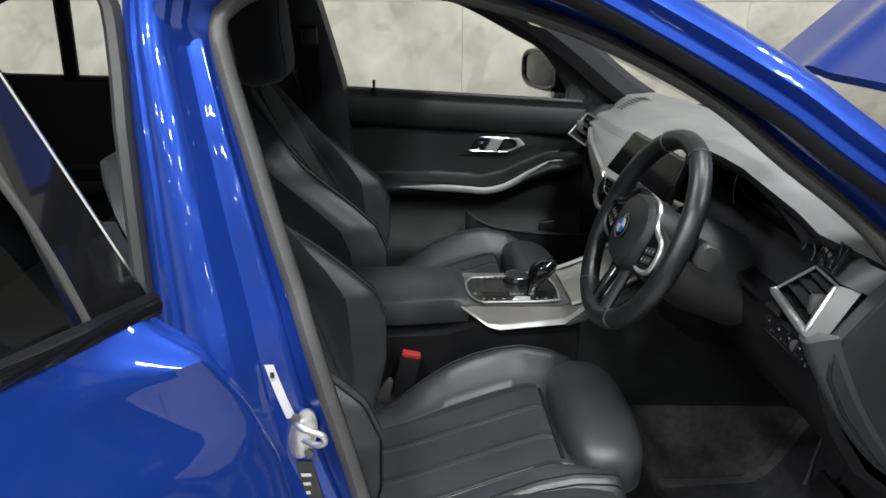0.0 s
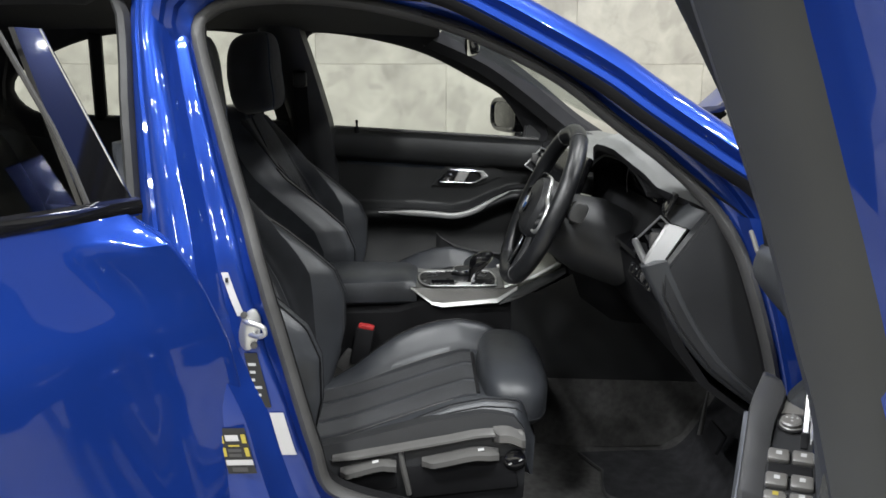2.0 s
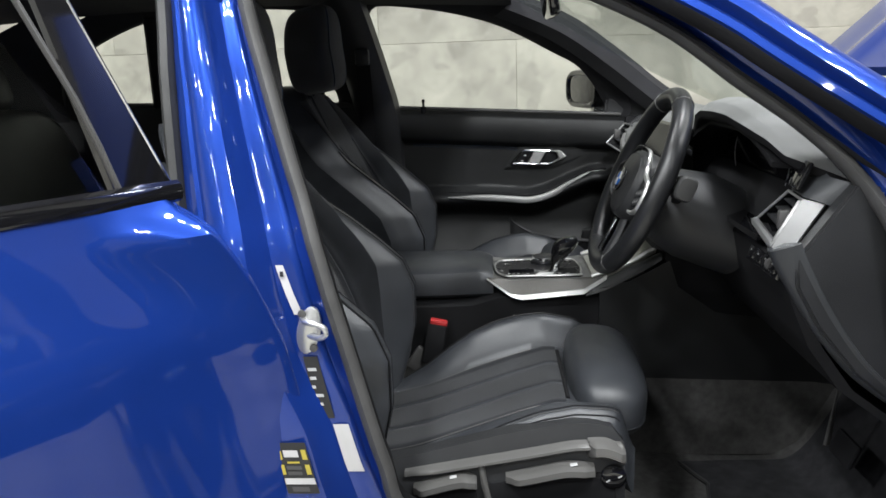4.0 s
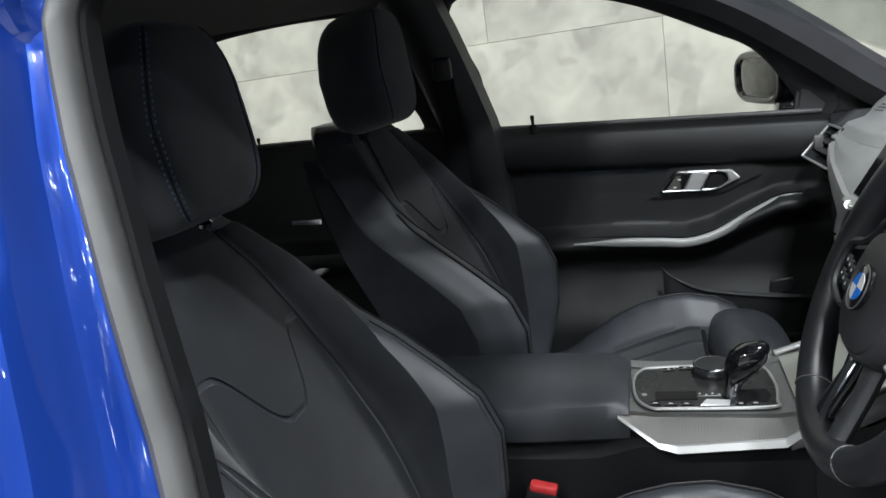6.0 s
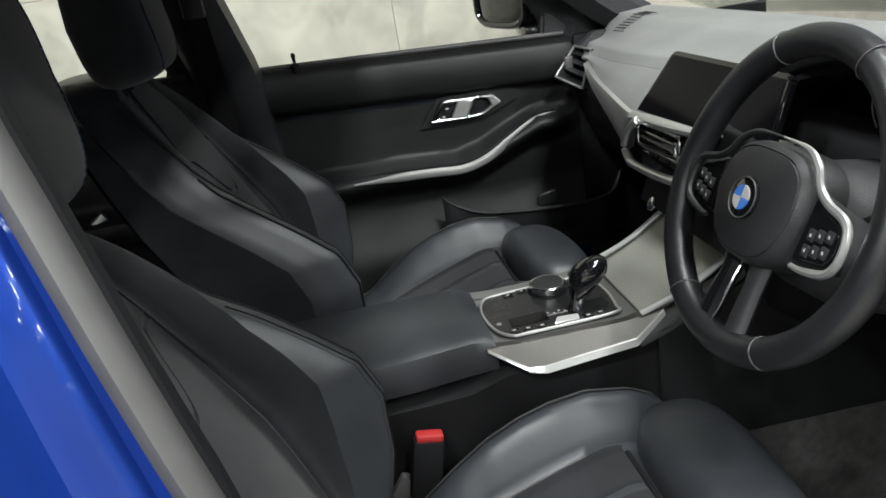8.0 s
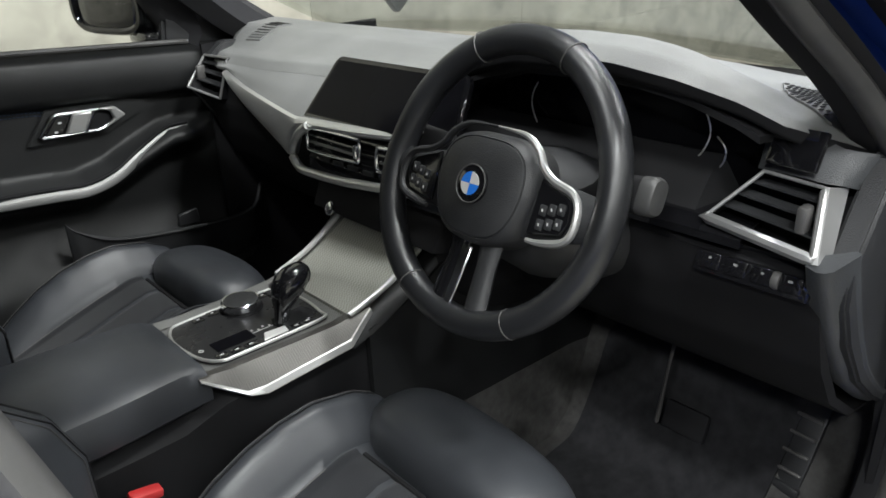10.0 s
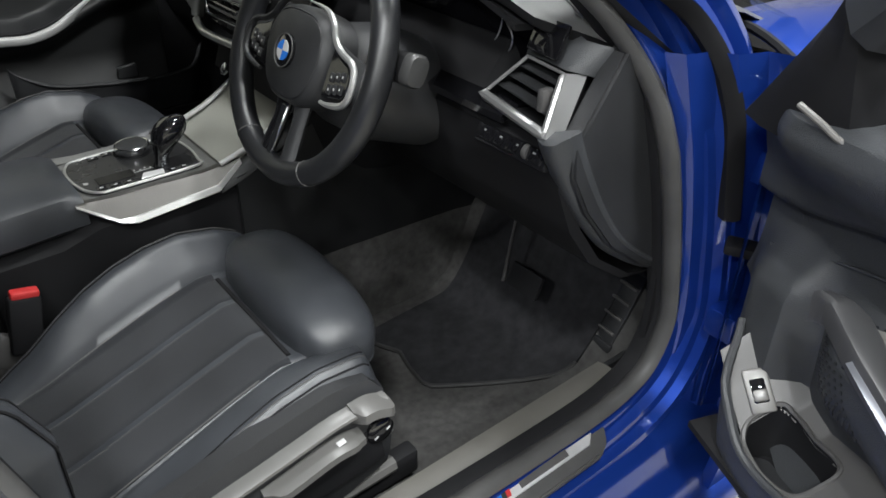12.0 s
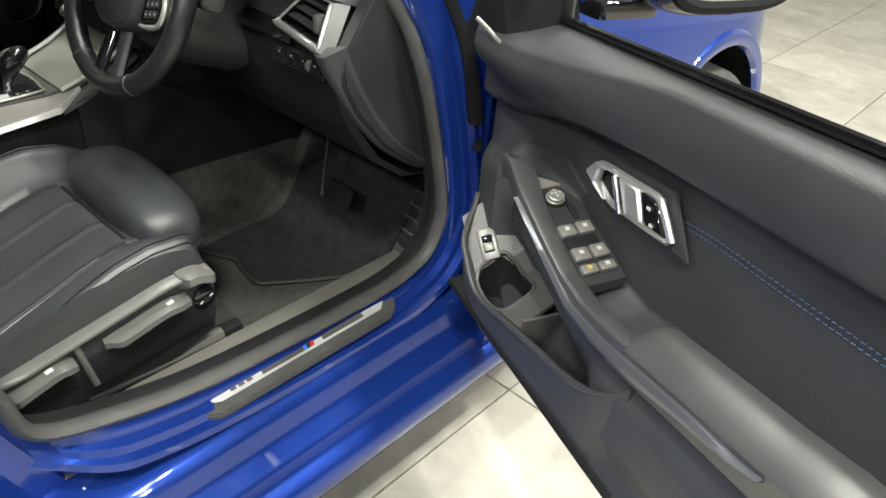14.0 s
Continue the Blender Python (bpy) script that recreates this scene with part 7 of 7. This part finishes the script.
for z in (0.834, 0.780):
    part("striker_screw", lathe([(0.006, 0), (0.006, 0.003), (0.002, 0.004)], pose(0.086 - 0.25 * (z - 0.806), -0.739, z, 90), 12), GREYP, striker)
def pillar_label(z0, z1, a0, a1, mat, parent, name, out, lean=0.0):
    """A thin sticker on the pillar; lean moves it towards the seal as it goes down."""
    rows = []
    for z in np.linspace(z0, z1, 6):
        xr, xf = bpillar(z)[0][0], bpillar(z)[-1][0]
        k = lean * (z1 - z) / (z1 - z0)
        rows.append([(xr + (xf - xr) * (a + k), -(inner_y(z) + out), z) for a in (a0, a1)])
    return part(name, rows_mesh(rows), mat, parent)
lab = pillar_label(0.831, 0.905, 0.672, 0.735, WHITE, car, "pillar_label", -0.0065, 0.05)
part("label_mark", box((0.005, 0.001, 0.008), pose(0.052, -0.7335, 0.893), 0), BLACKPRINT, lab)
pillar_label(0.665, 0.765, 0.70, 0.80, BLACKPRINT, car, "tyre_label", -0.0065)
for i in range(6):
    pillar_label(0.672 + 0.014 * i, 0.677 + 0.014 * i, 0.71, 0.735 + 0.018 * (i % 3), PRINT, lab, "printed_bar", -0.0055)
pillar_label(0.575, 0.655, 0.775, 0.875, WHITE, car, "lower_label", -0.0065)
# small service sticker beside the rear door edge
oil = pillar_label(0.572, 0.655, 0.465, 0.650, BLACKPRINT, car, "service_sticker", 0.0510)
for z0, z1, a0, a1, mat in ((0.632, 0.643, 0.50, 0.59, WHITE), (0.622, 0.625, 0.51, 0.585, YELLOW), (0.612, 0.618, 0.50, 0.59, GREYP), (0.603, 0.609, 0.50, 0.585, GREYP), (0.628, 0.644, 0.61, 0.64, YELLOW), (0.604, 0.620, 0.612, 0.64, YELLOW), (0.628, 0.642, 0.468, 0.488, YELLOW), (0.604, 0.620, 0.468, 0.488, YELLOW),
                            (0.588, 0.598, 0.470, 0.648, WHITE), (0.576, 0.584, 0.50, 0.60, GREYP)):
    pillar_label(z0, z1, a0, a1, mat, oil, "sticker_bar", 0.0520)


# ---- floor tiles and wall panels ----
def slab(w, h, d):
    bm = box((w, h, d), Matrix(), 0.0015, 1)
    me = bpy.data.meshes.new("slab")
    bm.to_mesh(me)
    bm.free()
    return me
S = 0.60
tile_mesh = slab(S - 0.004, S - 0.004, 0.012)
tile_mesh.materials.append(TILE)
for i in range(-12, 11):
    for j in range(-15, 5):
        x, y = 1.205 + S * (i + 0.5), -0.855 + S * (j + 0.5)
        if not (-2.2 < x < 5.2 and -4.6 < y < WALL_Y):
            continue
        t = new("tile", tile_mesh)
        t.parent = floor
        t.location = (x, y, -0.006)
rest = bmesh.new()
for i in range(-12, 11):
    for j in range(-15, 5):
        x, y = 1.205 + S * (i + 0.5), -0.855 + S * (j + 0.5)
        if (-2.2 < x < 5.2 and -4.6 < y < WALL_Y) or not (-6.2 < x < 7.2 and -9.6 < y < WALL_Y):
            continue
        box((S - 0.004, S - 0.004, 0.012), pose(x, y, -0.006), 0, bm=rest)
r = part("tile_field", rest, TILE, floor)
r["kind"] = "stuff"
panel_mesh = slab(1.1992, 0.012, 0.5992)
panel_mesh.materials.append(CONCRETE)
wall_far = bpy.data.objects["wall_far"]
for row in range(-2, 4):
    for i in range(-5, 6):
        off = 0.6 if row % 2 else 0.0
        p = new("panel", panel_mesh)
        p.parent = wall_far
        p.location = (-0.12 + 0.6 + 1.2 * i + off, WALL_Y + 0.006, 1.28 + 0.3 + 0.6 * row)
